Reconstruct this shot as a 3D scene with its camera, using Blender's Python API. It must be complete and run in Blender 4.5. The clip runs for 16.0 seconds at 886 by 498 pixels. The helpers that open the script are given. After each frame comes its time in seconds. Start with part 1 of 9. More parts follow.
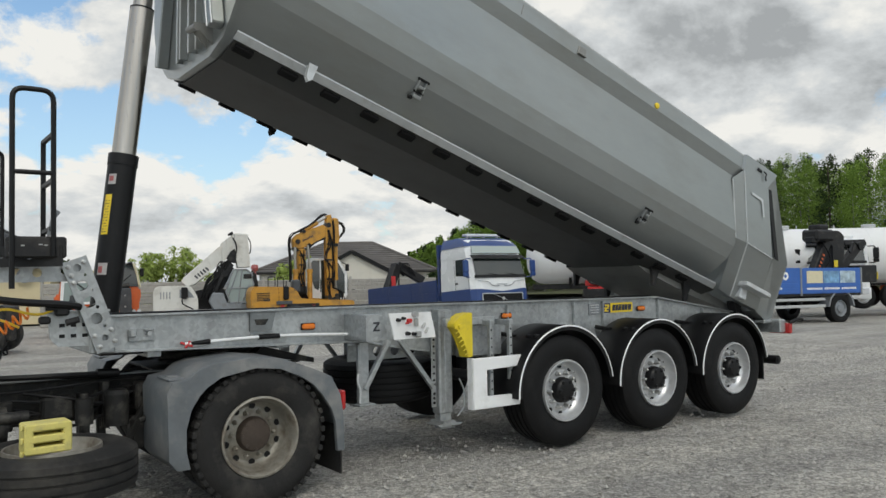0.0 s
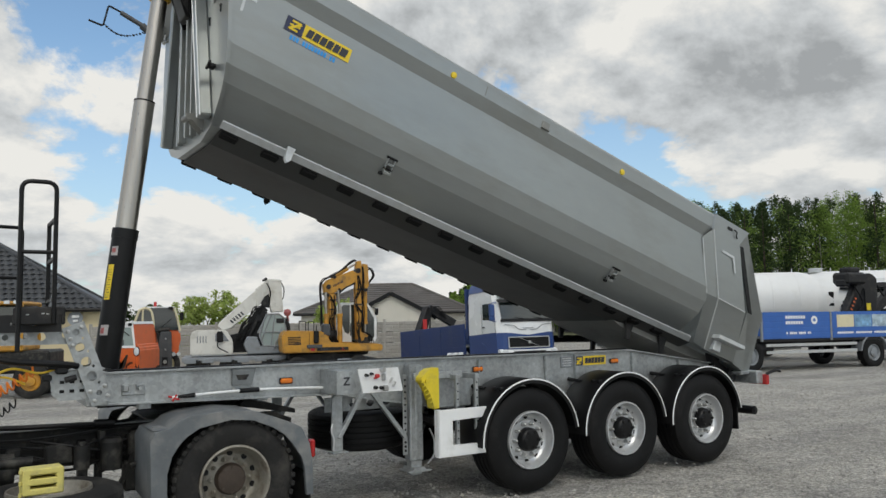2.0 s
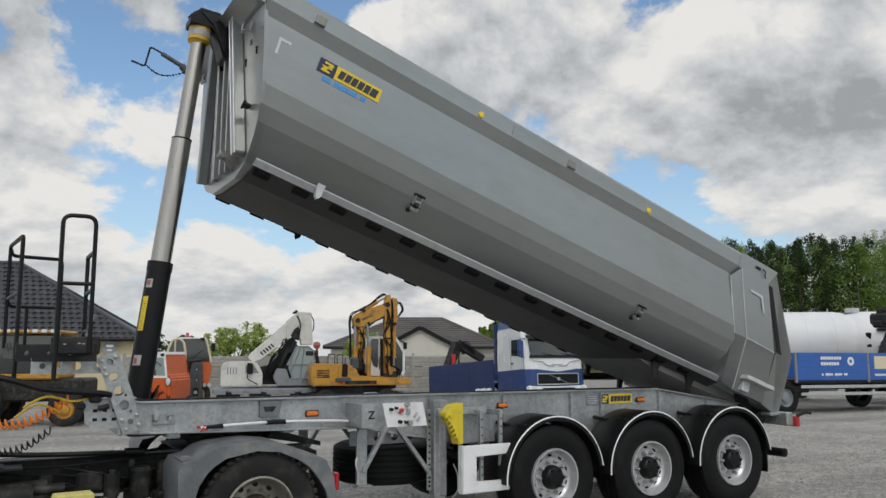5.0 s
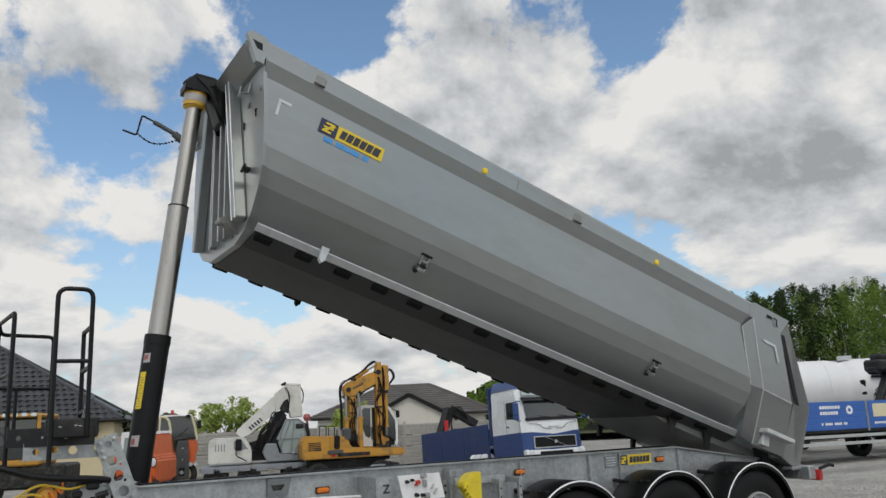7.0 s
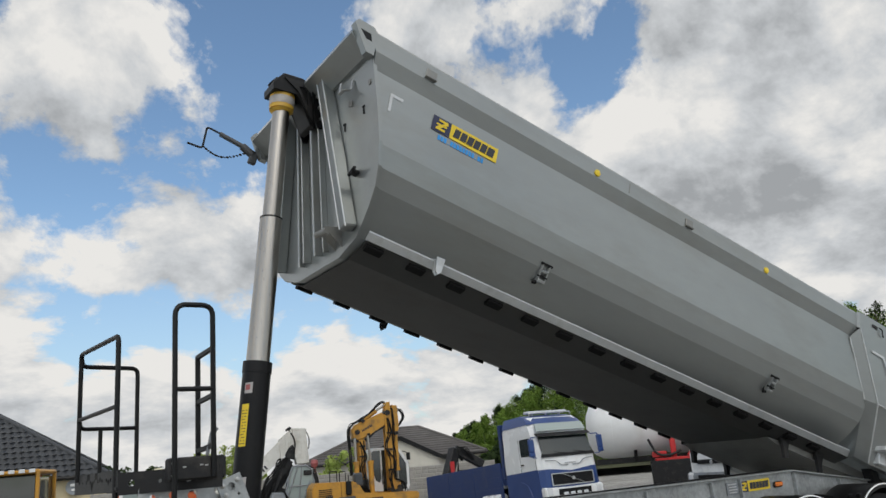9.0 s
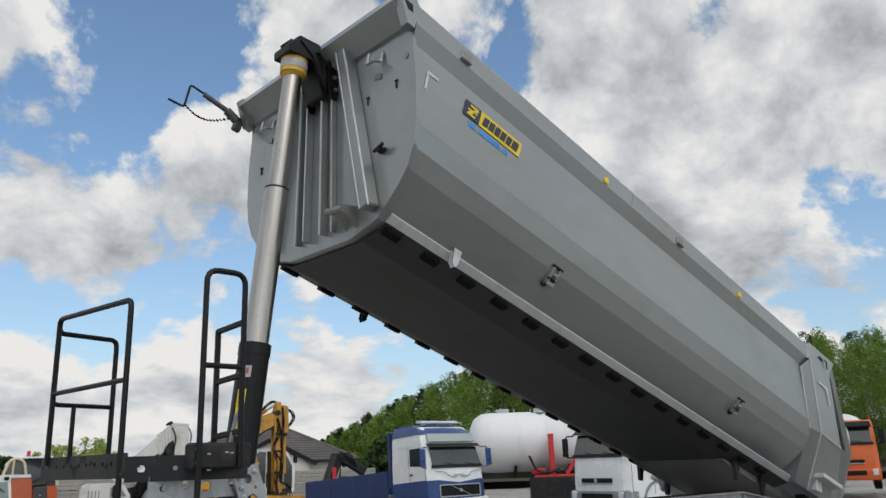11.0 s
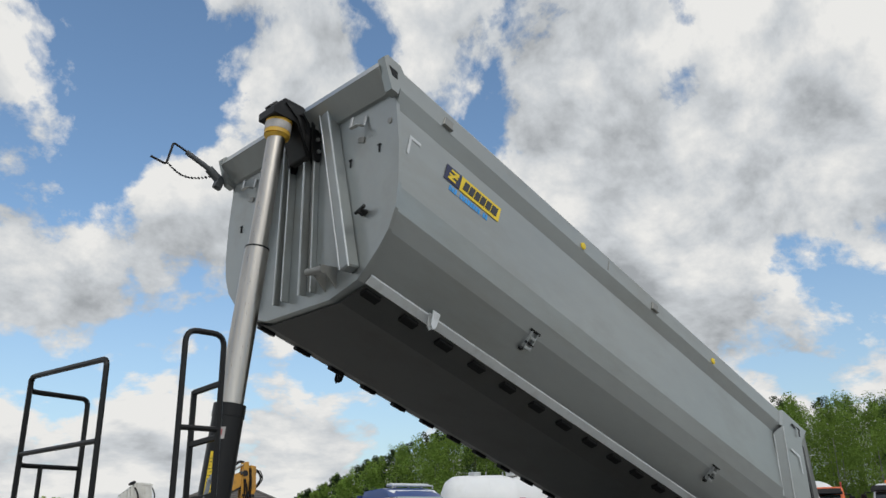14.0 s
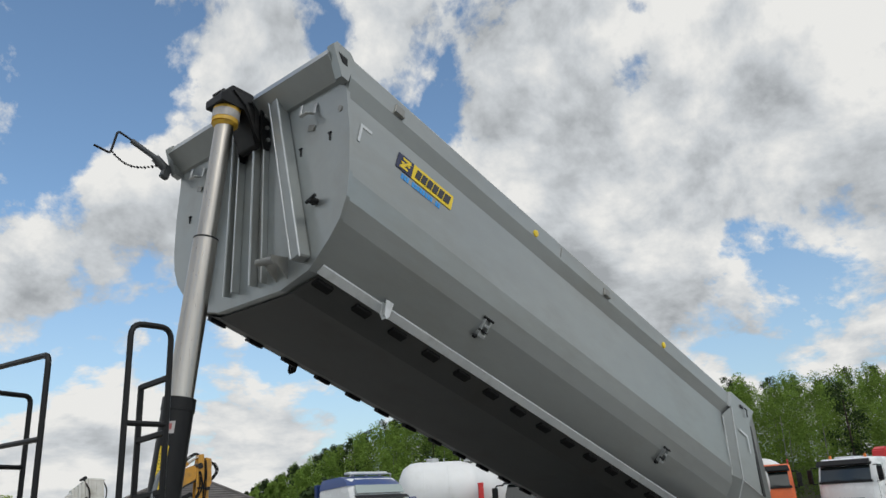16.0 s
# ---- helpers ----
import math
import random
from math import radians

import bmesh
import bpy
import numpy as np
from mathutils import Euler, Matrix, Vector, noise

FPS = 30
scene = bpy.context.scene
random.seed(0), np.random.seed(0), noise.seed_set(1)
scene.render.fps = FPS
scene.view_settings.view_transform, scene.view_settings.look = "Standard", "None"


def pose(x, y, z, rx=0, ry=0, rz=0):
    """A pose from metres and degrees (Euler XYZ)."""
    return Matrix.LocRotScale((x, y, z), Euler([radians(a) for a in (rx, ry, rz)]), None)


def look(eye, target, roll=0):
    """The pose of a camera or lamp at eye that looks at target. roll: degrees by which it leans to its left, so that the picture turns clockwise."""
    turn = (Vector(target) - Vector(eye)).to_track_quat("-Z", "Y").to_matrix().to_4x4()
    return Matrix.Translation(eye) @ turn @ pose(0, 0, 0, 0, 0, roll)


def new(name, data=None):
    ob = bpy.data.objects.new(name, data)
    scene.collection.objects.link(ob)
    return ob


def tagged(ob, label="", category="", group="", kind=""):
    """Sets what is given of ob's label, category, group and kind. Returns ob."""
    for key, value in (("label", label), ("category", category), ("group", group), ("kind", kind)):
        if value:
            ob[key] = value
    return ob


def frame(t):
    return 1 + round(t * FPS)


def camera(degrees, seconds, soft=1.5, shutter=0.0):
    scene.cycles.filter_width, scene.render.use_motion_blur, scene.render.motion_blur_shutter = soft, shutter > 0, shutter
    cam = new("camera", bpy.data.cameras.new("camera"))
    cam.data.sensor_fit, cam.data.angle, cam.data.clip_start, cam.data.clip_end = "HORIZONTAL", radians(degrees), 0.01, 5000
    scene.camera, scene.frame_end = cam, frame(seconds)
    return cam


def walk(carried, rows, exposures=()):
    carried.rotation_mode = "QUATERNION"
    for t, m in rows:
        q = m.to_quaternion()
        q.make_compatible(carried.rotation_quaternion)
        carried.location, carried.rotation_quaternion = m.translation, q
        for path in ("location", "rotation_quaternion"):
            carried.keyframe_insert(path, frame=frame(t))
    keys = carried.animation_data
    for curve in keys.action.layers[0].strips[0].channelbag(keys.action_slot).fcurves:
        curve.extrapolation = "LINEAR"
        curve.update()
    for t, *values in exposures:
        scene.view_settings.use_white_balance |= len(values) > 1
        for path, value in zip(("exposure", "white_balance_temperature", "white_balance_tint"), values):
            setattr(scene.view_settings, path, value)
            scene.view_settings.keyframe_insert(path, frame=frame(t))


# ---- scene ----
cam = camera(58.98, 16.0)
# seconds, metres, degrees
ROWS = [
    (0.0, -5.197, -6.613, 1.593, 92.10, 0.97, -35.38),
    (0.5, -5.104, -6.899, 1.649, 92.66, 0.86, -34.26),
    (1.0, -5.043, -7.189, 1.692, 93.52, 0.93, -33.54),
    (1.5, -5.077, -7.403, 1.722, 94.42, 0.93, -33.02),
    (2.0, -4.967, -7.601, 1.762, 94.99, 1.02, -31.89),
    (2.5, -4.911, -7.697, 1.767, 95.23, 1.02, -31.09),
    (3.0, -4.953, -7.723, 1.744, 95.29, 0.84, -30.54),
    (5.5, -4.983, -7.710, 1.770, 98.16, 0.03, -29.90),
    (6.0, -4.981, -7.684, 1.759, 98.88, 0.33, -30.62),
    (6.5, -5.029, -7.602, 1.754, 100.56, 1.31, -31.01),
    (7.0, -5.079, -7.363, 1.770, 102.23, 2.60, -30.71),
    (7.5, -5.187, -6.943, 1.744, 103.56, 3.61, -30.62),
    (8.0, -5.368, -6.606, 1.759, 104.24, 4.62, -30.87),
    (8.5, -5.586, -6.343, 1.739, 104.95, 5.00, -31.22),
    (11.0, -6.466, -5.101, 1.754, 105.22, 1.87, -42.64),
    (11.5, -6.514, -5.076, 1.758, 105.99, 1.32, -44.29),
    (12.0, -6.529, -5.093, 1.755, 106.77, 0.99, -44.72),
    (12.5, -6.540, -5.092, 1.763, 107.50, 0.81, -44.50),
    (13.0, -6.537, -5.095, 1.766, 108.23, 0.76, -44.38),
    (13.5, -6.528, -5.104, 1.776, 108.89, 0.93, -44.47),
    (14.0, -6.525, -5.110, 1.776, 109.41, 1.36, -44.76),
    (14.5, -6.520, -5.111, 1.784, 109.55, 1.75, -45.31),
    (15.0, -6.507, -5.117, 1.791, 109.23, 2.11, -46.18),
    (15.5, -6.503, -5.125, 1.791, 108.75, 2.56, -47.12),
    (16.0, -6.492, -5.118, 1.791, 108.38, 2.94, -47.59),
]
# seconds, stops, kelvin, tint: the white balance drifts from warm to neutral as the camera tilts up
TINTS = [(0.0, 0.04, 6850, 7), (3.0, -0.08, 6850, 8), (5.5, -0.10, 6800, 9), (8.5, -0.08, 6800, 9), (11.0, -0.05, 6720, 9), (16.0, -0.05, 6700, 8)]
walk(cam, [(r[0], pose(*r[1:])) for r in ROWS], TINTS)

# ---- light: broken cloud, weak wide sun ----
SUN_EL, SUN_AZ = 48.0, 200.0      # degrees above the horizon; compass turn of the sun, clockwise from +y


def make_world():
    w = bpy.data.worlds.new("world")
    scene.world = w
    w.use_nodes = True
    nt = w.node_tree
    nt.nodes.clear()
    N, L = nt.nodes.new, nt.links.new
    out, bg = N("ShaderNodeOutputWorld"), N("ShaderNodeBackground")
    sky = N("ShaderNodeTexSky")
    sky.sky_type, sky.sun_disc = "NISHITA", False
    sky.sun_elevation, sky.sun_rotation = radians(SUN_EL), radians(SUN_AZ)
    tc = N("ShaderNodeTexCoord")
    sep = N("ShaderNodeSeparateXYZ")
    L(tc.outputs["Generated"], sep.inputs[0])

    def math_node(op, a, b, clamp=False):
        m = N("ShaderNodeMath")
        m.operation, m.use_clamp = op, clamp
        for i, v in enumerate((a, b)):
            if isinstance(v, (int, float)):
                m.inputs[i].default_value = v
            else:
                L(v, m.inputs[i])
        return m.outputs[0]

    zc = math_node("MAXIMUM", sep.outputs[2], 0.0)
    comb = N("ShaderNodeCombineXYZ")
    L(sep.outputs[0], comb.inputs[0])
    L(sep.outputs[1], comb.inputs[1])
    L(math_node("DIVIDE", math_node("MULTIPLY", zc, 1.9), math_node("ADD", zc, 0.62)), comb.inputs[2])

    def fbm(scale, detail, rough, offset, distort=0.0):
        add = N("ShaderNodeVectorMath")
        add.operation = "ADD"
        L(comb.outputs[0], add.inputs[0])
        add.inputs[1].default_value = offset
        n = N("ShaderNodeTexNoise")
        n.inputs["Scale"].default_value, n.inputs["Detail"].default_value = scale, detail
        n.inputs["Roughness"].default_value, n.inputs["Distortion"].default_value = rough, distort
        L(add.outputs[0], n.inputs["Vector"])
        return n.outputs["Fac"]

    ox, oy, oz = CLOUD_SHIFT
    def billow(scale, offset):
        """Rounded heads with creases between them."""
        add = N("ShaderNodeVectorMath")
        add.operation = "ADD"
        L(comb.outputs[0], add.inputs[0])
        add.inputs[1].default_value = offset
        wob = N("ShaderNodeTexNoise")
        wob.inputs["Scale"].default_value, wob.inputs["Detail"].default_value = scale * 0.9, 5
        L(add.outputs[0], wob.inputs["Vector"])
        mad = N("ShaderNodeVectorMath")
        mad.operation = "MULTIPLY_ADD"
        L(wob.outputs["Color"], mad.inputs[0])
        mad.inputs[1].default_value = (0.9 / scale,) * 3
        L(add.outputs[0], mad.inputs[2])
        v = N("ShaderNodeTexVoronoi")
        v.inputs["Scale"].default_value = scale
        L(mad.outputs[0], v.inputs["Vector"])
        return v.outputs["Distance"]

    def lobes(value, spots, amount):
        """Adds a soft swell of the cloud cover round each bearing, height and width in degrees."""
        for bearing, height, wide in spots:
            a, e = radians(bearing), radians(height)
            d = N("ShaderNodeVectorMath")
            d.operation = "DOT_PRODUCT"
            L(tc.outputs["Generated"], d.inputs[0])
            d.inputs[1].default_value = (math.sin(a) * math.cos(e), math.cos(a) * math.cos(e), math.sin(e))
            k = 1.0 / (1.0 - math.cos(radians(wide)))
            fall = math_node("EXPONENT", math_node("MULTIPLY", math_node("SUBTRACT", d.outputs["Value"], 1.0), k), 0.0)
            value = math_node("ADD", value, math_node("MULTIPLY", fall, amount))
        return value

    big = fbm(1.7, 2, 0.5, CLOUD_BIG)
    puff = fbm(5.2, 11, 0.60, (ox, oy, oz), 0.15)
    above = fbm(5.2, 6, 0.60, (ox, oy, oz + 0.075), 0.15)
    heads = math_node("ADD", math_node("MULTIPLY", billow(7.0, (ox, oy, oz)), 0.6), math_node("MULTIPLY", billow(17.0, (oy, oz, ox)), 0.4))
    cover = math_node("ADD", math_node("MULTIPLY", big, 0.30), math_node("MULTIPLY", puff, 0.96))
    cover = math_node("ADD", cover, math_node("MULTIPLY", math_node("SUBTRACT", 0.5, heads), 0.16))
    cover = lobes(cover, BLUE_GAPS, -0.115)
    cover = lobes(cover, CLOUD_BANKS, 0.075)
    ramp = N("ShaderNodeValToRGB")
    ramp.color_ramp.elements[0].position, ramp.color_ramp.elements[1].position = CLOUD_EDGE
    L(cover, ramp.inputs[0])
    lit = math_node("ADD", 0.69, math_node("MULTIPLY", math_node("SUBTRACT", puff, above), 3.2))
    lit = math_node("ADD", lit, math_node("MULTIPLY", math_node("SUBTRACT", 0.68, cover), 0.80))
    lit = math_node("ADD", lit, math_node("MULTIPLY", math_node("SUBTRACT", 0.45, heads), 0.95))
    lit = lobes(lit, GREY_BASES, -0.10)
    shade = N("ShaderNodeValToRGB")
    e = shade.color_ramp.elements
    e[0].position, e[0].color = 0.0, (0.36, 0.385, 0.42, 1)
    e[1].position, e[1].color = 0.90, (0.84, 0.845, 0.855, 1)
    mid = e.new(0.48)
    mid.color = (0.60, 0.635, 0.685, 1)
    L(lit, shade.inputs[0])
    sky_k = N("ShaderNodeMix")
    sky_k.data_type, sky_k.blend_type = "RGBA", "MULTIPLY"
    sky_k.inputs["Factor"].default_value = 1.0
    sky_k.inputs["B"].default_value = (0.136, 0.156, 0.166, 1)
    L(sky.outputs[0], sky_k.inputs["A"])
    haze = N("ShaderNodeMix")
    haze.data_type = "RGBA"
    haze.inputs["B"].default_value = (0.43, 0.53, 0.66, 1)
    L(math_node("SUBTRACT", 0.55, math_node("MULTIPLY", zc, 1.7), True), haze.inputs["Factor"])
    L(sky_k.outputs["Result"], haze.inputs["A"])
    mix = N("ShaderNodeMix")
    mix.data_type = "RGBA"
    L(ramp.outputs[0], mix.inputs["Factor"])
    L(haze.outputs["Result"], mix.inputs["A"])
    # cloud towards the sun is brighter
    dot = N("ShaderNodeVectorMath")
    dot.operation = "DOT_PRODUCT"
    L(tc.outputs["Generated"], dot.inputs[0])
    dot.inputs[1].default_value = (math.sin(radians(SUN_AZ)) * math.cos(radians(SUN_EL)), math.cos(radians(SUN_AZ)) * math.cos(radians(SUN_EL)), math.sin(radians(SUN_EL)))
    near = math_node("POWER", math_node("MAXIMUM", dot.outputs["Value"], 0.0), 3.0)
    glow = N("ShaderNodeVectorMath")
    glow.operation = "SCALE"
    L(shade.outputs[0], glow.inputs[0])
    L(math_node("ADD", 1.0, math_node("MULTIPLY", near, 0.9)), glow.inputs["Scale"])
    L(glow.outputs[0], mix.inputs["B"])
    L(mix.outputs["Result"], bg.inputs[0])
    bg.inputs[1].default_value = 1.0
    L(bg.outputs[0], out.inputs[0])


CLOUD_BIG, CLOUD_SHIFT, CLOUD_EDGE = (0.3, 4.0, 2.0), (2.7, 1.9, 0.6), (0.556, 0.618)
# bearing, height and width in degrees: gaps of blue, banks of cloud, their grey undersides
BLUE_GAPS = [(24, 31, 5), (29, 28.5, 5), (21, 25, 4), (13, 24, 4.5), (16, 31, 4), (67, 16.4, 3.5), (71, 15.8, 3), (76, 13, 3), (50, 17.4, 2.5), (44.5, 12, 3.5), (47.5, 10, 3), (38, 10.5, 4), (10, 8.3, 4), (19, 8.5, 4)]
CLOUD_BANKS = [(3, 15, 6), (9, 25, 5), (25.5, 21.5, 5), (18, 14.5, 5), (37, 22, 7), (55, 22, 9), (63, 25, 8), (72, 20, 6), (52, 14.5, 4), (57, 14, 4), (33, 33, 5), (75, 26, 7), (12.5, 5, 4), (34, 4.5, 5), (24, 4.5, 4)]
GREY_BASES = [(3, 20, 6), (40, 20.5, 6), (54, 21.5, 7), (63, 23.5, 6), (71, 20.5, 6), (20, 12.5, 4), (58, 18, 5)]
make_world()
az, el = radians(SUN_AZ), radians(SUN_EL)
sun = new("sun", bpy.data.lights.new("sun", "SUN"))
sun.data.energy, sun.data.angle, sun.data.color = 0.7, radians(20), (1.0, 0.95, 0.87)
sun.matrix_world = look((math.sin(az) * math.cos(el) * 60, math.cos(az) * math.cos(el) * 60, math.sin(el) * 60), (0, 0, 0))


# ---- materials ----
def mat(name, color, rough=0.5, metal=0.0, vary=0.12, scale=4.0, dirt=None, dirt_amount=0.0, dirt_scale=1.5, bump=0.0, bump_scale=60.0,
        rvary=0.12, coat=0.0, per_object=0.0, spec=0.5, stretch=(1, 1, 1), island=0.0):
    """A painted or raw surface: base colour varied at two scales, a dirt layer with patches of its own, fine relief."""
    m = bpy.data.materials.new(name)
    m.use_nodes = True
    nt = m.node_tree
    N, L = nt.nodes.new, nt.links.new
    b = nt.nodes["Principled BSDF"]
    b.inputs["Metallic"].default_value = metal
    b.inputs["Specular IOR Level"].default_value = spec
    b.inputs["Coat Weight"].default_value = coat
    tc, mp = N("ShaderNodeTexCoord"), N("ShaderNodeMapping")
    mp.inputs["Scale"].default_value = stretch
    L(tc.outputs["Object"], mp.inputs[0])

    def noise_tex(s, detail=5):
        n = N("ShaderNodeTexNoise")
        n.inputs["Scale"].default_value, n.inputs["Detail"].default_value = s, detail
        n.inputs["Roughness"].default_value = 0.62
        L(mp.outputs[0], n.inputs["Vector"])
        return n.outputs["Fac"]

    def mix(fac, a, bb, blend="MIX"):
        k = N("ShaderNodeMix")
        k.data_type, k.blend_type = "RGBA", blend
        for sock, v in (("Factor", fac), ("A", a), ("B", bb)):
            if isinstance(v, (int, float)):
                k.inputs[sock].default_value = v
            elif isinstance(v, tuple):
                k.inputs[sock].default_value = (*v, 1)
            else:
                L(v, k.inputs[sock])
        return k.outputs["Result"]

    def ramp(v, lo, hi):
        r = N("ShaderNodeMapRange")
        r.inputs["From Min"].default_value, r.inputs["From Max"].default_value = lo, hi
        L(v, r.inputs["Value"])
        return r.outputs["Result"]

    dark, light = tuple(c * (1 - vary) for c in color), tuple(min(1, c * (1 + vary)) for c in color)
    broad, fine = noise_tex(scale), noise_tex(scale * 9)
    col = mix(ramp(broad, 0.3, 0.7), dark, light)
    col = mix(ramp(fine, 0.25, 0.75), mix(1.0, col, tuple([1 - vary * 0.7] * 3), "MULTIPLY"), col)
    if per_object or island:
        src = N("ShaderNodeObjectInfo").outputs["Random"] if per_object else N("ShaderNodeNewGeometry").outputs["Random Per Island"]
        k = per_object or island
        r = N("ShaderNodeMapRange")
        r.inputs["To Min"].default_value, r.inputs["To Max"].default_value = 1 - k, 1 + k
        L(src, r.inputs["Value"])
        hsv = N("ShaderNodeHueSaturation")
        L(r.outputs[0], hsv.inputs["Value"])
        L(col, hsv.inputs["Color"])
        col = hsv.outputs[0]
    if dirt:
        patch = N("ShaderNodeMath")
        patch.operation = "MULTIPLY"
        L(ramp(noise_tex(dirt_scale, 8), 0.62 - 0.3 * dirt_amount, 0.78 - 0.2 * dirt_amount), patch.inputs[0])
        patch.inputs[1].default_value = min(1.0, 0.45 + 0.5 * dirt_amount)
        col = mix(patch.outputs[0], col, dirt)
    L(col, b.inputs["Base Color"])
    rr = N("ShaderNodeMapRange")
    rr.inputs["To Min"].default_value, rr.inputs["To Max"].default_value = max(0.02, rough - rvary), min(1, rough + rvary)
    L(fine if dirt is None else broad, rr.inputs["Value"])
    L(rr.outputs[0], b.inputs["Roughness"])
    if bump:
        bn = N("ShaderNodeBump")
        bn.inputs["Strength"].default_value, bn.inputs["Distance"].default_value = bump, 0.01
        L(noise_tex(bump_scale, 6), bn.inputs["Height"])
        L(bn.outputs[0], b.inputs["Normal"])
    return m


def glass_mat(name, tint=(0.05, 0.07, 0.075), rough=0.05):
    m = bpy.data.materials.new(name)
    m.use_nodes = True
    b = m.node_tree.nodes["Principled BSDF"]
    b.inputs["Base Color"].default_value = (*tint, 1)
    b.inputs["Roughness"].default_value = rough
    b.inputs["Specular IOR Level"].default_value = 0.8
    b.inputs["Coat Weight"].default_value = 0.4
    return m


def galv_mat():
    """Hot-dip galvanised steel: zinc spangle, dull streaks."""
    m = mat("galvanised", (0.43, 0.45, 0.455), 0.42, 0.6, 0.16, 4, (0.20, 0.206, 0.206), 0.32, 2.2, 0.12, 90, stretch=(1, 1, 0.55))
    nt = m.node_tree
    N, L = nt.nodes.new, nt.links.new
    b = nt.nodes["Principled BSDF"]
    old = b.inputs["Base Color"].links[0].from_socket
    tc, vo, r, k = N("ShaderNodeTexCoord"), N("ShaderNodeTexVoronoi"), N("ShaderNodeMapRange"), N("ShaderNodeMix")
    vo.inputs["Scale"].default_value = 34
    L(tc.outputs["Object"], vo.inputs["Vector"])
    r.inputs["To Min"].default_value, r.inputs["To Max"].default_value = 0.86, 1.10
    sep = N("ShaderNodeSeparateColor")
    L(vo.outputs["Color"], sep.inputs[0])
    L(sep.outputs[0], r.inputs["Value"])
    k.data_type, k.blend_type = "RGBA", "MULTIPLY"
    k.inputs["Factor"].default_value = 1.0
    L(old, k.inputs["A"])
    L(r.outputs[0], k.inputs["B"])
    L(k.outputs["Result"], b.inputs["Base Color"])
    return m


GALV = galv_mat()
GALV_DARK = mat("dull_galvanised_plate", (0.20, 0.215, 0.22), 0.5, 0.5, 0.15, 14, (0.13, 0.135, 0.135), 0.4, 5)
BODY = mat("grey_body_paint", (0.318, 0.338, 0.336), 0.30, 0.58, 0.07, 1.2, (0.262, 0.268, 0.250), 0.46, 2.2, rvary=0.05, coat=0.05, stretch=(0.35, 1, 1))
# body paint darkened for the floor's underside: the shade is in the colour
BODY_SHADED = mat("shaded_floor_underside", (0.058, 0.059, 0.057), 0.55, 0.0, 0.12, 2, (0.05, 0.047, 0.042), 0.4, 2.0, 0.05, 40)
BODY_RAW = mat("dulled_body_steel", (0.27, 0.27, 0.255), 0.45, 0.3, 0.12, 3, (0.16, 0.15, 0.13), 0.4, 2.5)
LIGHT_RAIL = mat("bright_rail_paint", (0.58, 0.60, 0.61), 0.34, 0.3, 0.08, 3, (0.34, 0.34, 0.32), 0.3, 4)
CHROME = mat("hard_chrome", (0.44, 0.41, 0.37), 0.30, 1.0, 0.14, 14, rvary=0.08, stretch=(1, 1, 0.04))
BLACK = mat("black_paint", (0.006, 0.006, 0.0066), 0.42, 0.0, 0.2, 6, (0.02, 0.0195, 0.018), 0.2, 5, spec=0.28)
BLACK_STEEL = mat("worn_black_steel", (0.012, 0.012, 0.013), 0.52, 0.0, 0.25, 8, (0.06, 0.054, 0.048), 0.3, 4, 0.2, 50, spec=0.35)
GRIME = mat("greasy_black_frame", (0.014, 0.0138, 0.013), 0.6, 0.0, 0.3, 6, (0.105, 0.098, 0.085), 0.46, 8, 0.35, 40, spec=0.35)
RUBBER = mat("tyre_rubber", (0.006, 0.006, 0.0064), 0.6, 0.0, 0.2, 9, (0.018, 0.0175, 0.0165), 0.2, 6, 0.25, 70, spec=0.22)
RUBBER_OLD = mat("dusty_tyre_rubber", (0.020, 0.0195, 0.019), 0.8, 0.0, 0.25, 7, (0.07, 0.065, 0.057), 0.4, 4, 0.4, 60, spec=0.3)
PLASTIC = mat("black_plastic", (0.007, 0.007, 0.0076), 0.4, 0.0, 0.15, 5, (0.025, 0.024, 0.0225), 0.18, 4, spec=0.26)
MUDGUARD = mat("grey_mudguard_plastic", (0.125, 0.138, 0.148), 0.5, 0.0, 0.15, 4, (0.24, 0.238, 0.228), 0.55, 5, 0.12, 60)
RIM = mat("painted_steel_rim", (0.62, 0.63, 0.64), 0.32, 0.6, 0.06, 6, (0.33, 0.32, 0.30), 0.25, 5)
RIM_OLD = mat("rusty_aluminium_rim", (0.33, 0.31, 0.265), 0.45, 0.4, 0.25, 8, (0.10, 0.07, 0.045), 0.55, 9, 0.25, 50)
RUSTY = mat("rusty_steel", (0.072, 0.054, 0.042), 0.7, 0.2, 0.3, 6, (0.045, 0.033, 0.026), 0.5, 5, 0.3, 40)
STEEL = mat("zinc_bolts", (0.5, 0.5, 0.49), 0.35, 0.9, 0.12, 20)
WHITE = mat("white_paint", (0.80, 0.81, 0.81), 0.35, 0.0, 0.04, 3, (0.52, 0.51, 0.48), 0.2, 4)
WHITE_TRUCK = mat("white_lorry_paint", (0.74, 0.755, 0.76), 0.28, 0.0, 0.04, 1, (0.5, 0.48, 0.44), 0.22, 1.2, coat=0.3)
WHITE_TANK = mat("white_tank_paint", (0.74, 0.745, 0.74), 0.45, 0.0, 0.04, 0.6, (0.56, 0.55, 0.51), 0.3, 0.8)
YELLOW = mat("yellow_chock_plastic", (0.72, 0.56, 0.03), 0.45, 0.0, 0.08, 8, (0.4, 0.32, 0.06), 0.3, 9)
YELLOW_OLD = mat("faded_yellow_plastic", (0.66, 0.58, 0.17), 0.55, 0.0, 0.1, 9, (0.38, 0.34, 0.16), 0.4, 12)
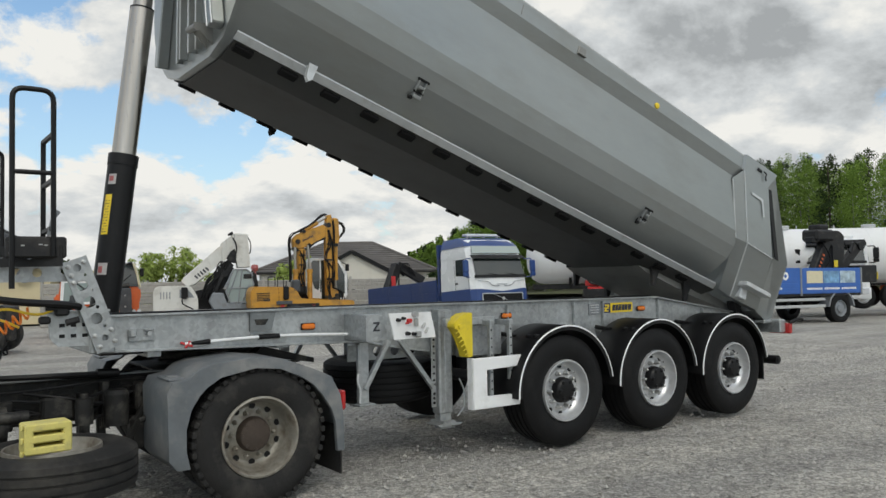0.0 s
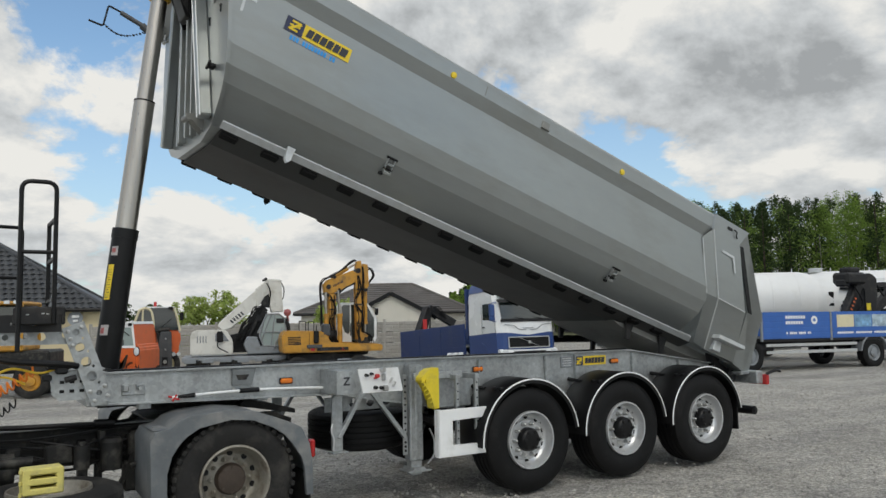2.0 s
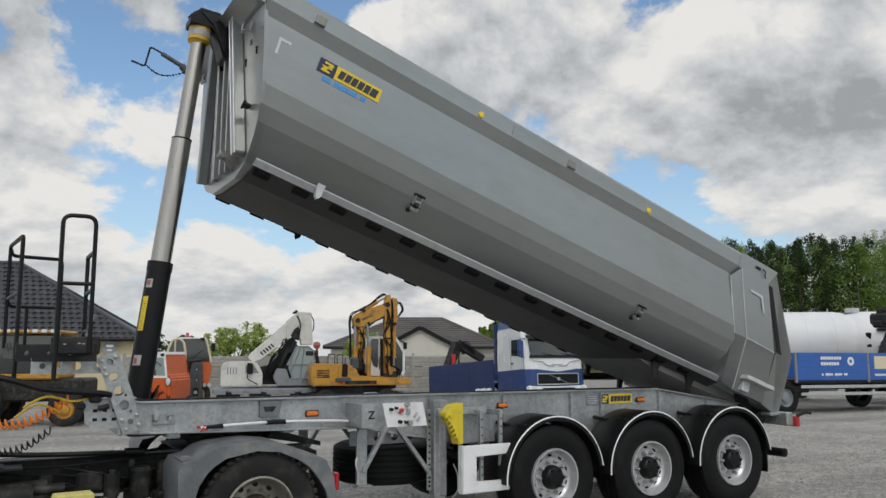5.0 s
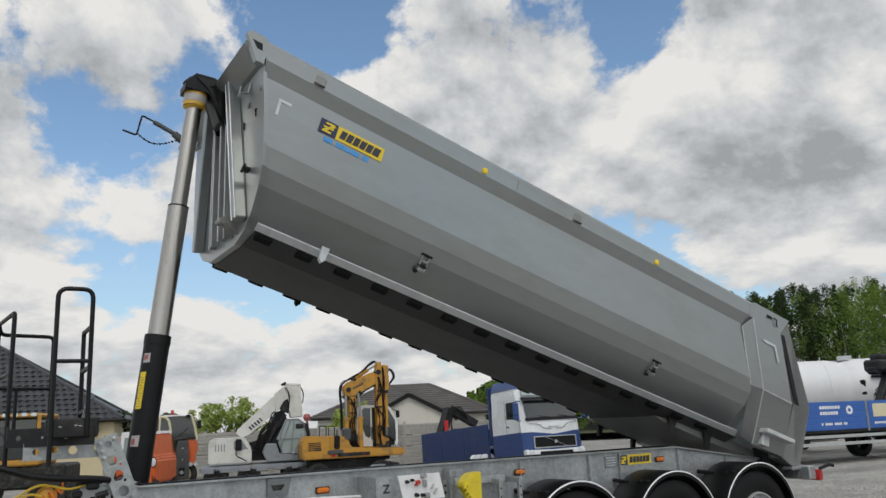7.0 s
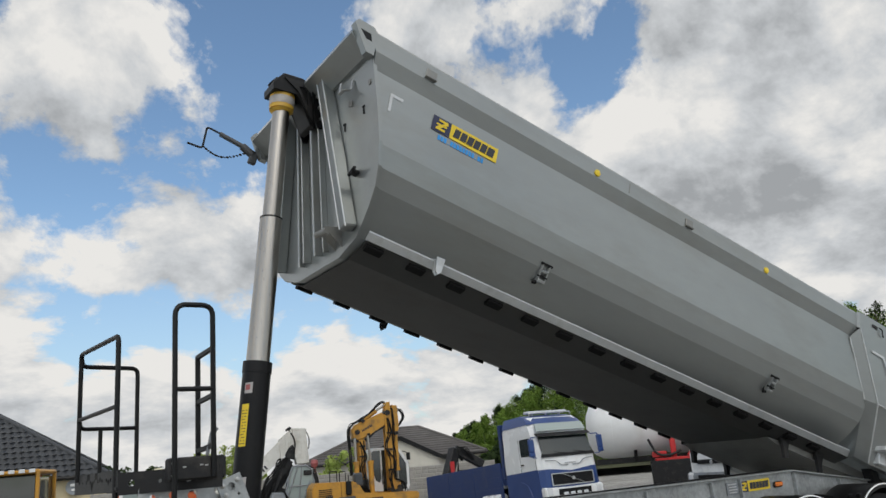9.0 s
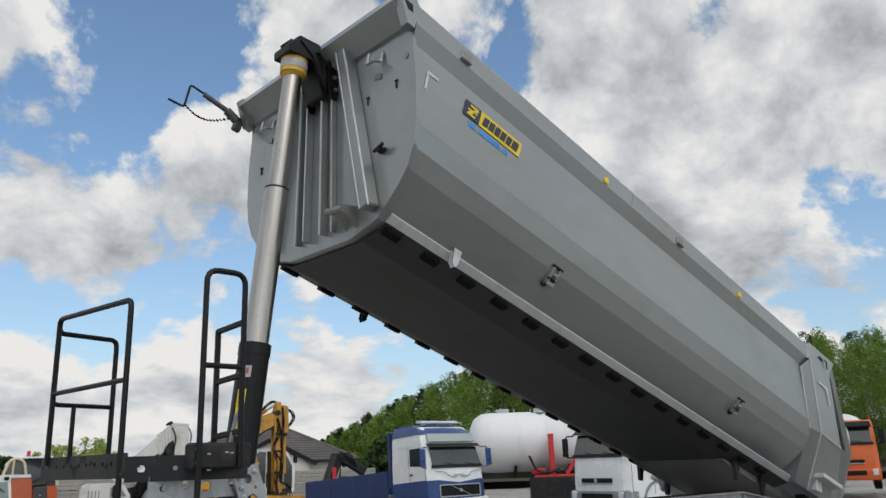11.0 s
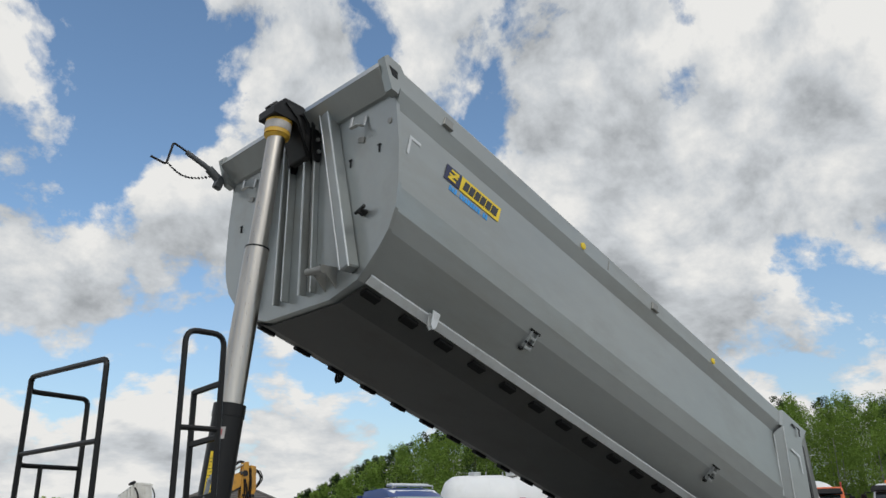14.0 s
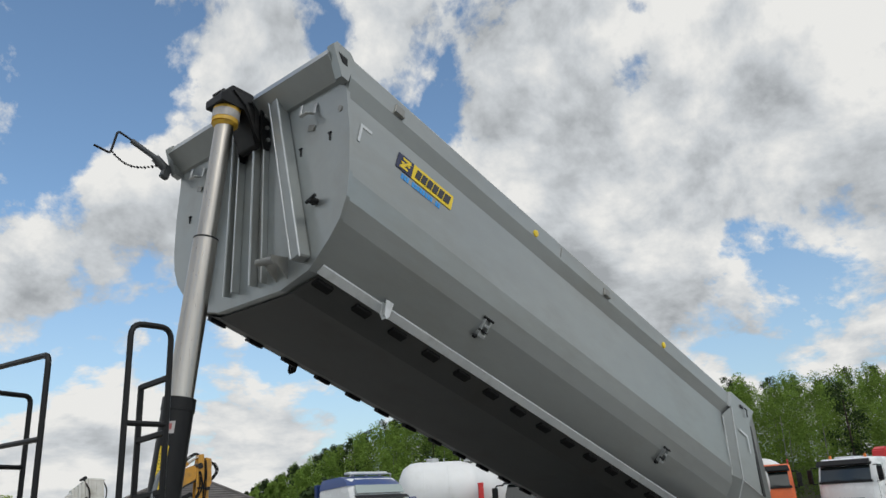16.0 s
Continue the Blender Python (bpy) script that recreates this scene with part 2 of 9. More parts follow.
YELLOW_STICK = mat("yellow_sticker", (0.80, 0.58, 0.03), 0.4, 0.0, 0.04, 6)
NAVY_STICK = mat("navy_sticker", (0.022, 0.028, 0.075), 0.4, 0.0, 0.05, 6)
BLUE_STICK = mat("light_blue_lettering", (0.03, 0.30, 0.72), 0.4, 0.0, 0.05, 6)
DARK_LETTER = mat("dark_lettering", (0.03, 0.032, 0.04), 0.45, 0.0, 0.05, 6)
ORANGE_LENS = mat("amber_lens", (0.75, 0.19, 0.02), 0.2, 0.0, 0.1, 30, coat=0.5)
RED_LENS = mat("red_lens", (0.45, 0.02, 0.02), 0.2, 0.0, 0.1, 30, coat=0.5)
RED = mat("red_paint", (0.55, 0.03, 0.03), 0.4, 0.0, 0.08, 6, (0.28, 0.06, 0.05), 0.25, 5)
CLEAR_LENS = glass_mat("lamp_glass", (0.62, 0.64, 0.66), 0.08)
GLASS = glass_mat("dark_cab_glass", (0.020, 0.028, 0.028))
GLASS_LIGHT = glass_mat("tinted_visor_glass", (0.30, 0.36, 0.35), 0.12)
BLUE = mat("lorry_blue_paint", (0.012, 0.048, 0.19), 0.34, 0.0, 0.08, 1.5, (0.10, 0.11, 0.14), 0.2, 1.5, coat=0.25)
NAVY_BED = mat("navy_dropside_paint", (0.011, 0.034, 0.130), 0.55, 0.0, 0.12, 1.2, (0.06, 0.07, 0.10), 0.25, 1.5)
BLUE_BED = mat("bright_blue_dropside_paint", (0.03, 0.12, 0.42), 0.38, 0.0, 0.08, 1.5, (0.10, 0.15, 0.30), 0.2, 1.5)
EXC_YELLOW = mat("excavator_yellow_paint", (0.55, 0.27, 0.03), 0.45, 0.0, 0.15, 3, (0.13, 0.085, 0.04), 0.5, 3)
ORANGE = mat("orange_machine_paint", (0.68, 0.13, 0.03), 0.42, 0.0, 0.1, 3, (0.34, 0.11, 0.05), 0.3, 3)
CREAM = mat("cream_machine_paint", (0.68, 0.62, 0.42), 0.42, 0.0, 0.08, 3, (0.4, 0.36, 0.26), 0.3, 3)
CRANE_WHITE = mat("crane_white_paint", (0.64, 0.63, 0.59), 0.4, 0.0, 0.06, 2, (0.36, 0.34, 0.29), 0.35, 2.2)
DARK_GREY = mat("dark_grey_machine_paint", (0.055, 0.06, 0.066), 0.45, 0.0, 0.15, 4, (0.10, 0.095, 0.085), 0.35, 4)
GREY_METAL = mat("grey_machine_paint", (0.24, 0.26, 0.28), 0.45, 0.1, 0.12, 4, (0.12, 0.11, 0.10), 0.35, 4)
HOSE_ORANGE = mat("orange_air_coil", (0.80, 0.22, 0.02), 0.4, 0.0, 0.06, 9)
HOSE_YELLOW = mat("yellow_air_hose", (0.78, 0.52, 0.04), 0.4, 0.0, 0.06, 9)
ALU = mat("aluminium_guard_rail", (0.62, 0.63, 0.63), 0.35, 0.7, 0.08, 4, (0.36, 0.35, 0.33), 0.3, 4)


def rgb_mix_ground():
    """Crushed-stone yard: pale grey grit, darker damp patches, worn wheel tracks."""
    m = mat("gravel_yard", (0.50, 0.478, 0.432), 0.92, 0.0, 0.16, 0.35, (0.375, 0.357, 0.320), 0.40, 0.5, 0.0)
    nt = m.node_tree
    N, L = nt.nodes.new, nt.links.new
    b = nt.nodes["Principled BSDF"]
    tc = N("ShaderNodeTexCoord")
    old = b.inputs["Base Color"].links[0].from_socket
    heights = []
    # bands of loose coarse grit between packed tracks, drawn out along the way the lorries drive
    mp, band, br = N("ShaderNodeMapping"), N("ShaderNodeTexNoise"), N("ShaderNodeMapRange")
    mp.inputs["Rotation"].default_value, mp.inputs["Scale"].default_value = (0, 0, radians(8)), (0.10, 0.75, 1.0)
    L(tc.outputs["Object"], mp.inputs[0])
    band.inputs["Scale"].default_value, band.inputs["Detail"].default_value, band.inputs["Roughness"].default_value = 1.0, 7, 0.6
    L(mp.outputs[0], band.inputs["Vector"])
    br.inputs["From Min"].default_value, br.inputs["From Max"].default_value = 0.44, 0.60
    L(band.outputs["Fac"], br.inputs["Value"])
    tone = N("ShaderNodeMix")
    tone.data_type, tone.blend_type = "RGBA", "MULTIPLY"
    tone.inputs["B"].default_value = (0.74, 0.745, 0.765, 1)
    L(br.outputs[0], tone.inputs["Factor"])
    L(old, tone.inputs["A"])
    col = tone.outputs["Result"]
    for s, lo, hi in ((80, 0.58, 1.26), (36, 0.60, 1.28), (13, 0.82, 1.12), (4, 0.92, 1.06)):
        v, r, k = N("ShaderNodeTexVoronoi"), N("ShaderNodeMapRange"), N("ShaderNodeMix")
        v.inputs["Scale"].default_value = s
        L(tc.outputs["Object"], v.inputs["Vector"])
        sp = N("ShaderNodeSeparateColor")
        L(v.outputs["Color"], sp.inputs[0])
        L(sp.outputs[0], r.inputs["Value"])
        r.inputs["To Min"].default_value, r.inputs["To Max"].default_value = lo, hi
        k.data_type, k.blend_type = "RGBA", "MULTIPLY"
        k.inputs["Factor"].default_value = 1.0
        L(col, k.inputs["A"])
        L(r.outputs[0], k.inputs["B"])
        col = k.outputs["Result"]
        heights.append(v.outputs["Distance"])
    L(col, b.inputs["Base Color"])
    bn = N("ShaderNodeBump")
    bn.inputs["Strength"].default_value, bn.inputs["Distance"].default_value, bn.invert = 0.7, 0.02, True
    L(heights[0], bn.inputs["Height"])
    L(bn.outputs[0], b.inputs["Normal"])
    return m


GRAVEL = rgb_mix_ground()
STONES = mat("loose_grit", (0.36, 0.345, 0.32), 0.9, 0.0, 0.2, 3, island=0.3)


# ---- mesh helpers ----
def part(name, bm, material, parent=None, label="", smooth=35, kind=""):
    """Links a bmesh as one mesh object under a thing or a part."""
    bmesh.ops.recalc_face_normals(bm, faces=bm.faces[:])
    me = bpy.data.meshes.new(name)
    bm.to_mesh(me)
    bm.free()
    if smooth:
        me.shade_smooth()
        me.set_sharp_from_angle(angle=radians(smooth))
    me.materials.append(material)
    ob = new(name, me)
    if parent is not None:
        ob.parent = parent
    return tagged(ob, label, kind=kind)


def part_each(name, bm, material, parent, label="", smooth=35):
    """Links every loose piece of a bmesh as a part of its own."""
    seen, out = set(), []
    bm.verts.ensure_lookup_table()
    for v0 in bm.verts[:]:
        if v0 in seen:
            continue
        stack, group = [v0], []
        seen.add(v0)
        while stack:
            v = stack.pop()
            group.append(v)
            for e in v.link_edges:
                o = e.other_vert(v)
                if o not in seen:
                    seen.add(o)
                    stack.append(o)
        idx = {v: i for i, v in enumerate(group)}
        fs = {f for v in group for f in v.link_faces}
        piece = bmesh.new()
        vs = [piece.verts.new(v.co) for v in group]
        for f in sorted(fs, key=lambda f: f.index):
            piece.faces.new([vs[idx[v]] for v in f.verts])
        out.append(part(name, piece, material, parent, label, smooth))
    bm.free()
    return out


def thing(name, m, label, category, group="", kind=""):
    ob = new(name)
    ob.empty_display_size = 0.2
    ob.matrix_world = m
    return tagged(ob, label, category, group, kind)


def B():
    return bmesh.new()


def faces(bm, vs, fs):
    v = [bm.verts.new(p) for p in vs]
    for f in fs:
        bm.faces.new([v[i] for i in f])
    return bm


def box(bm, c, s, ch=0.006, m=None):
    """A chamfered box, centre c and full size s."""
    h = [x / 2 for x in s]
    ch = min(ch, min(h) * 0.9)
    vid, vs = {}, []
    sg = (-1, 1)
    for sx in sg:
        for sy in sg:
            for sz in sg:
                for a in range(3):
                    p = [sx * (h[0] - ch), sy * (h[1] - ch), sz * (h[2] - ch)]
                    p[a] = (sx, sy, sz)[a] * h[a]
                    v = Vector(p)
                    v = (m @ v) if m is not None else v
                    vid[sx, sy, sz, a] = bm.verts.new(v + Vector(c))
    for a in range(3):
        b, d = (a + 1) % 3, (a + 2) % 3
        for s1 in sg:
            q = []
            for sb, sd in ((-1, -1), (1, -1), (1, 1), (-1, 1)):
                k = [0, 0, 0]
                k[a], k[b], k[d] = s1, sb, sd
                q.append(vid[(*k, a)])
            bm.faces.new(q)
            for s2 in sg:     # edge between faces a and b, along d
                e = []
                for sd, ax in ((-1, a), (-1, b), (1, b), (1, a)):
                    k = [0, 0, 0]
                    k[a], k[b], k[d] = s1, s2, sd
                    e.append(vid[(*k, ax)])
                bm.faces.new(e)
    for sx in sg:
        for sy in sg:
            for sz in sg:
                bm.faces.new([vid[sx, sy, sz, a] for a in range(3)])
    return bm


def bar(bm, p0, p1, w, t, ch=0.004, up=(0, 0, 1)):
    """A rectangular bar from p0 to p1, w wide across, t along up."""
    p0, p1 = Vector(p0), Vector(p1)
    d = p1 - p0
    z = d.normalized()
    u = Vector(up)
    x = u.cross(z)
    if x.length < 1e-4:
        x = Vector((1, 0, 0)).cross(z)
    x.normalize()
    y = z.cross(x)
    m = Matrix((x, y, z)).transposed()
    return box(bm, (p0 + p1) / 2, (w, t, d.length), ch, m)


def cyl(bm, p0, p1, r, r2=None, seg=20, caps=True):
    p0, p1 = Vector(p0), Vector(p1)
    r2 = r if r2 is None else r2
    z = (p1 - p0).normalized()
    x = z.orthogonal().normalized()
    y = z.cross(x)
    rings = []
    for p, rr in ((p0, r), (p1, r2)):
        rings.append([bm.verts.new(p + (x * math.cos(k * math.tau / seg) + y * math.sin(k * math.tau / seg)) * rr) for k in range(seg)])
    for k in range(seg):
        bm.faces.new([rings[0][k], rings[0][(k + 1) % seg], rings[1][(k + 1) % seg], rings[1][k]])
    if caps:
        bm.faces.new(rings[0][::-1])
        bm.faces.new(rings[1])
    return bm


def lathe(bm, prof, c=(0, 0, 0), axis="y", seg=40, closed=False, a0=0.0, a1=math.tau, bump=None):
    """Turns a profile of (along, radius) round an axis; a0, a1: part of a turn."""
    full = abs(a1 - a0 - math.tau) < 1e-6
    n = seg if full else seg + 1
    rings = []
    for k in range(n):
        a = a0 + (a1 - a0) * k / seg
        ca, sa = math.cos(a), math.sin(a)
        ring = []
        for al, r in prof:
            p = {"y": (r * ca, al, r * sa), "x": (al, r * ca, r * sa), "z": (r * ca, r * sa, al)}[axis]
            ring.append(bm.verts.new(Vector(p) + Vector(c)))
        rings.append(ring)
    m = len(prof)
    for k in range(seg):
        p, q = rings[k], rings[(k + 1) % n]
        for i in range(m if closed else m - 1):
            j = (i + 1) % m
            bm.faces.new([p[i], p[j], q[j], q[i]])
    if closed and not full:
        bm.faces.new(rings[0])
        bm.faces.new(rings[-1])
    return bm


def tube(bm, pts, r, seg=8, closed=False):
    """A round tube through points, with mitred bends."""
    pts = [Vector(p) for p in pts]
    n = len(pts)
    rings = []
    prev = None
    for i, p in enumerate(pts):
        if closed:
            d = (pts[(i + 1) % n] - pts[i - 1]).normalized()
        else:
            d = (pts[min(i + 1, n - 1)] - pts[max(i - 1, 0)]).normalized()
        x = d.orthogonal() if prev is None else prev - d * prev.dot(d)
        x.normalize()
        prev = x
        y = d.cross(x)
        rings.append([bm.verts.new(p + (x * math.cos(k * math.tau / seg) + y * math.sin(k * math.tau / seg)) * r) for k in range(seg)])
    for i in range(n if closed else n - 1):
        a, b = rings[i], rings[(i + 1) % n]
        for k in range(seg):
            bm.faces.new([a[k], a[(k + 1) % seg], b[(k + 1) % seg], b[k]])
    if not closed:
        bm.faces.new(rings[0][::-1])
        bm.faces.new(rings[-1])
    return bm


def smooth_path(pts, n=6):
    """Catmull-Rom points through pts."""
    pts = [Vector(p) for p in pts]
    out = []
    for i in range(len(pts) - 1):
        p0, p1, p2, p3 = pts[max(i - 1, 0)], pts[i], pts[i + 1], pts[min(i + 2, len(pts) - 1)]
        for k in range(n):
            t = k / n
            out.append(0.5 * ((2 * p1) + (p2 - p0) * t + (2 * p0 - 5 * p1 + 4 * p2 - p3) * t * t + (3 * p1 - p0 - 3 * p2 + p3) * t ** 3))
    return out + [pts[-1]]


def round_path(pts, r, n=5):
    """A polyline with rounded corners."""
    pts = [Vector(p) for p in pts]
    out = [pts[0]]
    for a, b, c in zip(pts, pts[1:], pts[2:]):
        d1, d2 = (a - b), (c - b)
        k = min(r, d1.length * 0.45, d2.length * 0.45)
        s, e = b + d1.normalized() * k, b + d2.normalized() * k
        for i in range(n + 1):
            t = i / n
            out.append(s * (1 - t) ** 2 + b * 2 * t * (1 - t) + e * t * t)
    return out + [pts[-1]]


def prism(bm, poly, lo, hi, axis="y"):
    """A polygon of (a, b) pushed along an axis from lo to hi: y keeps (x, z), x keeps (y, z), z keeps (x, y)."""
    def at(p, v):
        return {"y": (p[0], v, p[1]), "x": (v, p[0], p[1]), "z": (p[0], p[1], v)}[axis]
    a, b = [bm.verts.new(at(p, lo)) for p in poly], [bm.verts.new(at(p, hi)) for p in poly]
    n = len(poly)
    bm.faces.new(a[::-1])
    bm.faces.new(b)
    for i in range(n):
        bm.faces.new([a[i], a[(i + 1) % n], b[(i + 1) % n], b[i]])
    return bm


def strip_between(bm, outer, inner):
    """Closed band of faces between two rings of as many points."""
    o, i = [bm.verts.new(p) for p in outer], [bm.verts.new(p) for p in inner]
    n = len(o)
    for k in range(n):
        bm.faces.new([o[k], o[(k + 1) % n], i[(k + 1) % n], i[k]])
    return bm


def plate_with_holes(bm, m, length, width, thick, holes, ch=0.0):
    """A plate in the local x-z plane of m, from x 0 to length, z -width/2 to width/2, with round holes (x, z, r) that go through."""
    # columns: split the plate at each hole, each cell is a square ring round its hole
    holes = sorted(holes)
    cuts = [0.0]
    for a, b in zip(holes, holes[1:]):
        cuts.append((a[0] + b[0]) / 2)
    cuts.append(length)
    for (hx, hz, r), x0, x1 in zip(holes, cuts, cuts[1:]):
        seg = 16
        ring_o, ring_i = [], []
        for k in range(seg):
            a = (k + 0.5) * math.tau / seg
            c, s = math.cos(a), math.sin(a)
            ring_i.append((hx + r * c, hz + r * s))
            lim = []
            if c > 1e-9: lim.append((x1 - hx) / c)
            if c < -1e-9: lim.append((x0 - hx) / c)
            if s > 1e-9: lim.append((width / 2 - hz) / s)
            if s < -1e-9: lim.append((-width / 2 - hz) / s)
            t = min(lim)
            ring_o.append((hx + t * c, hz + t * s))
        # snap the diagonal points onto the corners
        for cx in (x0, x1):
            for cz in (-width / 2, width / 2):
                k = min(range(seg), key=lambda i: (ring_o[i][0] - cx) ** 2 + (ring_o[i][1] - cz) ** 2)
                ring_o[k] = (cx, cz)
        f = [[bm.verts.new(m @ Vector((p[0], y, p[1]))) for p in ring_o] for y in (0, thick)]
        g = [[bm.verts.new(m @ Vector((p[0], y, p[1]))) for p in ring_i] for y in (0, thick)]
        for k in range(seg):
            j = (k + 1) % seg
            bm.faces.new([f[0][k], f[0][j], g[0][j], g[0][k]])
            bm.faces.new([f[1][k], g[1][k], g[1][j], f[1][j]])
            bm.faces.new([g[0][k], g[0][j], g[1][j], g[1][k]])
            bm.faces.new([f[0][k], f[1][k], f[1][j], f[0][j]])
    bmesh.ops.remove_doubles(bm, verts=bm.verts[:], dist=0.0005)
    return bm


# ---- ground ----
def ground_z(x, y):
    """The yard is level under the rig and falls away gently behind it."""
    d = (x + 5.16) * 0.536 + (y + 7.64) * 0.844
    return -0.013 * min(52.0, max(0.0, d - 8.0))


def make_ground():
    bm = B()
    n = 90
    xs = [math.copysign(abs(t) ** 2.6, t) * 600 for t in np.linspace(-1, 1, n)]
    grid = []
    for x in xs:
        row = []
        for y in xs:
            r = math.hypot(x, y)
            z = 0.02 * noise.noise((x * 0.35, y * 0.35, 3.0)) + 0.012 * noise.noise((x * 1.3, y * 1.3, 7.0))
            row.append(bm.verts.new((x, y, z - 0.012 + ground_z(x, y))))
        grid.append(row)
    for i in range(n - 1):
        for j in range(n - 1):
            bm.faces.new([grid[i][j], grid[i + 1][j], grid[i + 1][j + 1], grid[i][j + 1]])
    ob = part("ground", bm, GRAVEL, smooth=180)
    tagged(ob, "pale grey crushed stone of an open lorry yard", "ground", kind="structure")


make_ground()


def stone_scatter():
    """Loose grit, thickest near the parked rig."""
    rng = np.random.RandomState(5)
    n = 18000
    x, y = rng.uniform(-7, 12, n), -1.6 + rng.uniform(-3.4, 6.0, n)
    s = 0.006 + 0.018 * rng.random_sample(n) ** 2
    base = np.array([(1, 0, 0), (-1, 0, 0), (0, 1, 0), (0, -1, 0), (0, 0, 0.8), (0, 0, -0.5)])
    tri = np.array([(0, 2, 4), (2, 1, 4), (1, 3, 4), (3, 0, 4), (2, 0, 5), (1, 2, 5), (3, 1, 5), (0, 3, 5)])
    v = base[None] * s[:, None, None] * rng.uniform(0.6, 1.3, (n, 6, 3))
    a = rng.uniform(0, math.tau, n)
    c, d = np.cos(a)[:, None], np.sin(a)[:, None]
    v = np.stack([v[..., 0] * c - v[..., 1] * d, v[..., 0] * d + v[..., 1] * c, v[..., 2]], -1)
    v += np.stack([x, y, np.full(n, 0.001)], -1)[:, None]
    f = (tri[None] + (np.arange(n) * 6)[:, None, None]).reshape(-1, 3)
    me = bpy.data.meshes.new("grit")
    me.from_pydata(v.reshape(-1, 3).tolist(), [], f.tolist())
    me.materials.append(STONES)
    tagged(new("grit", me), "loose grey chippings lying on the yard", "gravel", kind="stuff")


stone_scatter()


# ---- wheels ----
def tyre_mesh(R, w, rim_r, grooves=4, lugs=0):
    """A lorry tyre on the y axis, outer side towards -y at y = 0, inner at y = w."""
    bm = B()
    prof = [(0.028, rim_r), (0.012, rim_r + 0.03), (0.0, rim_r + 0.10), (0.004, R - 0.075), (0.022, R - 0.028), (0.038, R - 0.006)]
    tread = w - 0.09
    for k in range(grooves):
        a = 0.045 + tread * (k + 0.72) / (grooves + 0.45)
        prof += [(a - 0.009, R), (a - 0.006, R - 0.013), (a + 0.006, R - 0.013), (a + 0.009, R)]
    prof += [(w - p[0], p[1]) for p in prof[5::-1]]
    lathe(bm, prof, axis="y", seg=64)
    return bm


def tread_blocks(R, w, lugs):
    bm = B()
    if lugs:
        for k in range(lugs):
            a = k * math.tau / lugs
            for s in (0, 1):
                c = Vector((math.cos(a + s * 0.06) * (R - 0.012), 0.045 if s == 0 else w - 0.045, math.sin(a + s * 0.06) * (R - 0.012)))
                m = Matrix.Rotation(-a - s * 0.06, 3, "Y")
                box(bm, c, (0.035, 0.085, 0.042), 0.006, m)
    return bm


def trailer_rim(R):
    """Dished disc rim with hand holes round it."""
    bm = B()
    lathe(bm, [(0.03, R + 0.005), (0.0, R), (0.0, R - 0.014), (0.025, R - 0.020), (0.06, R - 0.028), (0.090, R - 0.045), (0.105, R - 0.070), (0.100, 0.205), (0.086, 0.192), (0.086, 0.12), (0.10, 0.0001)], seg=48)
    return bm


def hand_holes(R):
    bm = B()
    for k in range(10):
        a = (k + 0.5) * math.tau / 10
        c = Vector((math.cos(a) * (R - 0.066), 0.103, math.sin(a) * (R - 0.066)))
        d = Vector((math.cos(a) * 0.55, -0.83, math.sin(a) * 0.55)).normalized()
        cyl(bm, c - d * 0.01, c + d * 0.006, 0.022, seg=12)
    return bm


def nuts(n, r, y, size=0.016, length=0.045):
    bm = B()
    for k in range(n):
        a = k * math.tau / n
        p = Vector((math.cos(a) * r, y, math.sin(a) * r))
        lathe(bm, [(0.0, size * 1.3), (-length * 0.45, size * 1.15), (-length * 0.45, size * 0.85), (-length * 0.9, size * 0.7), (-length, size * 0.35), (-length, 0.0001)], p, seg=8)
    return bm


def wheel(parent, name, x, y, z, R, w, rim_r, tyre_mat, lugs=0, far=False):
    w_ob = part(name, tyre_mesh(R, w, rim_r, 4 if not lugs else 3, lugs), tyre_mat, parent)
    w_ob.matrix_local = pose(x, y, z, 0, 0, 180 if far else 0)
    part("rim", trailer_rim(rim_r), RIM, w_ob, "silver painted steel rim")
    part_each("hand_hole", hand_holes(rim_r), BLACK, w_ob)
    part_each("wheel_nut", nuts(10, 0.160, 0.088, 0.019, 0.06), STEEL, w_ob, "bright capped wheel nut")
    bm = B()
    lathe(bm, [(0.10, 0.122), (0.03, 0.116), (0.008, 0.102), (0.0, 0.085), (-0.004, 0.05), (-0.003, 0.0001)], seg=32)
    for k in range(6):
        a = k * math.tau / 6
        box(bm, (math.cos(a) * 0.085, -0.002, math.sin(a) * 0.085), (0.034, 0.022, 0.034), 0.006)
    part("hub_cap", bm, PLASTIC, w_ob, "black hub cap")
    return w_ob


# ---- tipping semi-trailer ----
trailer = thing("tipping_semi_trailer", pose(0, 0, 0), "galvanised three-axle tipping semi-trailer with its grey steel body half raised", "semi-trailer")
WEB, FAR_WEB = 0.73, 0.49


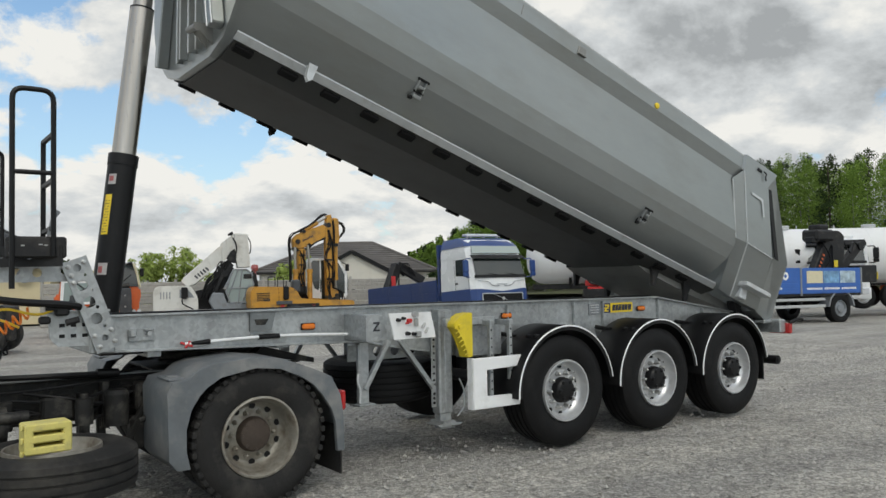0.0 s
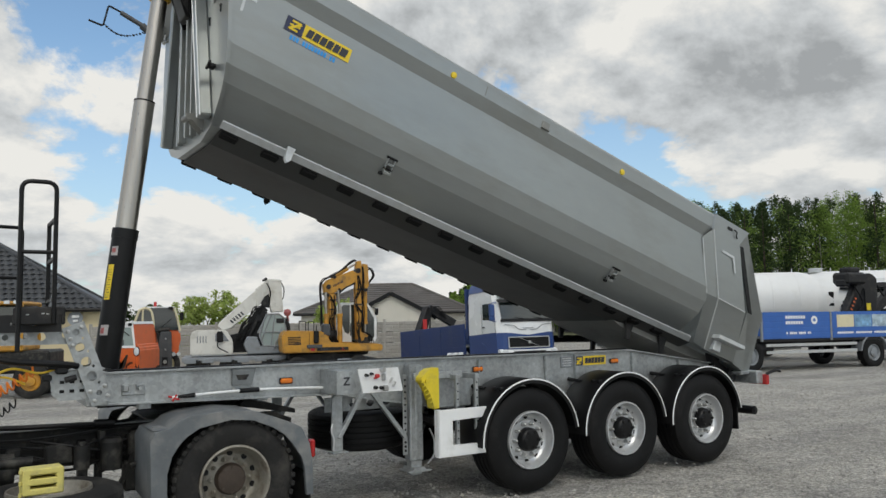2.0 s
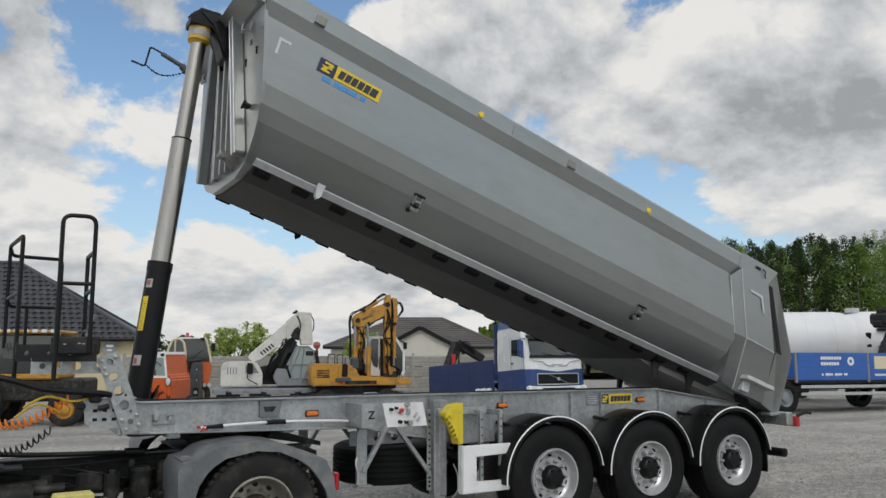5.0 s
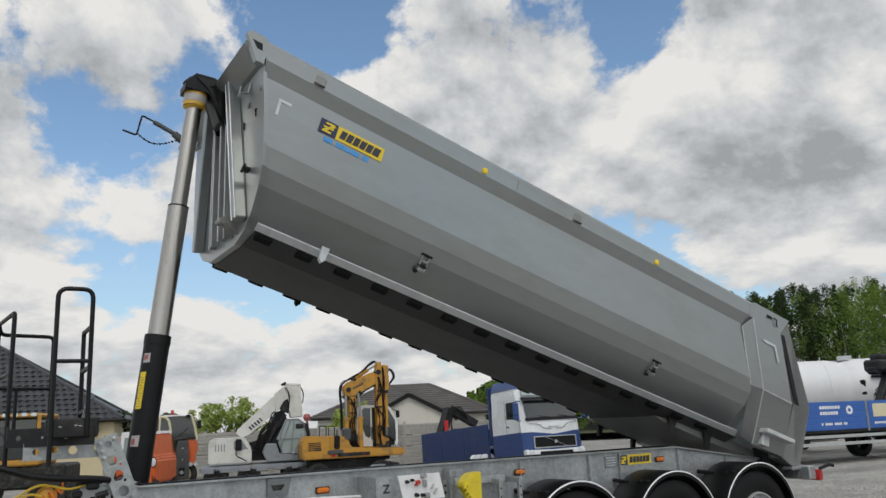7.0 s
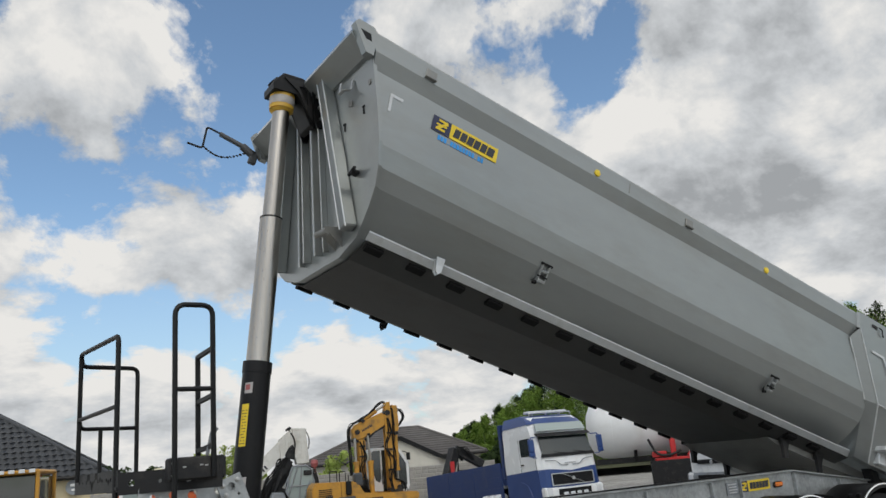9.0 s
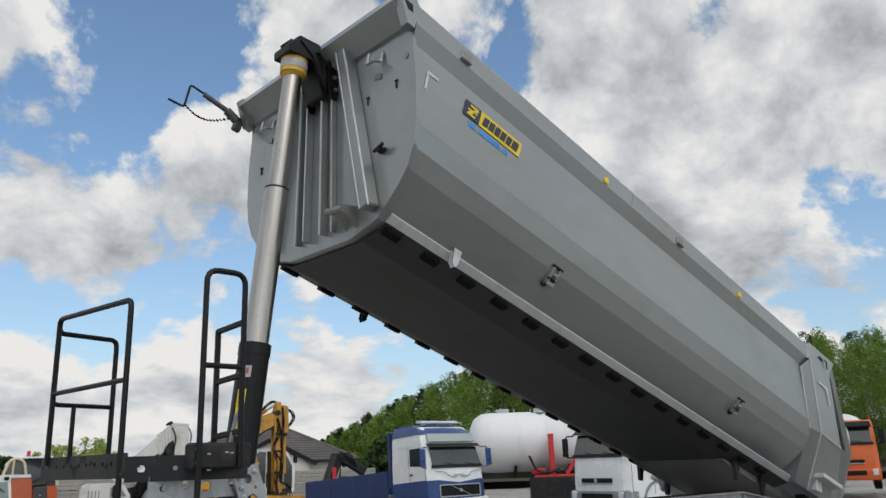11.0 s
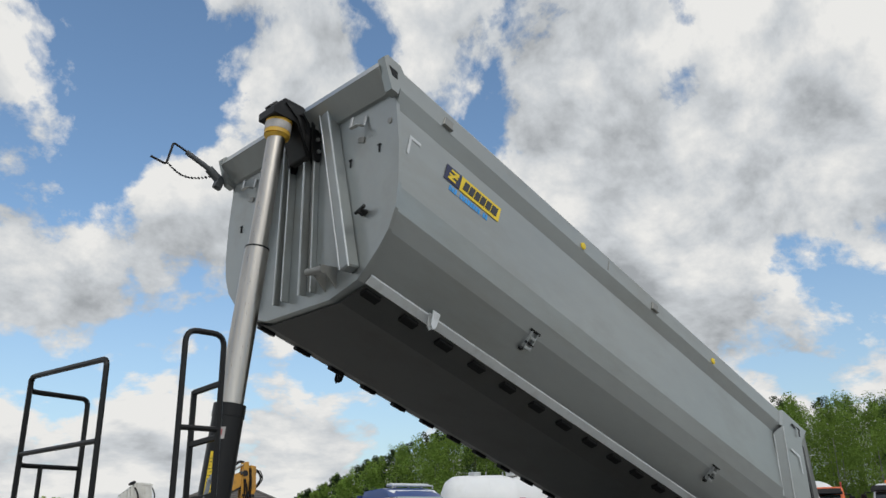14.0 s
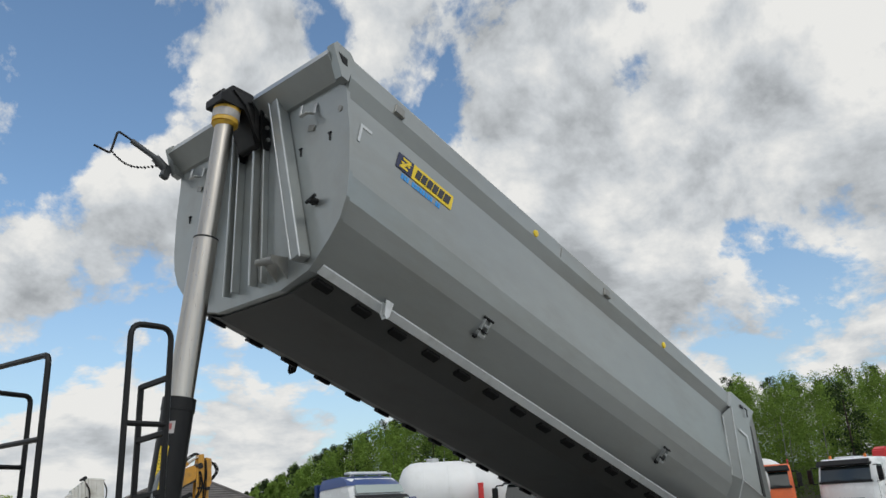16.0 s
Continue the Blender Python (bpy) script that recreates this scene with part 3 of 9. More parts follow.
def main_beam(s):
    """An I-beam: web and flanges, stepped deeper behind the landing legs."""
    bm = B()
    yw = -WEB if s < 0 else FAR_WEB
    lo, hi = (yw, yw + 0.012) if s < 0 else (yw - 0.012, yw)
    drop = 0.0 if s < 0 else 0.075
    top = [(-3.98, 1.355 - drop), (-1.9, 1.35 - drop), (1.92, 1.325 - drop), (3.78, 1.04)]
    bot = [(3.78, 0.90), (2.6, 0.84), (-0.6, 0.84), (-1.45, 0.98), (-1.9, 1.07), (-3.98, 1.12)]
    prism(bm, top + bot, lo, hi)
    for line, off in ((top, 0.0), (bot[::-1], -0.014)):
        for (xa, za), (xb, zb) in zip(line, line[1:]):
            ang = math.atan2(zb - za, xb - xa)
            L = math.hypot(xb - xa, zb - za)
            m = Matrix.Rotation(-ang, 3, "Y")
            box(bm, ((xa + xb) / 2, yw - s * 0.05, (za + zb) / 2 + off + 0.008), (L + 0.004, 0.19, 0.016), 0.003, m)
    for x in (-0.28, 0.62, 1.05, 1.95, 2.75):          # web stiffeners
        z = 1.325 if x < 1.92 else 1.325 - (x - 1.92) * 0.153
        box(bm, (x, yw + s * 0.02, (z - drop + 0.84) / 2), (0.012, 0.04, z - drop - 0.86), 0.002)
    return bm


for s in (-1, 1):
    part("main_beam", main_beam(s), GALV, trailer)
bm = B()
for x in (-3.6, -2.6, -1.6, -0.6, 0.4, 1.3, 2.2, 3.1, 3.7):
    box(bm, (x, (FAR_WEB - WEB) / 2, 1.12 if x < 3 else 0.98), (0.10, WEB + FAR_WEB - 0.03, 0.14), 0.006)
part_each("cross_member", bm, GALV, trailer)

# rubber strip that the body rests on
bm = B()
bar(bm, (-3.9, -WEB + 0.07, 1.377), (1.9, -WEB + 0.07, 1.349), 0.10, 0.012)
part("bearing_strip", bm, RUBBER, trailer)

# splice plate with its slot and bolts on the neck beam
bm = B()
prism(bm, [(-2.885, 1.345), (-2.675, 1.345), (-2.71, 1.20), (-2.885, 1.20)], -WEB - 0.030, -WEB - 0.004)
splice = part("splice_plate", bm, GALV_DARK, trailer, "darker galvanised splice plate")
bm = B()
prism(bm, [(-2.855, 1.292), (-2.735, 1.292), (-2.765, 1.247), (-2.835, 1.247)], -WEB - 0.033, -WEB - 0.028)
part("plate_slot", bm, GRIME, splice)
bm = B()
for x in (-2.87, -2.79, -2.715):
    cyl(bm, (x, -WEB - 0.001, 1.17), (x, -WEB - 0.016, 1.17), 0.012, seg=8)
part_each("splice_bolt", bm, STEEL, splice)
bm = B()
box(bm, (-3.70, -WEB - 0.012, 1.22), (0.18, 0.02, 0.09), 0.004)
box(bm, (-3.765, -WEB - 0.035, 1.235), (0.05, 0.06, 0.06), 0.01)
box(bm, (-3.655, -WEB - 0.035, 1.255), (0.06, 0.06, 0.02), 0.006)
cyl(bm, (-3.655, -WEB - 0.03, 1.23), (-3.655, -WEB - 0.075, 1.23), 0.016, seg=8)
part("bracket", bm, GALV, trailer)

# inclined neck plate that carries the platform
def neck_plate():
    bm, bolts = B(), B()
    base, tip = Vector((-3.965, 0, 1.15)), Vector((-4.19, 0, 1.755))
    d = tip - base
    L = d.length
    x = d.normalized()
    z = Vector((-x.z, 0, x.x)) * -1
    m = Matrix.Translation((base.x, -0.985, base.z)) @ Matrix((x, Vector((0, 1, 0)), z)).transposed().to_4x4()
    holes = [(0.085, 0.0, 0.022), (0.16, 0.025, 0.010), (0.225, -0.005, 0.038), (0.295, 0.03, 0.012), (0.345, -0.005, 0.038), (0.415, 0.035, 0.010), (0.465, -0.01, 0.034), (0.525, 0.03, 0.010), (0.585, 0.0, 0.026)]
    plate_with_holes(bm, m, L, 0.165, 0.018, holes)
    for hx, hz in ((0.04, -0.05), (0.04, 0.05), (0.12, -0.055), (0.12, 0.055), (0.55, -0.05), (0.61, 0.05), (0.61, -0.05), (0.50, -0.055)):
        p = m @ Vector((hx, 0, hz))
        lathe(bolts, [(0.004, 0.016), (-0.012, 0.016), (-0.014, 0.009), (-0.024, 0.008), (-0.024, 0.0001)], p, seg=8)
    return bm, bolts


bm, bolts = neck_plate()
np_ = part("neck_plate", bm, GALV, trailer)
part_each("bolt", bolts, STEEL, np_)
bm = B()
box(bm, (-4.0, -0.22, 1.20), (0.16, 1.45, 0.16), 0.008)
prism(bm, [(-4.32, 1.23), (-4.27, 1.18), (-3.96, 1.18), (-3.96, 1.40), (-4.34, 1.42)], -0.93, -0.91)
box(bm, (-4.14, -0.88, 1.41), (0.38, 0.12, 0.014), 0.003)
neck = part("neck_crossbeam", bm, GALV, trailer)
bm = B()
for x in (-4.25, -4.18, -4.11):
    for z in (1.25, 1.32):
        box(bm, (x, -0.931, z), (0.034, 0.006, 0.024), 0.002)
part_each("slot", bm, BLACK, neck)
bm = B()
m = Matrix.Translation((-4.72, -0.95, 1.67))
plate_with_holes(bm, m, 0.60, 0.12, 0.014, [(0.08, 0, 0.022), (0.20, 0.01, 0.024), (0.32, 0, 0.030), (0.48, 0.01, 0.022)])
part_each("neck_outrigger", bm, GALV, trailer)

# kingpin plate on the fifth wheel
bm = B()
prism(bm, [(-3.95, 1.075), (-2.75, 1.075), (-2.62, 1.085), (-2.75, 1.10), (-3.95, 1.10)], -0.62, 0.62)
part("kingpin_plate", bm, BLACK_STEEL, trailer)

# tail: rear cross-beam, buffers, lamps
bm = B()
box(bm, (3.80, 0, 0.93), (0.12, 2.3, 0.16), 0.012)
box(bm, (3.70, -0.94, 0.985), (0.24, 0.20, 0.04), 0.01)
box(bm, (3.70, 0.94, 0.985), (0.24, 0.20, 0.04), 0.01)
part("rear_crossbeam", bm, GALV, trailer)
bm = B()
cyl(bm, (3.62, -1.18, 0.53), (3.62, 1.18, 0.53), 0.055, seg=16)
box(bm, (3.45, -0.9, 0.6), (0.4, 0.05, 0.10), 0.01)
box(bm, (3.45, 0.9, 0.6), (0.4, 0.05, 0.10), 0.01)
cyl(bm, (3.62, -1.19, 0.53), (3.62, -1.20, 0.53), 0.03, seg=12)
part("underrun_bar", bm, BLACK, trailer)
for s in (-1, 1):
    bm = B()
    box(bm, (3.88, s * 1.06, 0.90), (0.06, 0.30, 0.13), 0.012)
    part("tail_lamp", bm, RED_LENS, trailer, "red tail lamp")
    bm = B()
    tube(bm, smooth_path([(3.86, s * 1.2, 0.97), (3.97, s * 1.25, 1.01), (4.04, s * 1.27, 1.0)]), 0.02)
    part("marker_stalk", bm, BLACK, trailer)

# side marker lamps on the beam
for x in (-2.39, -0.285, 1.664):
    bm = B()
    box(bm, (x, -WEB - 0.028, 1.215), (0.115, 0.03, 0.045), 0.012)
    lamp = part("side_marker_lamp", bm, ORANGE_LENS, trailer, "amber side marker lamp")
    bm = B()
    box(bm, (x, -WEB - 0.016, 1.215), (0.13, 0.02, 0.058), 0.01)
    part("lamp_base", bm, BLACK, lamp)

# maker's plate on the beam: navy square with a yellow mark, yellow field with dark bars
def brand_board(parent, m, w, h, slant, bars=True):
    """A flat two-colour board in the local x-z plane, facing -y, x from 0 to w."""
    def quad(bm, x0, x1, z0, z1, y, sl=slant):
        faces(bm, [m @ Vector((x0 + sl * z0, y, z0)), m @ Vector((x1 + sl * z0, y, z0)), m @ Vector((x1 + sl * z1, y, z1)), m @ Vector((x0 + sl * z1, y, z1)),
                   m @ Vector((x0 + sl * z0, y + 0.003, z0)), m @ Vector((x1 + sl * z0, y + 0.003, z0)), m @ Vector((x1 + sl * z1, y + 0.003, z1)), m @ Vector((x0 + sl * z1, y + 0.003, z1))],
              [(0, 1, 2, 3), (7, 6, 5, 4), (0, 4, 5, 1), (1, 5, 6, 2), (2, 6, 7, 3), (3, 7, 4, 0)])
        return bm
    k = w * 0.27
    board = part("sticker", quad(B(), k, w, 0, h, -0.004), YELLOW_STICK, parent, "yellow field with a row of dark letter bars", 0)
    part("sticker_field", quad(B(), 0, k - 0.004, 0, h, -0.004), NAVY_STICK, board, "navy square with a yellow angular mark", 0)
    bm = B()
    quad(bm, k * 0.30, k * 0.80, h * 0.72, h * 0.86, -0.009)
    quad(bm, k * 0.20, k * 0.70, h * 0.14, h * 0.28, -0.009)
    quad(bm, k * 0.22, k * 0.42, h * 0.44, h * 0.56, -0.009)
    quad(bm, k * 0.58, k * 0.78, h * 0.44, h * 0.56, -0.009)
    p = [m @ Vector((k * a, -0.009, h * b)) for a, b in ((0.20, 0.27), (0.42, 0.27), (0.86, 0.73), (0.64, 0.73))]
    faces(bm, p, [(0, 1, 2, 3)])
    part("mark", bm, YELLOW_STICK, board, "", 0)
    bm = B()
    x = k + w * 0.035
    for i in range(6):
        lw = w * (0.086 if i != 5 else 0.105)
        quad(bm, x, x + lw, h * 0.20, h * 0.80, -0.009, slant + 0.18)
        x += lw * 1.2
    part_each("letter_bar", bm, DARK_LETTER, board, "", 0)
    return board


brand_board(trailer, Matrix.Translation((1.06, -WEB - 0.004, 1.185)), 0.48, 0.105, 0.0)
bm = B()
box(bm, (0.94, -WEB - 0.008, 1.235), (0.17, 0.012, 0.12), 0.002)
plate = part("type_plate", bm, GREY_METAL, trailer, "small dark type plate with unreadable print")
bm = B()
for k in range(4):
    box(bm, (0.94, -WEB - 0.016, 1.275 - k * 0.026), (0.13 - 0.02 * (k % 2), 0.004, 0.009), 0.001)
part_each("print_bar", bm, LIGHT_RAIL, plate)

# control panel on the beam
bm = B()
prism(bm, [(-1.93, 1.31), (-1.52, 1.31), (-1.47, 1.095), (-1.88, 1.095)], -1.17, -1.155)
panel = part("control_panel", bm, WHITE, trailer, "white valve panel with small knobs and couplings")
bm = B()
for x, z, r in ((-1.85, 1.255, 0.016), (-1.80, 1.265, 0.014), (-1.76, 1.14, 0.018), (-1.70, 1.135, 0.016)):
    cyl(bm, (x, -1.17, z), (x, -1.21, z), r, r * 0.8, 12)
part_each("black_knob", bm, PLASTIC, panel, "black push knob")
bm = B()
cyl(bm, (-1.745, -1.17, 1.245), (-1.745, -1.205, 1.245), 0.018, seg=12)
box(bm, (-1.76, -1.18, 1.225), (0.03, 0.02, 0.016), 0.003)
part("red_knob", bm, RED, panel, "red push knob")
bm = B()
cyl(bm, (-1.69, -1.17, 1.295), (-1.69, -1.22, 1.295), 0.024, 0.02, 14)
box(bm, (-1.68, -1.19, 1.23), (0.03, 0.04, 0.06), 0.006)
box(bm, (-1.66, -1.19, 1.13), (0.05, 0.04, 0.05), 0.008)
box(bm, (-1.60, -1.18, 1.20), (0.012, 0.03, 0.05), 0.003, Matrix.Rotation(0.6, 3, "Y"))
box(bm, (-1.57, -1.18, 1.16), (0.012, 0.03, 0.05), 0.003, Matrix.Rotation(0.6, 3, "Y"))
part_each("coupling", bm, STEEL, panel)
panel.location = (0.055, 0, 0)
bm = B()
prism(bm, [(-2.05, 1.30), (-1.90, 1.30), (-1.84, 1.10), (-2.05, 1.09)], -1.10, -WEB)
part("panel_housing", bm, GALV, trailer)
bm = B()
for dx, dz, w in ((0, 0.03, 0.06), (0.0, -0.03, 0.06)):
    box(bm, (-1.955 + dx, -1.104, 1.205 + dz), (w, 0.004, 0.014), 0.001)
faces(bm, [(-1.985, -1.1045, 1.18), (-1.965, -1.1045, 1.18), (-1.925, -1.1045, 1.23), (-1.945, -1.1045, 1.23)], [(0, 1, 2, 3)])
part("mark", bm, DARK_LETTER, trailer)

# warning rod clipped along the neck: white with black sleeves and a red tip
def rod_point(a):
    return Vector((-3.40 + 1.505 * a, -WEB - 0.05, 1.136 + 0.022 * math.sin(math.pi * min(1.0, a * 1.08)) - 0.004 * a))


def rod_piece(a, b, r, r2=None):
    bm = B()
    if r2 is not None:
        return cyl(bm, rod_point(a), rod_point(b), r2, r, 12)
    n = max(2, int((b - a) * 24))
    tube(bm, [rod_point(a + (b - a) * k / n) for k in range(n + 1)], r, 10)
    return bm


rod = part("clean_out_rod", rod_piece(0.0, 1.0, 0.0125), WHITE, trailer, "bowed white rod with black grips and a red tip")
part("grip", rod_piece(0.03, 0.125, 0.021, 0.013), BLACK, rod)
part("grip", rod_piece(0.38, 0.495, 0.020), BLACK, rod)
part("grip", rod_piece(0.91, 1.0, 0.019), BLACK, rod)
bm = B()
p = rod_point(0.0)
bar(bm, p + Vector((-0.03, 0, 0.012)), p + Vector((0.06, 0, -0.02)), 0.02, 0.018)
bar(bm, p + Vector((0.0, -0.01, -0.03)), p + Vector((0.04, 0, 0.02)), 0.018, 0.018)
part("tip", bm, RED, rod)
bm = B()
for a in (0.12, 0.5):
    box(bm, rod_point(a) + Vector((0, 0.03, -0.004)), (0.03, 0.06, 0.03), 0.004)
part_each("rod_clip", bm, GALV, trailer)

# landing legs
def landing_leg(s):
    bm = B()
    y = s * 0.80
    box(bm, (-1.095, y, 0.84), (0.145, 0.13, 0.93), 0.014)
    box(bm, (-1.095, y, 0.36), (0.12, 0.105, 0.24), 0.008)
    box(bm, (-1.095, y + s * 0.062, 0.84), (0.035, 0.02, 0.90), 0.006)
    box(bm, (-1.205, y + s * 0.02, 0.93), (0.045, 0.012, 0.56), 0.003)
    box(bm, (-1.205, y + s * 0.02, 0.52), (0.05, 0.012, 0.16), 0.003)
    leg = part("landing_leg", bm, GALV, trailer)
    bm = B()
    for k in range(9):
        cyl(bm, (-1.205, y + s * 0.026, 1.16 - k * 0.06), (-1.205, y + s * 0.030, 1.16 - k * 0.06), 0.011, seg=8)
    for z in (0.56, 0.52, 0.48):
        cyl(bm, (-1.205, y + s * 0.026, z), (-1.205, y + s * 0.030, z), 0.013, seg=8)
    part_each("punched_hole", bm, BLACK, leg)
    bm = B()
    prism(bm, [(-1.20, 0.275), (-0.97, 0.275), (-0.95, 0.29), (-1.02, 0.295), (-1.035, 0.32), (-1.155, 0.32), (-1.165, 0.295), (-1.22, 0.29)], y - 0.10, y + 0.10)
    part("foot", bm, GALV, leg)
    bm = B()
    bar(bm, (-1.55, y, 1.06), (-1.19, y, 0.60), 0.045, 0.04)
    bar(bm, (-1.66, y, 1.06), (-1.90, y, 0.66), 0.05, 0.04)
    part_each("brace", bm, GALV, leg)
    bm = B()
    tube(bm, round_path([(-0.97, y - 0.05, 0.34), (-0.91, y - 0.08, 0.42), (-0.92, y - 0.09, 0.58), (-0.97, y - 0.09, 0.68)], 0.03), 0.007)
    part("crank_handle", bm, LIGHT_RAIL, leg)
    return leg


landing_leg(-1)
landing_leg(1)
bm = B()
for y in (-0.80, 0.80):
    box(bm, (-1.90, y + 0.03, 0.80), (0.09, 0.06, 0.52), 0.006)
    box(bm, (-1.90, y, 0.535), (0.16, 0.10, 0.015), 0.004)
    box(bm, (-1.965, y - 0.02, 0.80), (0.025, 0.03, 0.48), 0.004)
part_each("spare_wheel_hanger", bm, GALV, trailer)
bm = B()
tube(bm, round_path([(-1.98, -0.84, 0.80), (-2.0, -0.86, 0.74), (-1.97, -0.86, 0.66), (-1.98, -0.86, 0.56)], 0.03), 0.009)
part("latch_rod", bm, LIGHT_RAIL, trailer)
m = Matrix.Translation((-1.95, -0.60, 0.95))
bm = B()
plate_with_holes(bm, m, 0.95, 0.14, 0.012, [(0.12, 0, 0.03), (0.30, 0, 0.045), (0.48, 0, 0.045), (0.66, 0, 0.045), (0.84, 0, 0.03)])
part("pierced_crossplate", bm, GALV, trailer)
# spare wheel hung flat under the neck
sp = part("spare_tyre", tyre_mesh(0.52, 0.385, 0.285, 5), RUBBER, trailer, "black spare tyre hung flat under the frame")
sp.matrix_local = pose(-1.38, -0.15, 0.47, 90, 0, 0)

# side guard: white square hoop on pierced uprights
bm = B()
outer = [(-1.045, 0.885), (-0.47, 0.885), (-0.47, 0.785), (-0.90, 0.785), (-0.90, 0.540), (-0.47, 0.540), (-0.47, 0.44), (-1.045, 0.44)]
prism(bm, outer, -1.195, -1.165)
bmesh.ops.bevel(bm, geom=[e for e in bm.edges if abs(e.verts[0].co.y - e.verts[1].co.y) < 1e-6], offset=0.008, segments=2, affect="EDGES")
part("side_guard", bm, WHITE, trailer, "white painted aluminium side guard hoop")
bm = B()
prism(bm, outer[-1:] + outer[:1] + [(-1.015, 0.885), (-1.015, 0.44)], -1.165, -1.11)
part("side_guard_return", bm, WHITE, trailer)
bm = B()
for x in (-0.80, -0.575):
    box(bm, (x, -1.13, 0.83), (0.036, 0.04, 0.76), 0.004)
    box(bm, (x, -0.95, 1.18), (0.045, 0.42, 0.05), 0.004)
part_each("side_guard_upright", bm, GALV, trailer)
bm = B()
for x in (-0.80, -0.575):
    for k in range(9):
        cyl(bm, (x, -1.149, 0.52 + k * 0.075), (x, -1.152, 0.52 + k * 0.075), 0.009, seg=8)
part_each("punched_hole", bm, BLACK, trailer)
bm = B()
box(bm, (-0.95, -1.02, 1.20), (0.55, 0.06, 0.07), 0.006)
box(bm, (-0.72, -0.86, 1.02), (0.46, 0.12, 0.30), 0.01)
part("guard_bracket", bm, GALV, trailer)

# yellow wheel chock in its holder
bm = B()
pts = [(-1.015 + (x + 1.10) * 0.80, z) for x, z in ((-1.34, 1.20), (-1.27, 1.25), (-1.22, 1.275), (-1.10, 1.285), (-1.10, 0.90), (-1.17, 0.895), (-1.19, 0.98), (-1.23, 1.06), (-1.29, 1.13), (-1.345, 1.165))]
prism(bm, pts, -1.16, -1.03)
bmesh.ops.bevel(bm, geom=bm.edges[:], offset=0.006, segments=2, affect="EDGES")
chock = part("wheel_chock", bm, YELLOW, trailer, "yellow plastic wheel chock clipped to the frame")
bm = B()
for k in range(7):
    t = k / 6
    box(bm, (-1.20 + 0.115 * t, -1.162, 1.16 - 0.23 * t), (0.05, 0.008, 0.008), 0.002, Matrix.Rotation(-0.5, 3, "Y"))
cyl(bm, (-1.155, -1.155, 1.17), (-1.155, -1.175, 1.17), 0.02, seg=12)
part("chock_rib", bm, YELLOW, chock)

# three axles
for i, x in enumerate((0.0, 1.31, 2.62)):
    z = 0.52
    wheel(trailer, "wheel", x, -1.27, z, 0.52, 0.385, 0.285, RUBBER)
    wheel(trailer, "wheel", x, 1.27, z, 0.52, 0.385, 0.285, RUBBER, far=True)
    bm = B()
    cyl(bm, (x, -1.05, z), (x, 1.05, z), 0.065, seg=16)
    for y in (-0.6, 0.6):
        bar(bm, (x - 0.5, y, 0.72), (x + 0.1, y, 0.45), 0.08, 0.05)
        cyl(bm, (x + 0.25, y, 0.48), (x + 0.25, y, 0.80), 0.13, seg=20)
        box(bm, (x - 0.48, y, 0.78), (0.14, 0.09, 0.22), 0.01)
    part("axle", bm, BLACK_STEEL, trailer)
    for s in (-1, 1):
        a0, a1 = radians(8), radians(182)
        bm = B()
        prof = [(-0.05, 0.565), (-0.05, 0.60), (-0.03, 0.612), (0.40, 0.612), (0.42, 0.60), (0.42, 0.565), (0.40, 0.598), (-0.03, 0.598)]
        lathe(bm, prof, axis="y", seg=26, closed=True, a0=a0, a1=a1)
        g = part("mudguard", bm, PLASTIC, trailer, "black half-round plastic mudguard")
        g.matrix_local = pose(x, -1.24, z) if s < 0 else pose(x, 1.24, z, 0, 0, 180)
        bm = B()
        lathe(bm, [(-0.056, 0.599), (-0.056, 0.606), (-0.051, 0.6125), (-0.046, 0.599)], axis="y", seg=26, closed=True, a0=a0, a1=a1)
        part("edge_trim", bm, WHITE, g, "thin white edge trim")
        bm = B()
        for ang in (0.95, 2.15):
            cx, cz = math.cos(ang) * 0.60, math.sin(ang) * 0.60
            cyl(bm, (cx, 0.30, cz), (cx + 0.02 * (1 if cx > 0 else -1), 0.62, cz + 0.03), 0.022, seg=10)
            box(bm, (cx, 0.02, cz + 0.02), (0.05, 0.05, 0.035), 0.008)
            box(bm, (cx, 0.12, cz + 0.02), (0.05, 0.04, 0.03), 0.008)
        part_each("mudguard_stay", bm, PLASTIC, g)
bm = B()
box(bm, (3.20, -1.06, 0.52), (0.02, 0.38, 0.36), 0.004)
box(bm, (3.20, 1.06, 0.52), (0.02, 0.38, 0.36), 0.004)
part_each("mud_flap", bm, RUBBER, trailer)

# ---- tipper body, in its own tilted frame: x to the tailgate, z square to its floor ----
TIP = 19.2
PROFILE = [(0.44, 0.022), (0.79, 0.105), (0.86, 0.155), (1.02, 0.28), (1.135, 0.39), (1.205, 0.53), (1.240, 0.70), (1.236, 1.29)]
INNER = [(0.42, 0.066), (0.77, 0.15), (0.83, 0.19), (0.99, 0.31), (1.105, 0.415), (1.175, 0.545), (1.210, 0.71), (1.206, 1.29)]
FLANGE = [(0.45, 0.014), (0.80, 0.092), (0.885, 0.145), (1.055, 0.27), (1.172, 0.38), (1.247, 0.52), (1.280, 0.70), (1.282, 1.0), (1.25, 1.29)]


def front_u(h):
    return -6.43 - 0.335 * h


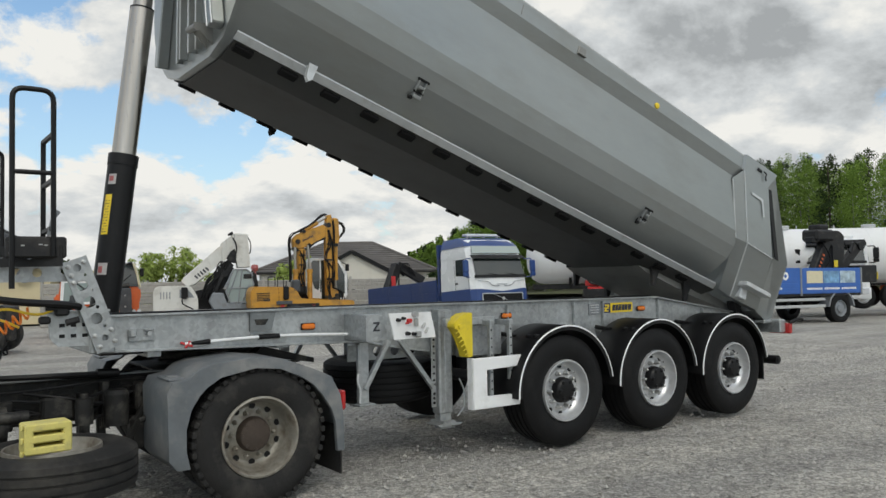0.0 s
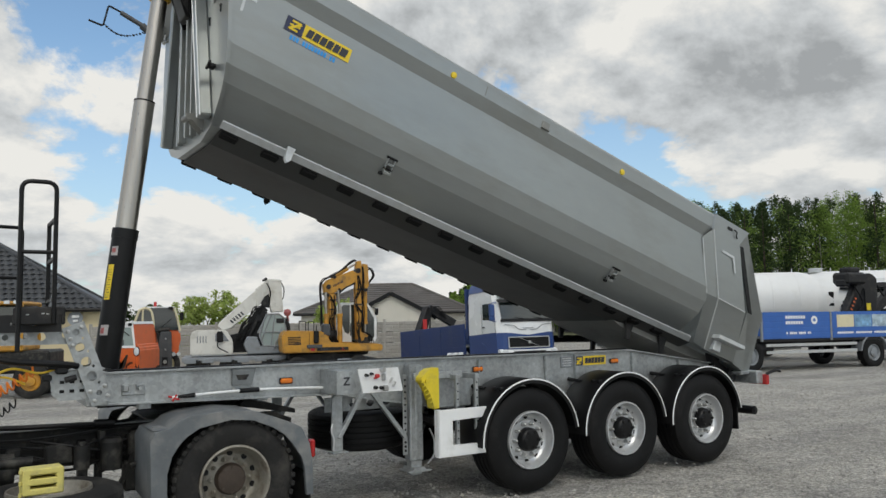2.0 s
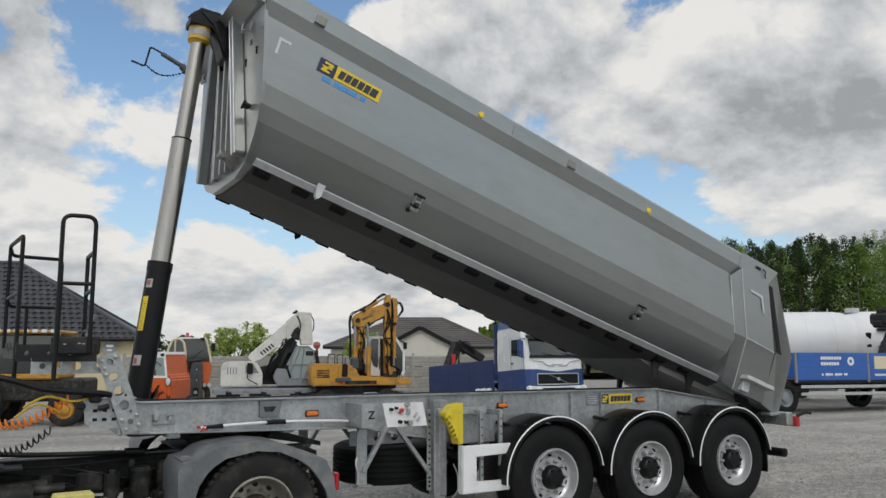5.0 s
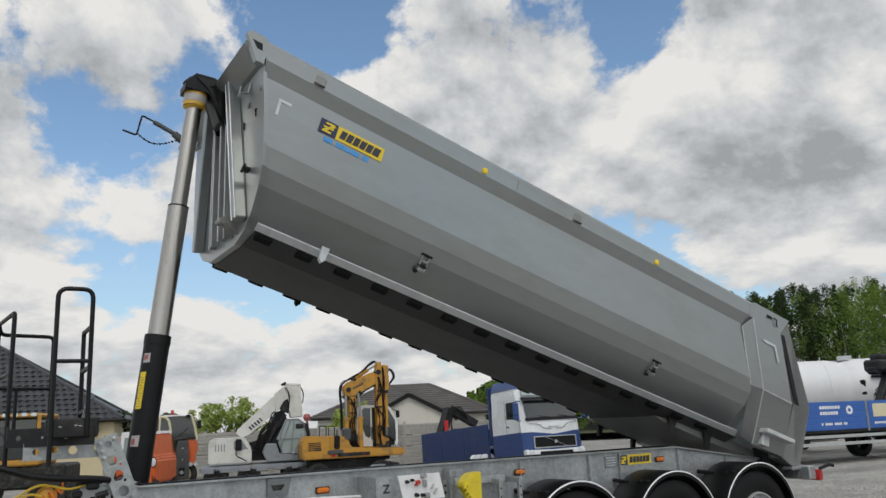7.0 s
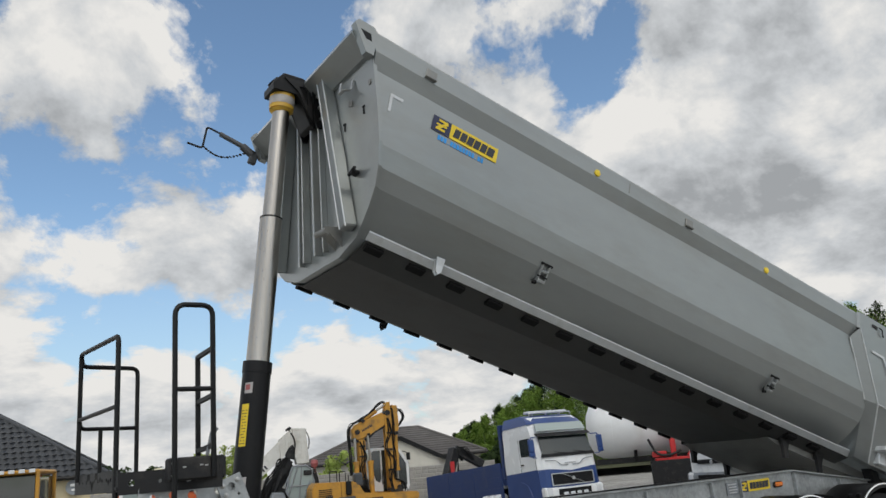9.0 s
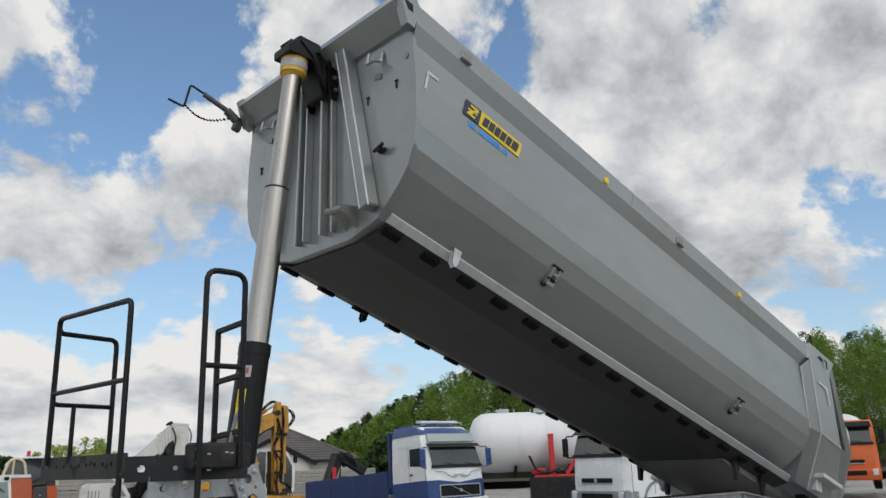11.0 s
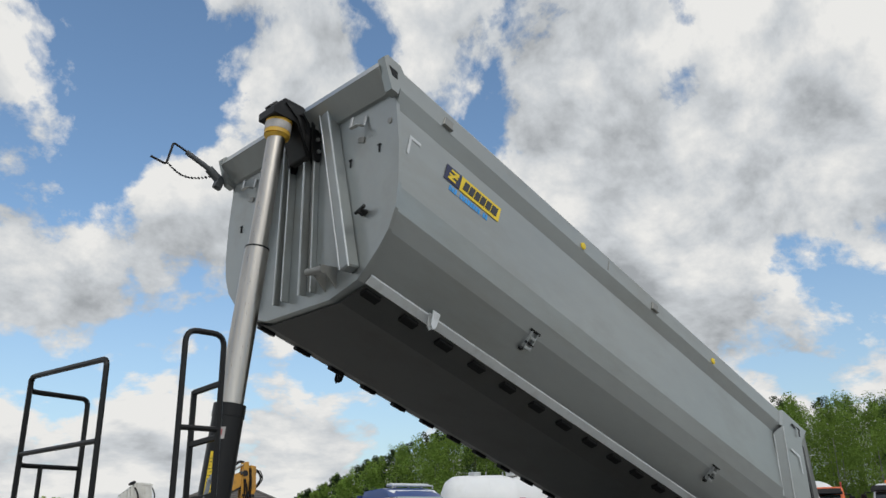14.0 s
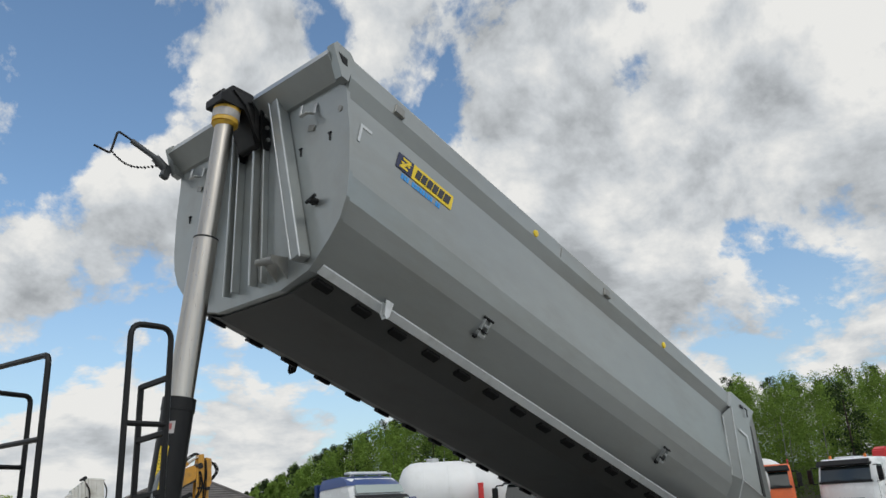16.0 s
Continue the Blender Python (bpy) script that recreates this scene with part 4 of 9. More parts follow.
def body_shell():
    bm = B()
    loop = [(-y, h) for y, h in PROFILE[::-1]] + PROFILE + INNER[::-1] + [(-y, h) for y, h in INNER]
    us = [None, -5.2, -3.9, -2.6, -1.4, -0.35]
    rings = [[bm.verts.new((front_u(h) if u is None else u, y, h)) for y, h in loop] for u in us]
    n = len(loop)
    for a, b in zip(rings, rings[1:]):
        for k in range(n):
            bm.faces.new([a[k], a[(k + 1) % n], b[(k + 1) % n], b[k]])
    bm.faces.new(rings[-1])
    bm.faces.new(rings[0][::-1])
    return bm


body = part("tipper_body", body_shell(), BODY, trailer, "grey painted half-pipe steel tipper body with faceted sides", smooth=8)
body.matrix_local = pose(2.904, -0.09, 1.28, 0, TIP, 0) @ Matrix.Diagonal((0.986, 0.93, 1, 1))

bm = B()
for s in (-1, 1):
    rail = [(s * 1.235, 1.285), (s * 1.285, 1.415), (s * 1.285, 1.565), (s * 1.26, 1.595), (s * 1.13, 1.595), (s * 1.10, 1.57), (s * 1.10, 1.50), (s * 1.205, 1.285)]
    a = [bm.verts.new((front_u(h) - 0.02, y, h)) for y, h in rail]
    b = [bm.verts.new((-0.55, y, h)) for y, h in rail]
    n = len(rail)
    for k in range(n):
        bm.faces.new([a[k], a[(k + 1) % n], b[(k + 1) % n], b[k]])
    bm.faces.new(a)
    bm.faces.new(b[::-1])
part_each("top_rail", bm, BODY, body, smooth=15)

# lighter chassis-side rails under the floor edge
bm = B()
for s in (-1, 1):
    prism(bm, [(s * 0.815, 0.098), (s * 0.868, 0.148), (s * 0.868, 0.166), (s * 0.848, 0.174), (s * 0.802, 0.128)], -6.42, -0.05, "x")
part_each("floor_rail", bm, LIGHT_RAIL, body, "pale painted floor edge rail")
# thin sheet under the floor, coloured dark to stand in for shade
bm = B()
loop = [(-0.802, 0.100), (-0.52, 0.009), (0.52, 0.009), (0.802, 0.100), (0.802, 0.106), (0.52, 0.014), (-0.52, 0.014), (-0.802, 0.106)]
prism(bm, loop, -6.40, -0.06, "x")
part("floor_plate", bm, BODY_SHADED, body, "underside of the floor, its shade put into a darker colour", smooth=5)
# rubber bearing pads under the floor edges
for s in (-1, 1):
    for k in range(15):
        u = -6.30 + k * 0.405
        bm = B()
        box(bm, (u, s * 0.750, 0.066), (0.16, 0.08, 0.035), 0.006, Matrix.Rotation(s * 0.31, 3, "X"))
        part("bearing_pad", bm, RUBBER, body, "black rubber bearing pad")
# small lug and hook under the rail
for s, u in ((-1, -5.77), (1, -5.35)):
    bm = B()
    for k in (-1, 1):
        prism(bm, [(u - 0.04, 0.18), (u + 0.04, 0.18), (u + 0.028, 0.06), (u, 0.03), (u - 0.028, 0.06)], s * 0.895 + k * 0.022 - 0.005, s * 0.895 + k * 0.022 + 0.005)
    cyl(bm, (u, s * 0.87, 0.07), (u, s * 0.92, 0.07), 0.012, seg=10)
    part("guide_lug", bm, LIGHT_RAIL if s < 0 else BLACK_STEEL, body)

# front wall
bm = B()
outer_ = [(-y, h) for y, h in FLANGE[::-1]] + FLANGE + [(1.25, 1.42), (1.245, 1.56), (-1.245, 1.56), (-1.25, 1.42)]
a = [bm.verts.new((front_u(h) - 0.03, y, h)) for y, h in outer_]
b = [bm.verts.new((front_u(h) + 0.004, y, h)) for y, h in outer_]
n = len(outer_)
bm.faces.new(a)
bm.faces.new(b[::-1])
for k in range(n):
    bm.faces.new([a[k], a[(k + 1) % n], b[(k + 1) % n], b[k]])
front = part("front_wall", bm, BODY, body, smooth=10)


def on_front(y, h, out=0.0):
    """A point on the sloping front wall, out metres in front of it."""
    d = Vector((-1, 0, -0.335)).normalized()
    return Vector((front_u(h) - 0.03, y, h)) + d * out


def front_rib(bm, y0, h0, y1, h1, w, d):
    p, q = on_front(y0, h0, d / 2 - 0.002), on_front(y1, h1, d / 2 - 0.002)
    bar(bm, p, q, w, d, 0.012, up=(1, 0, 0.37))
    return bm


part("front_rib", front_rib(B(), -0.42, 1.50, -0.78, 0.16, 0.11, 0.11), BODY, body)
part("front_rib", front_rib(B(), 0.42, 1.50, 0.78, 0.16, 0.11, 0.11), BODY, body)
bm = B()
for y in (-0.22, -0.11, 0.12, 0.24):
    front_rib(bm, y, 1.50, y * 1.15, 0.10, 0.012, 0.08 if abs(y) < 0.2 else 0.06)
part_each("ram_channel_rib", bm, BODY, body)
bm = B()
for y in (-0.165, 0.18):
    front_rib(bm, y, 1.50, y * 1.15, 0.13, 0.085, 0.012)
part_each("ram_channel_plate", bm, BODY_RAW, body)
bm = B()
for y in (-0.228, -0.102, 0.112, 0.248):
    p, q = on_front(y, 1.50, 0.075 if abs(y) < 0.2 else 0.056), on_front(y * 1.15, 0.10, 0.075 if abs(y) < 0.2 else 0.056)
    tube(bm, [p, q], 0.006, 6)
for k in (-0.056, 0.056):
    tube(bm, [on_front(-0.42 + k, 1.50, 0.108), on_front(-0.78 + k, 0.16, 0.108)], 0.006, 6)
part_each("bright_edge", bm, LIGHT_RAIL, body)
part("front_lip", prism(B(), [(-7.14, 1.50), (-7.12, 1.60), (-6.96, 1.60), (-6.93, 1.40), (-6.96, 1.40)], -1.22, 1.22), BODY, body, smooth=15)
# corner lifting ears
for s in (-1, 1):
    bm = B()
    prism(bm, [(-7.155, 1.565), (-7.13, 1.605), (-6.99, 1.605), (-6.94, 1.565), (-6.93, 1.36), (-7.0, 1.36)], s * 1.25 - 0.04, s * 1.25 + 0.04)
    ear = part("corner_ear", bm, BODY, body)
    bm = B()
    prism(bm, [(-7.09, 1.53), (-7.0, 1.53), (-6.98, 1.47), (-7.03, 1.47)], s * 1.25 - 0.043, s * 1.25 + 0.043)
    part("ear_hole", bm, BLACK, ear)
# U hooks, pins and latches on the front wall
for y, h in ((-0.83, 1.25), (0.86, 1.25)):
    bm = B()
    p = [on_front(y - 0.05, h + 0.09, 0.01), on_front(y - 0.05, h, 0.03), on_front(y - 0.05, h - 0.01, 0.09), on_front(y + 0.05, h - 0.01, 0.09), on_front(y + 0.05, h + 0.09, 0.07)]
    for q0, q1 in zip(p, p[1:]):
        bar(bm, q0, q1, 0.03, 0.012)
    hook = part("strap_hook", bm, STEEL, body)
    bm = B()
    q = on_front(y + 0.01, h - 0.08, 0.004)
    bar(bm, q - Vector((0, 0.04, 0.02)), q + Vector((0, 0.05, 0.01)), 0.05, 0.008, up=(1, 0, 0.37))
    part("hook_tongue", bm, BODY_RAW, hook)
for y, h in ((-0.90, 0.57), (0.78, 0.46)):
    bm = B()
    cyl(bm, on_front(y, h, 0), on_front(y, h, 0.07), 0.018, seg=10)
    cyl(bm, on_front(y - 0.05, h + 0.02, 0.06), on_front(y + 0.06, h - 0.01, 0.06), 0.014, seg=8)
    box(bm, on_front(y + 0.02, h, 0.025), (0.05, 0.05, 0.05), 0.008)
    part("latch", bm, BLACK_STEEL, body)
bm = B()
for y, h in ((-1.05, 1.05), (-0.68, 1.04), (1.02, 0.95)):
    bar(bm, on_front(y, h, 0.004), on_front(y, h - 0.06, 0.004), 0.012, 0.016)
    bar(bm, on_front(y - 0.02, h, 0.006), on_front(y + 0.02, h, 0.006), 0.014, 0.014)
part_each("slot", bm, BLACK, body)
bm = B()
cyl(bm, on_front(-1.175, 1.20, -0.005), on_front(-1.175, 1.20, 0.008), 0.025, seg=14)
part("plug", bm, BODY_RAW, body)
bm = B()
y, h = -0.42, 0.20
cyl(bm, on_front(y - 0.12, h, 0.13), on_front(y + 0.10, h + 0.02, 0.13), 0.028, seg=14)
for yy in (y - 0.12, y + 0.02):
    q = [on_front(yy, h + 0.04, 0.0), on_front(yy, h + 0.03, 0.16), on_front(yy, h - 0.12, 0.0)]
    vs = q + [v + Vector((0, 0.012, 0)) for v in q]
    faces(bm, vs, [(0, 1, 2), (5, 4, 3), (0, 3, 4, 1), (1, 4, 5, 2), (2, 5, 3, 0)])
part("foot_bracket", bm, BODY_RAW, body)
# far-side cover crank with its chain
bm = B()
c = Vector((-7.08, 1.30, 1.40))
cyl(bm, c, c + Vector((-0.12, 0.02, 0.05)), 0.042, seg=14)
cyl(bm, c + Vector((-0.10, 0.02, 0.05)), c + Vector((-0.36, 0.08, 0.10)), 0.026, seg=12)
box(bm, c + Vector((0.02, 0, -0.03)), (0.08, 0.06, 0.14), 0.01)
crank = part("sheet_crank", bm, DARK_GREY, body, "sheeting crank with a bent black handle and a chain")
bm = B()
tube(bm, round_path([c + Vector((-0.34, 0.07, 0.10)), c + Vector((-0.50, 0.10, 0.12)), c + Vector((-0.47, 0.10, -0.12)), c + Vector((-0.62, 0.13, -0.12))], 0.03), 0.011)
part("crank_handle", bm, BLACK, crank)
bm = B()
p0, p1 = c + Vector((-0.08, 0.02, -0.02)), c + Vector((-0.46, 0.10, -0.10))
for k in range(15):
    q = p0.lerp(p1, k / 14) + Vector((0, 0, -0.08 * math.sin(math.pi * k / 14)))
    box(bm, q, (0.028, 0.010 if k % 2 else 0.022, 0.022 if k % 2 else 0.010), 0.004)
part("chain", bm, BLACK_STEEL, crank)

# side details: toggle latches, rail lamps, top brackets, stickers
for u, y, h in ((-4.88, -1.085, 0.36), (-1.84, -1.09, 0.355)):
    bm = B()
    m = Matrix.Rotation(0.62, 3, "X")
    box(bm, (u + 0.01, y + 0.005, h + 0.01), (0.085, 0.02, 0.16), 0.004, m)
    base = part("toggle_latch", bm, BLACK_STEEL, body, "over-centre toggle latch for the hatch")
    n, w = m @ Vector((0, -1, 0)), m @ Vector((0, 0, 1))
    c = Vector((u + 0.01, y, h + 0.01))
    bm = B()
    for k in (-0.036, 0.036):
        bar(bm, c + w * 0.085 + n * 0.03 + Vector((k - 0.01, 0, 0)), c - w * 0.075 + n * 0.03 + Vector((k + 0.01, 0, 0)), 0.012, 0.05, up=tuple(n))
    bar(bm, c - w * 0.06 + n * 0.05 - Vector((0.03, 0, 0)), c - w * 0.06 + n * 0.05 + Vector((0.05, 0, 0)), 0.03, 0.014, up=tuple(n))
    bar(bm, c + w * 0.03 + n * 0.055 - Vector((0.03, 0, 0)), c + w * 0.03 + n * 0.055 + Vector((0.03, 0, 0)), 0.025, 0.012, up=tuple(n))
    part_each("lever", bm, GALV, base)
    bm = B()
    cyl(bm, c + w * 0.09 + n * 0.04 - Vector((0.065, 0, 0)), c + w * 0.09 + n * 0.04 + Vector((0.05, 0, 0)), 0.013, seg=10)
    cyl(bm, c - w * 0.02 + n * 0.045 - Vector((0.05, 0, 0)), c - w * 0.02 + n * 0.045 + Vector((0.05, 0, 0)), 0.011, seg=10)
    box(bm, c - w * 0.09 + n * 0.03 - Vector((0.04, 0, 0)), (0.04, 0.04, 0.03), 0.006)
    part_each("latch_pin", bm, BLACK, base)
for u in (-4.56, -2.16):
    bm = B()
    lathe(bm, [(0.0, 0.034), (-0.012, 0.032), (-0.016, 0.02), (-0.017, 0.0001)], (u, -1.286, 1.455), seg=18)
    part("reflector", bm, YELLOW_STICK, body, "round yellow reflector")
for u in (-6.41, -3.34):
    bm = B()
    box(bm, (u, -1.29, 1.475), (0.10, 0.02, 0.085), 0.004)
    box(bm, (u, -1.30, 1.435), (0.105, 0.04, 0.012), 0.003)
    part("rail_bracket", bm, BODY_RAW, body)
bm = B()
box(bm, (-4.15, -1.287, 1.49), (0.008, 0.006, 0.10), 0.001)
part("rail_weld", bm, BODY_RAW, body)
brand_board(body, Matrix.Translation((-6.28, -1.2415, 1.045)), 0.66, 0.135, 0.0)
bm = B()
for k in range(15):
    if k in (3, 12):
        box(bm, (-6.19 + k * 0.031, -1.2415, 0.985), (0.008, 0.004, 0.010), 0.001)
    else:
        box(bm, (-6.19 + k * 0.031, -1.2415, 1.003), (0.024, 0.004, 0.046), 0.001)
part_each("web_address_bar", bm, BLUE_STICK, body, "light blue lettering bar")
bm = B()
faces(bm, [(-6.69, -1.2415, 1.16), (-6.57, -1.2415, 1.16), (-6.57, -1.2415, 1.135), (-6.665, -1.2415, 1.135), (-6.655, -1.2435, 1.0), (-6.68, -1.2435, 1.0)], [(0, 1, 2, 3), (0, 3, 4, 5)])
faces(bm, [(-0.345, -1.3265, 1.20), (-0.115, -1.3265, 1.195), (-0.03, -1.3265, 1.0), (-0.06, -1.3265, 1.0), (-0.14, -1.3265, 1.165), (-0.345, -1.3265, 1.17)], [(0, 1, 4, 5), (1, 2, 3, 4)])
part_each("corner_mark", bm, LIGHT_RAIL, body, "pale angle-shaped reflective mark", 0)

# rear frame: proud panels that close the side, a slanted tailgate, lower chutes and hinge bearings
def rear_panel(s):
    bm = B()
    Y0, Y1, Y2 = s * 1.32, s * 1.30, s * 1.02
    P = {"a": (-0.655, s * 1.245, 1.26), "a1": (-0.565, Y0, 1.39), "b1": (-0.55, Y0, 1.585), "b": (0.09, Y0, 1.585), "c": (-0.05, Y0, 1.38),
         "d": (0.29, Y1, 0.60), "e": (-0.24, Y1, 0.61), "f": (-0.385, s * 1.225, 0.63), "g": (0.56, Y2, 0.03), "h": (-0.02, Y2, 0.03), "i": (-0.10, s * 0.90, 0.10), "b0": (-0.57, s * 1.285, 1.585), "a0": (-0.57, s * 1.285, 1.40)}
    names = list(P)
    v = {k: bm.verts.new(P[k]) for k in names}
    for f in ("a a1 e f", "a1 c d e", "b1 b c a1", "e d g h", "f e h i", "b0 b1 a1 a0"):
        bm.faces.new([v[k] for k in f.split()])
    inner = {k: bm.verts.new((p[0], p[1] - s * 0.09, p[2])) for k, p in P.items()}
    for f in ("a a1 e f", "a1 c d e", "b1 b c a1", "e d g h", "f e h i"):
        bm.faces.new([inner[k] for k in f.split()][::-1])
    for e in ("b c", "c d", "d g", "g h", "h i", "i f", "f a", "b1 b"):
        p, q = e.split()
        bm.faces.new([v[p], v[q], inner[q], inner[p]])
    return bm


for s in (-1, 1):
    rp = part("rear_post", rear_panel(s), BODY, body, smooth=5)
    bm = B()
    for p, q in (((-0.56, 1.323, 1.385), (-0.24, 1.303, 0.61)), ((-0.24, 1.303, 0.61), (-0.02, 1.023, 0.04)), ((-0.24, 1.304, 0.61), (0.28, 1.304, 0.60)), ((-0.65, 1.25, 1.25), (-0.38, 1.23, 0.63))):
        tube(bm, [(p[0], s * p[1], p[2]), (q[0], s * q[1], q[2])], 0.009, 6)
    part("weld_bead", bm, LIGHT_RAIL, rp)
    bm = B()
    box(bm, (-0.28, s * 1.328, 1.50), (0.09, 0.012, 0.035), 0.004)
    tube(bm, round_path([(-0.21, s * 1.335, 1.51), (-0.16, s * 1.345, 1.50), (-0.17, s * 1.345, 1.45), (-0.14, s * 1.34, 1.42)], 0.02), 0.008)
    part("rope_hook", bm, BLACK_STEEL, rp)
    bm = B()
    box(bm, (0.24, s * 1.13, 0.20), (0.50, 0.20, 0.05), 0.006)
    box(bm, (0.12, s * 1.06, 0.11), (0.13, 0.10, 0.13), 0.01)
    part("pocket", bm, LIGHT_RAIL, rp)
# tailgate
bm = B()
prof_u = [(-0.03, 1.42), (0.10, 1.58), (0.20, 1.40), (0.66, 0.66), (0.92, 0.04), (0.84, -0.02), (0.57, 0.03), (0.36, 0.66)]
w_at = {1.42: 1.285, 1.58: 1.285, 1.40: 1.285, 0.66: 1.27, 0.04: 0.99, -0.02: 0.97, 0.03: 0.99}
l = [bm.verts.new((u, -w_at[h], h)) for u, h in prof_u]
r = [bm.verts.new((u, w_at[h], h)) for u, h in prof_u]
n = len(l)
bm.faces.new(l)
bm.faces.new(r[::-1])
for k in range(n):
    bm.faces.new([l[k], l[(k + 1) % n], r[(k + 1) % n], r[k]])
part("tailgate", bm, BODY, body, "grey slanted tailgate, shut", smooth=10)
bm = B()
for s in (-1, 1):
    prism(bm, [(-0.03, 1.38), (0.06, 1.38), (0.43, 0.62), (0.36, 0.62)], s * 1.29 - 0.005, s * 1.29 + 0.005)
part_each("gate_seam", bm, BLACK, body)
bm = B()
for s in (-1, 1):
    prism(bm, [(0.40, 0.10), (0.62, 0.10), (0.92, -0.02), (0.86, -0.16), (0.70, -0.20), (0.52, -0.10)], s * 0.72 - 0.06, s * 0.72 + 0.06)
    cyl(bm, (0.76, s * 0.60, -0.10), (0.76, s * 0.86, -0.10), 0.085, seg=20)
part_each("hinge_bearing", bm, BLACK_STEEL, body)
bm = B()
for u in (-1.02, -0.42):
    for s in (-1, 1):
        prism(bm, [(u - 0.09, 0.10), (u + 0.08, 0.10), (u + 0.05, -0.06), (u + 0.06, -0.14), (u + 0.0, -0.15), (u - 0.02, -0.06)], s * 0.66 - 0.02, s * 0.66 + 0.02)
part_each("floor_bracket", bm, BLACK_STEEL, body)
bm = B()
prism(bm, [(-1.25, 0.012), (-0.05, 0.10), (0.5, 0.08), (0.5, 0.0), (-0.2, -0.03), (-1.1, -0.02)], -0.62, 0.62)
part("floor_tail", bm, BODY_RAW, body)

# ---- tipping ram ----
FADED = mat("faded_label", (0.42, 0.40, 0.39), 0.5, 0.0, 0.15, 20)
AMBER = mat("amber_collar", (0.66, 0.40, 0.05), 0.45, 0.0, 0.12, 12, (0.40, 0.24, 0.06), 0.3, 10)
FADED_RED = mat("faded_red_print", (0.36, 0.10, 0.10), 0.5, 0.0, 0.2, 20)


RAM_LEAN = 0.120


def ram_point(z):
    return Vector((-3.835 + RAM_LEAN * (z - 1.28), -0.15, z))


bm = B()
cyl(bm, ram_point(1.18), ram_point(2.59), 0.108, seg=36)
cyl(bm, ram_point(2.515), ram_point(2.60), 0.113, seg=36)
ram = part("ram_outer_tube", bm, BLACK, trailer, "black outer tube of the tipping ram")
bm = B()
cyl(bm, ram_point(2.56), ram_point(3.79), 0.091, seg=36)
part("ram_stage", bm, CHROME, trailer, "bright chromed ram stage")
bm = B()
cyl(bm, ram_point(3.75), ram_point(4.90), 0.073, seg=36)
part("ram_stage", bm, CHROME, trailer, "bright chromed ram stage")
bm = B()
cyl(bm, ram_point(3.782), ram_point(3.796), 0.0925, seg=36)
part("ram_stage_ring", bm, BLACK_STEEL, trailer)
bm = B()
p, q = ram_point(4.79), ram_point(4.93)
cyl(bm, p, q, 0.104, 0.108, 32)
cyl(bm, p - Vector((0, 0, 0.025)), p, 0.078, 0.102, 32)
part("ram_collar", bm, AMBER, trailer, "amber reflective collar with a pale band")
bm = B()
cyl(bm, ram_point(4.825), ram_point(4.895), 0.1075, 0.1095, 32)
part("ram_collar_band", bm, FADED, trailer)
bm = B()
top = ram_point(4.97)
prism(bm, [(top.x - 0.13, 4.93), (top.x - 0.13, 5.0), (top.x - 0.03, 5.10), (top.x + 0.15, 5.08), (top.x + 0.24, 5.0), (top.x + 0.24, 4.62), (top.x + 0.19, 4.64), (top.x + 0.11, 4.88), (top.x + 0.08, 4.92)], -0.27, -0.03)
bmesh.ops.bevel(bm, geom=bm.edges[:], offset=0.008, segments=1, affect="EDGES")
head = part("ram_head", bm, BLACK, trailer, "angular black ram head bearing", 15)
bm = B()
n = Vector((-0.10, 0, 0.10)).normalized()
c = Vector((top.x - 0.08, -0.15, 5.05))
cyl(bm, c, c + n * 0.018, 0.062, 0.056, 24)
part("bearing_cap", bm, BLACK, head)
bm = B()
for y in (-0.284, -0.03):
    strip = [(top.x - 0.03, 5.05), (top.x + 0.14, 5.04), (top.x + 0.21, 4.97), (top.x + 0.21, 4.68), (top.x + 0.17, 4.74), (top.x + 0.09, 4.94)]
    hole = [(top.x + 0.10, 4.98), (top.x + 0.14, 4.99), (top.x + 0.175, 4.94), (top.x + 0.175, 4.80), (top.x + 0.16, 4.84), (top.x + 0.12, 4.94)]
    for k in range(6):
        prism(bm, [strip[k], strip[(k + 1) % 6], hole[(k + 1) % 6], hole[k]], y, y + 0.014)
part_each("cheek_plate", bm, BLACK_STEEL, head)
bm = B()
for y in (-0.325, 0.005):
    prism(bm, [(top.x + 0.20, 5.06), (top.x + 0.26, 5.08), (top.x + 0.30, 4.66), (top.x + 0.285, 4.60), (top.x + 0.235, 4.60), (top.x + 0.215, 4.66)], y, y + 0.02)
part_each("head_bracket", bm, BLACK, trailer, "", 15)
bm = B()
for y in (-0.338, 0.022):
    for k in range(4):
        cyl(bm, (top.x + 0.238 + k * 0.010, y, 5.0 - k * 0.105), (top.x + 0.238 + k * 0.010, y + 0.016, 5.0 - k * 0.105), 0.019, seg=6)
part_each("bracket_bolt", bm, STEEL, trailer)
# stickers on the outer tube
def tube_sticker(z0, z1, a0, a1, material, name, r=0.1095):
    bm = B()
    lo, hi = ram_point(z0), ram_point(z1)
    ring = []
    for p in (lo, hi):
        ring.append([bm.verts.new(p + Vector((math.cos(a) * r, math.sin(a) * r, 0))) for a in np.linspace(a0, a1, 7)])
    for k in range(6):
        bm.faces.new([ring[0][k], ring[0][k + 1], ring[1][k + 1], ring[1][k]])
    return part(name, bm, material, ram)


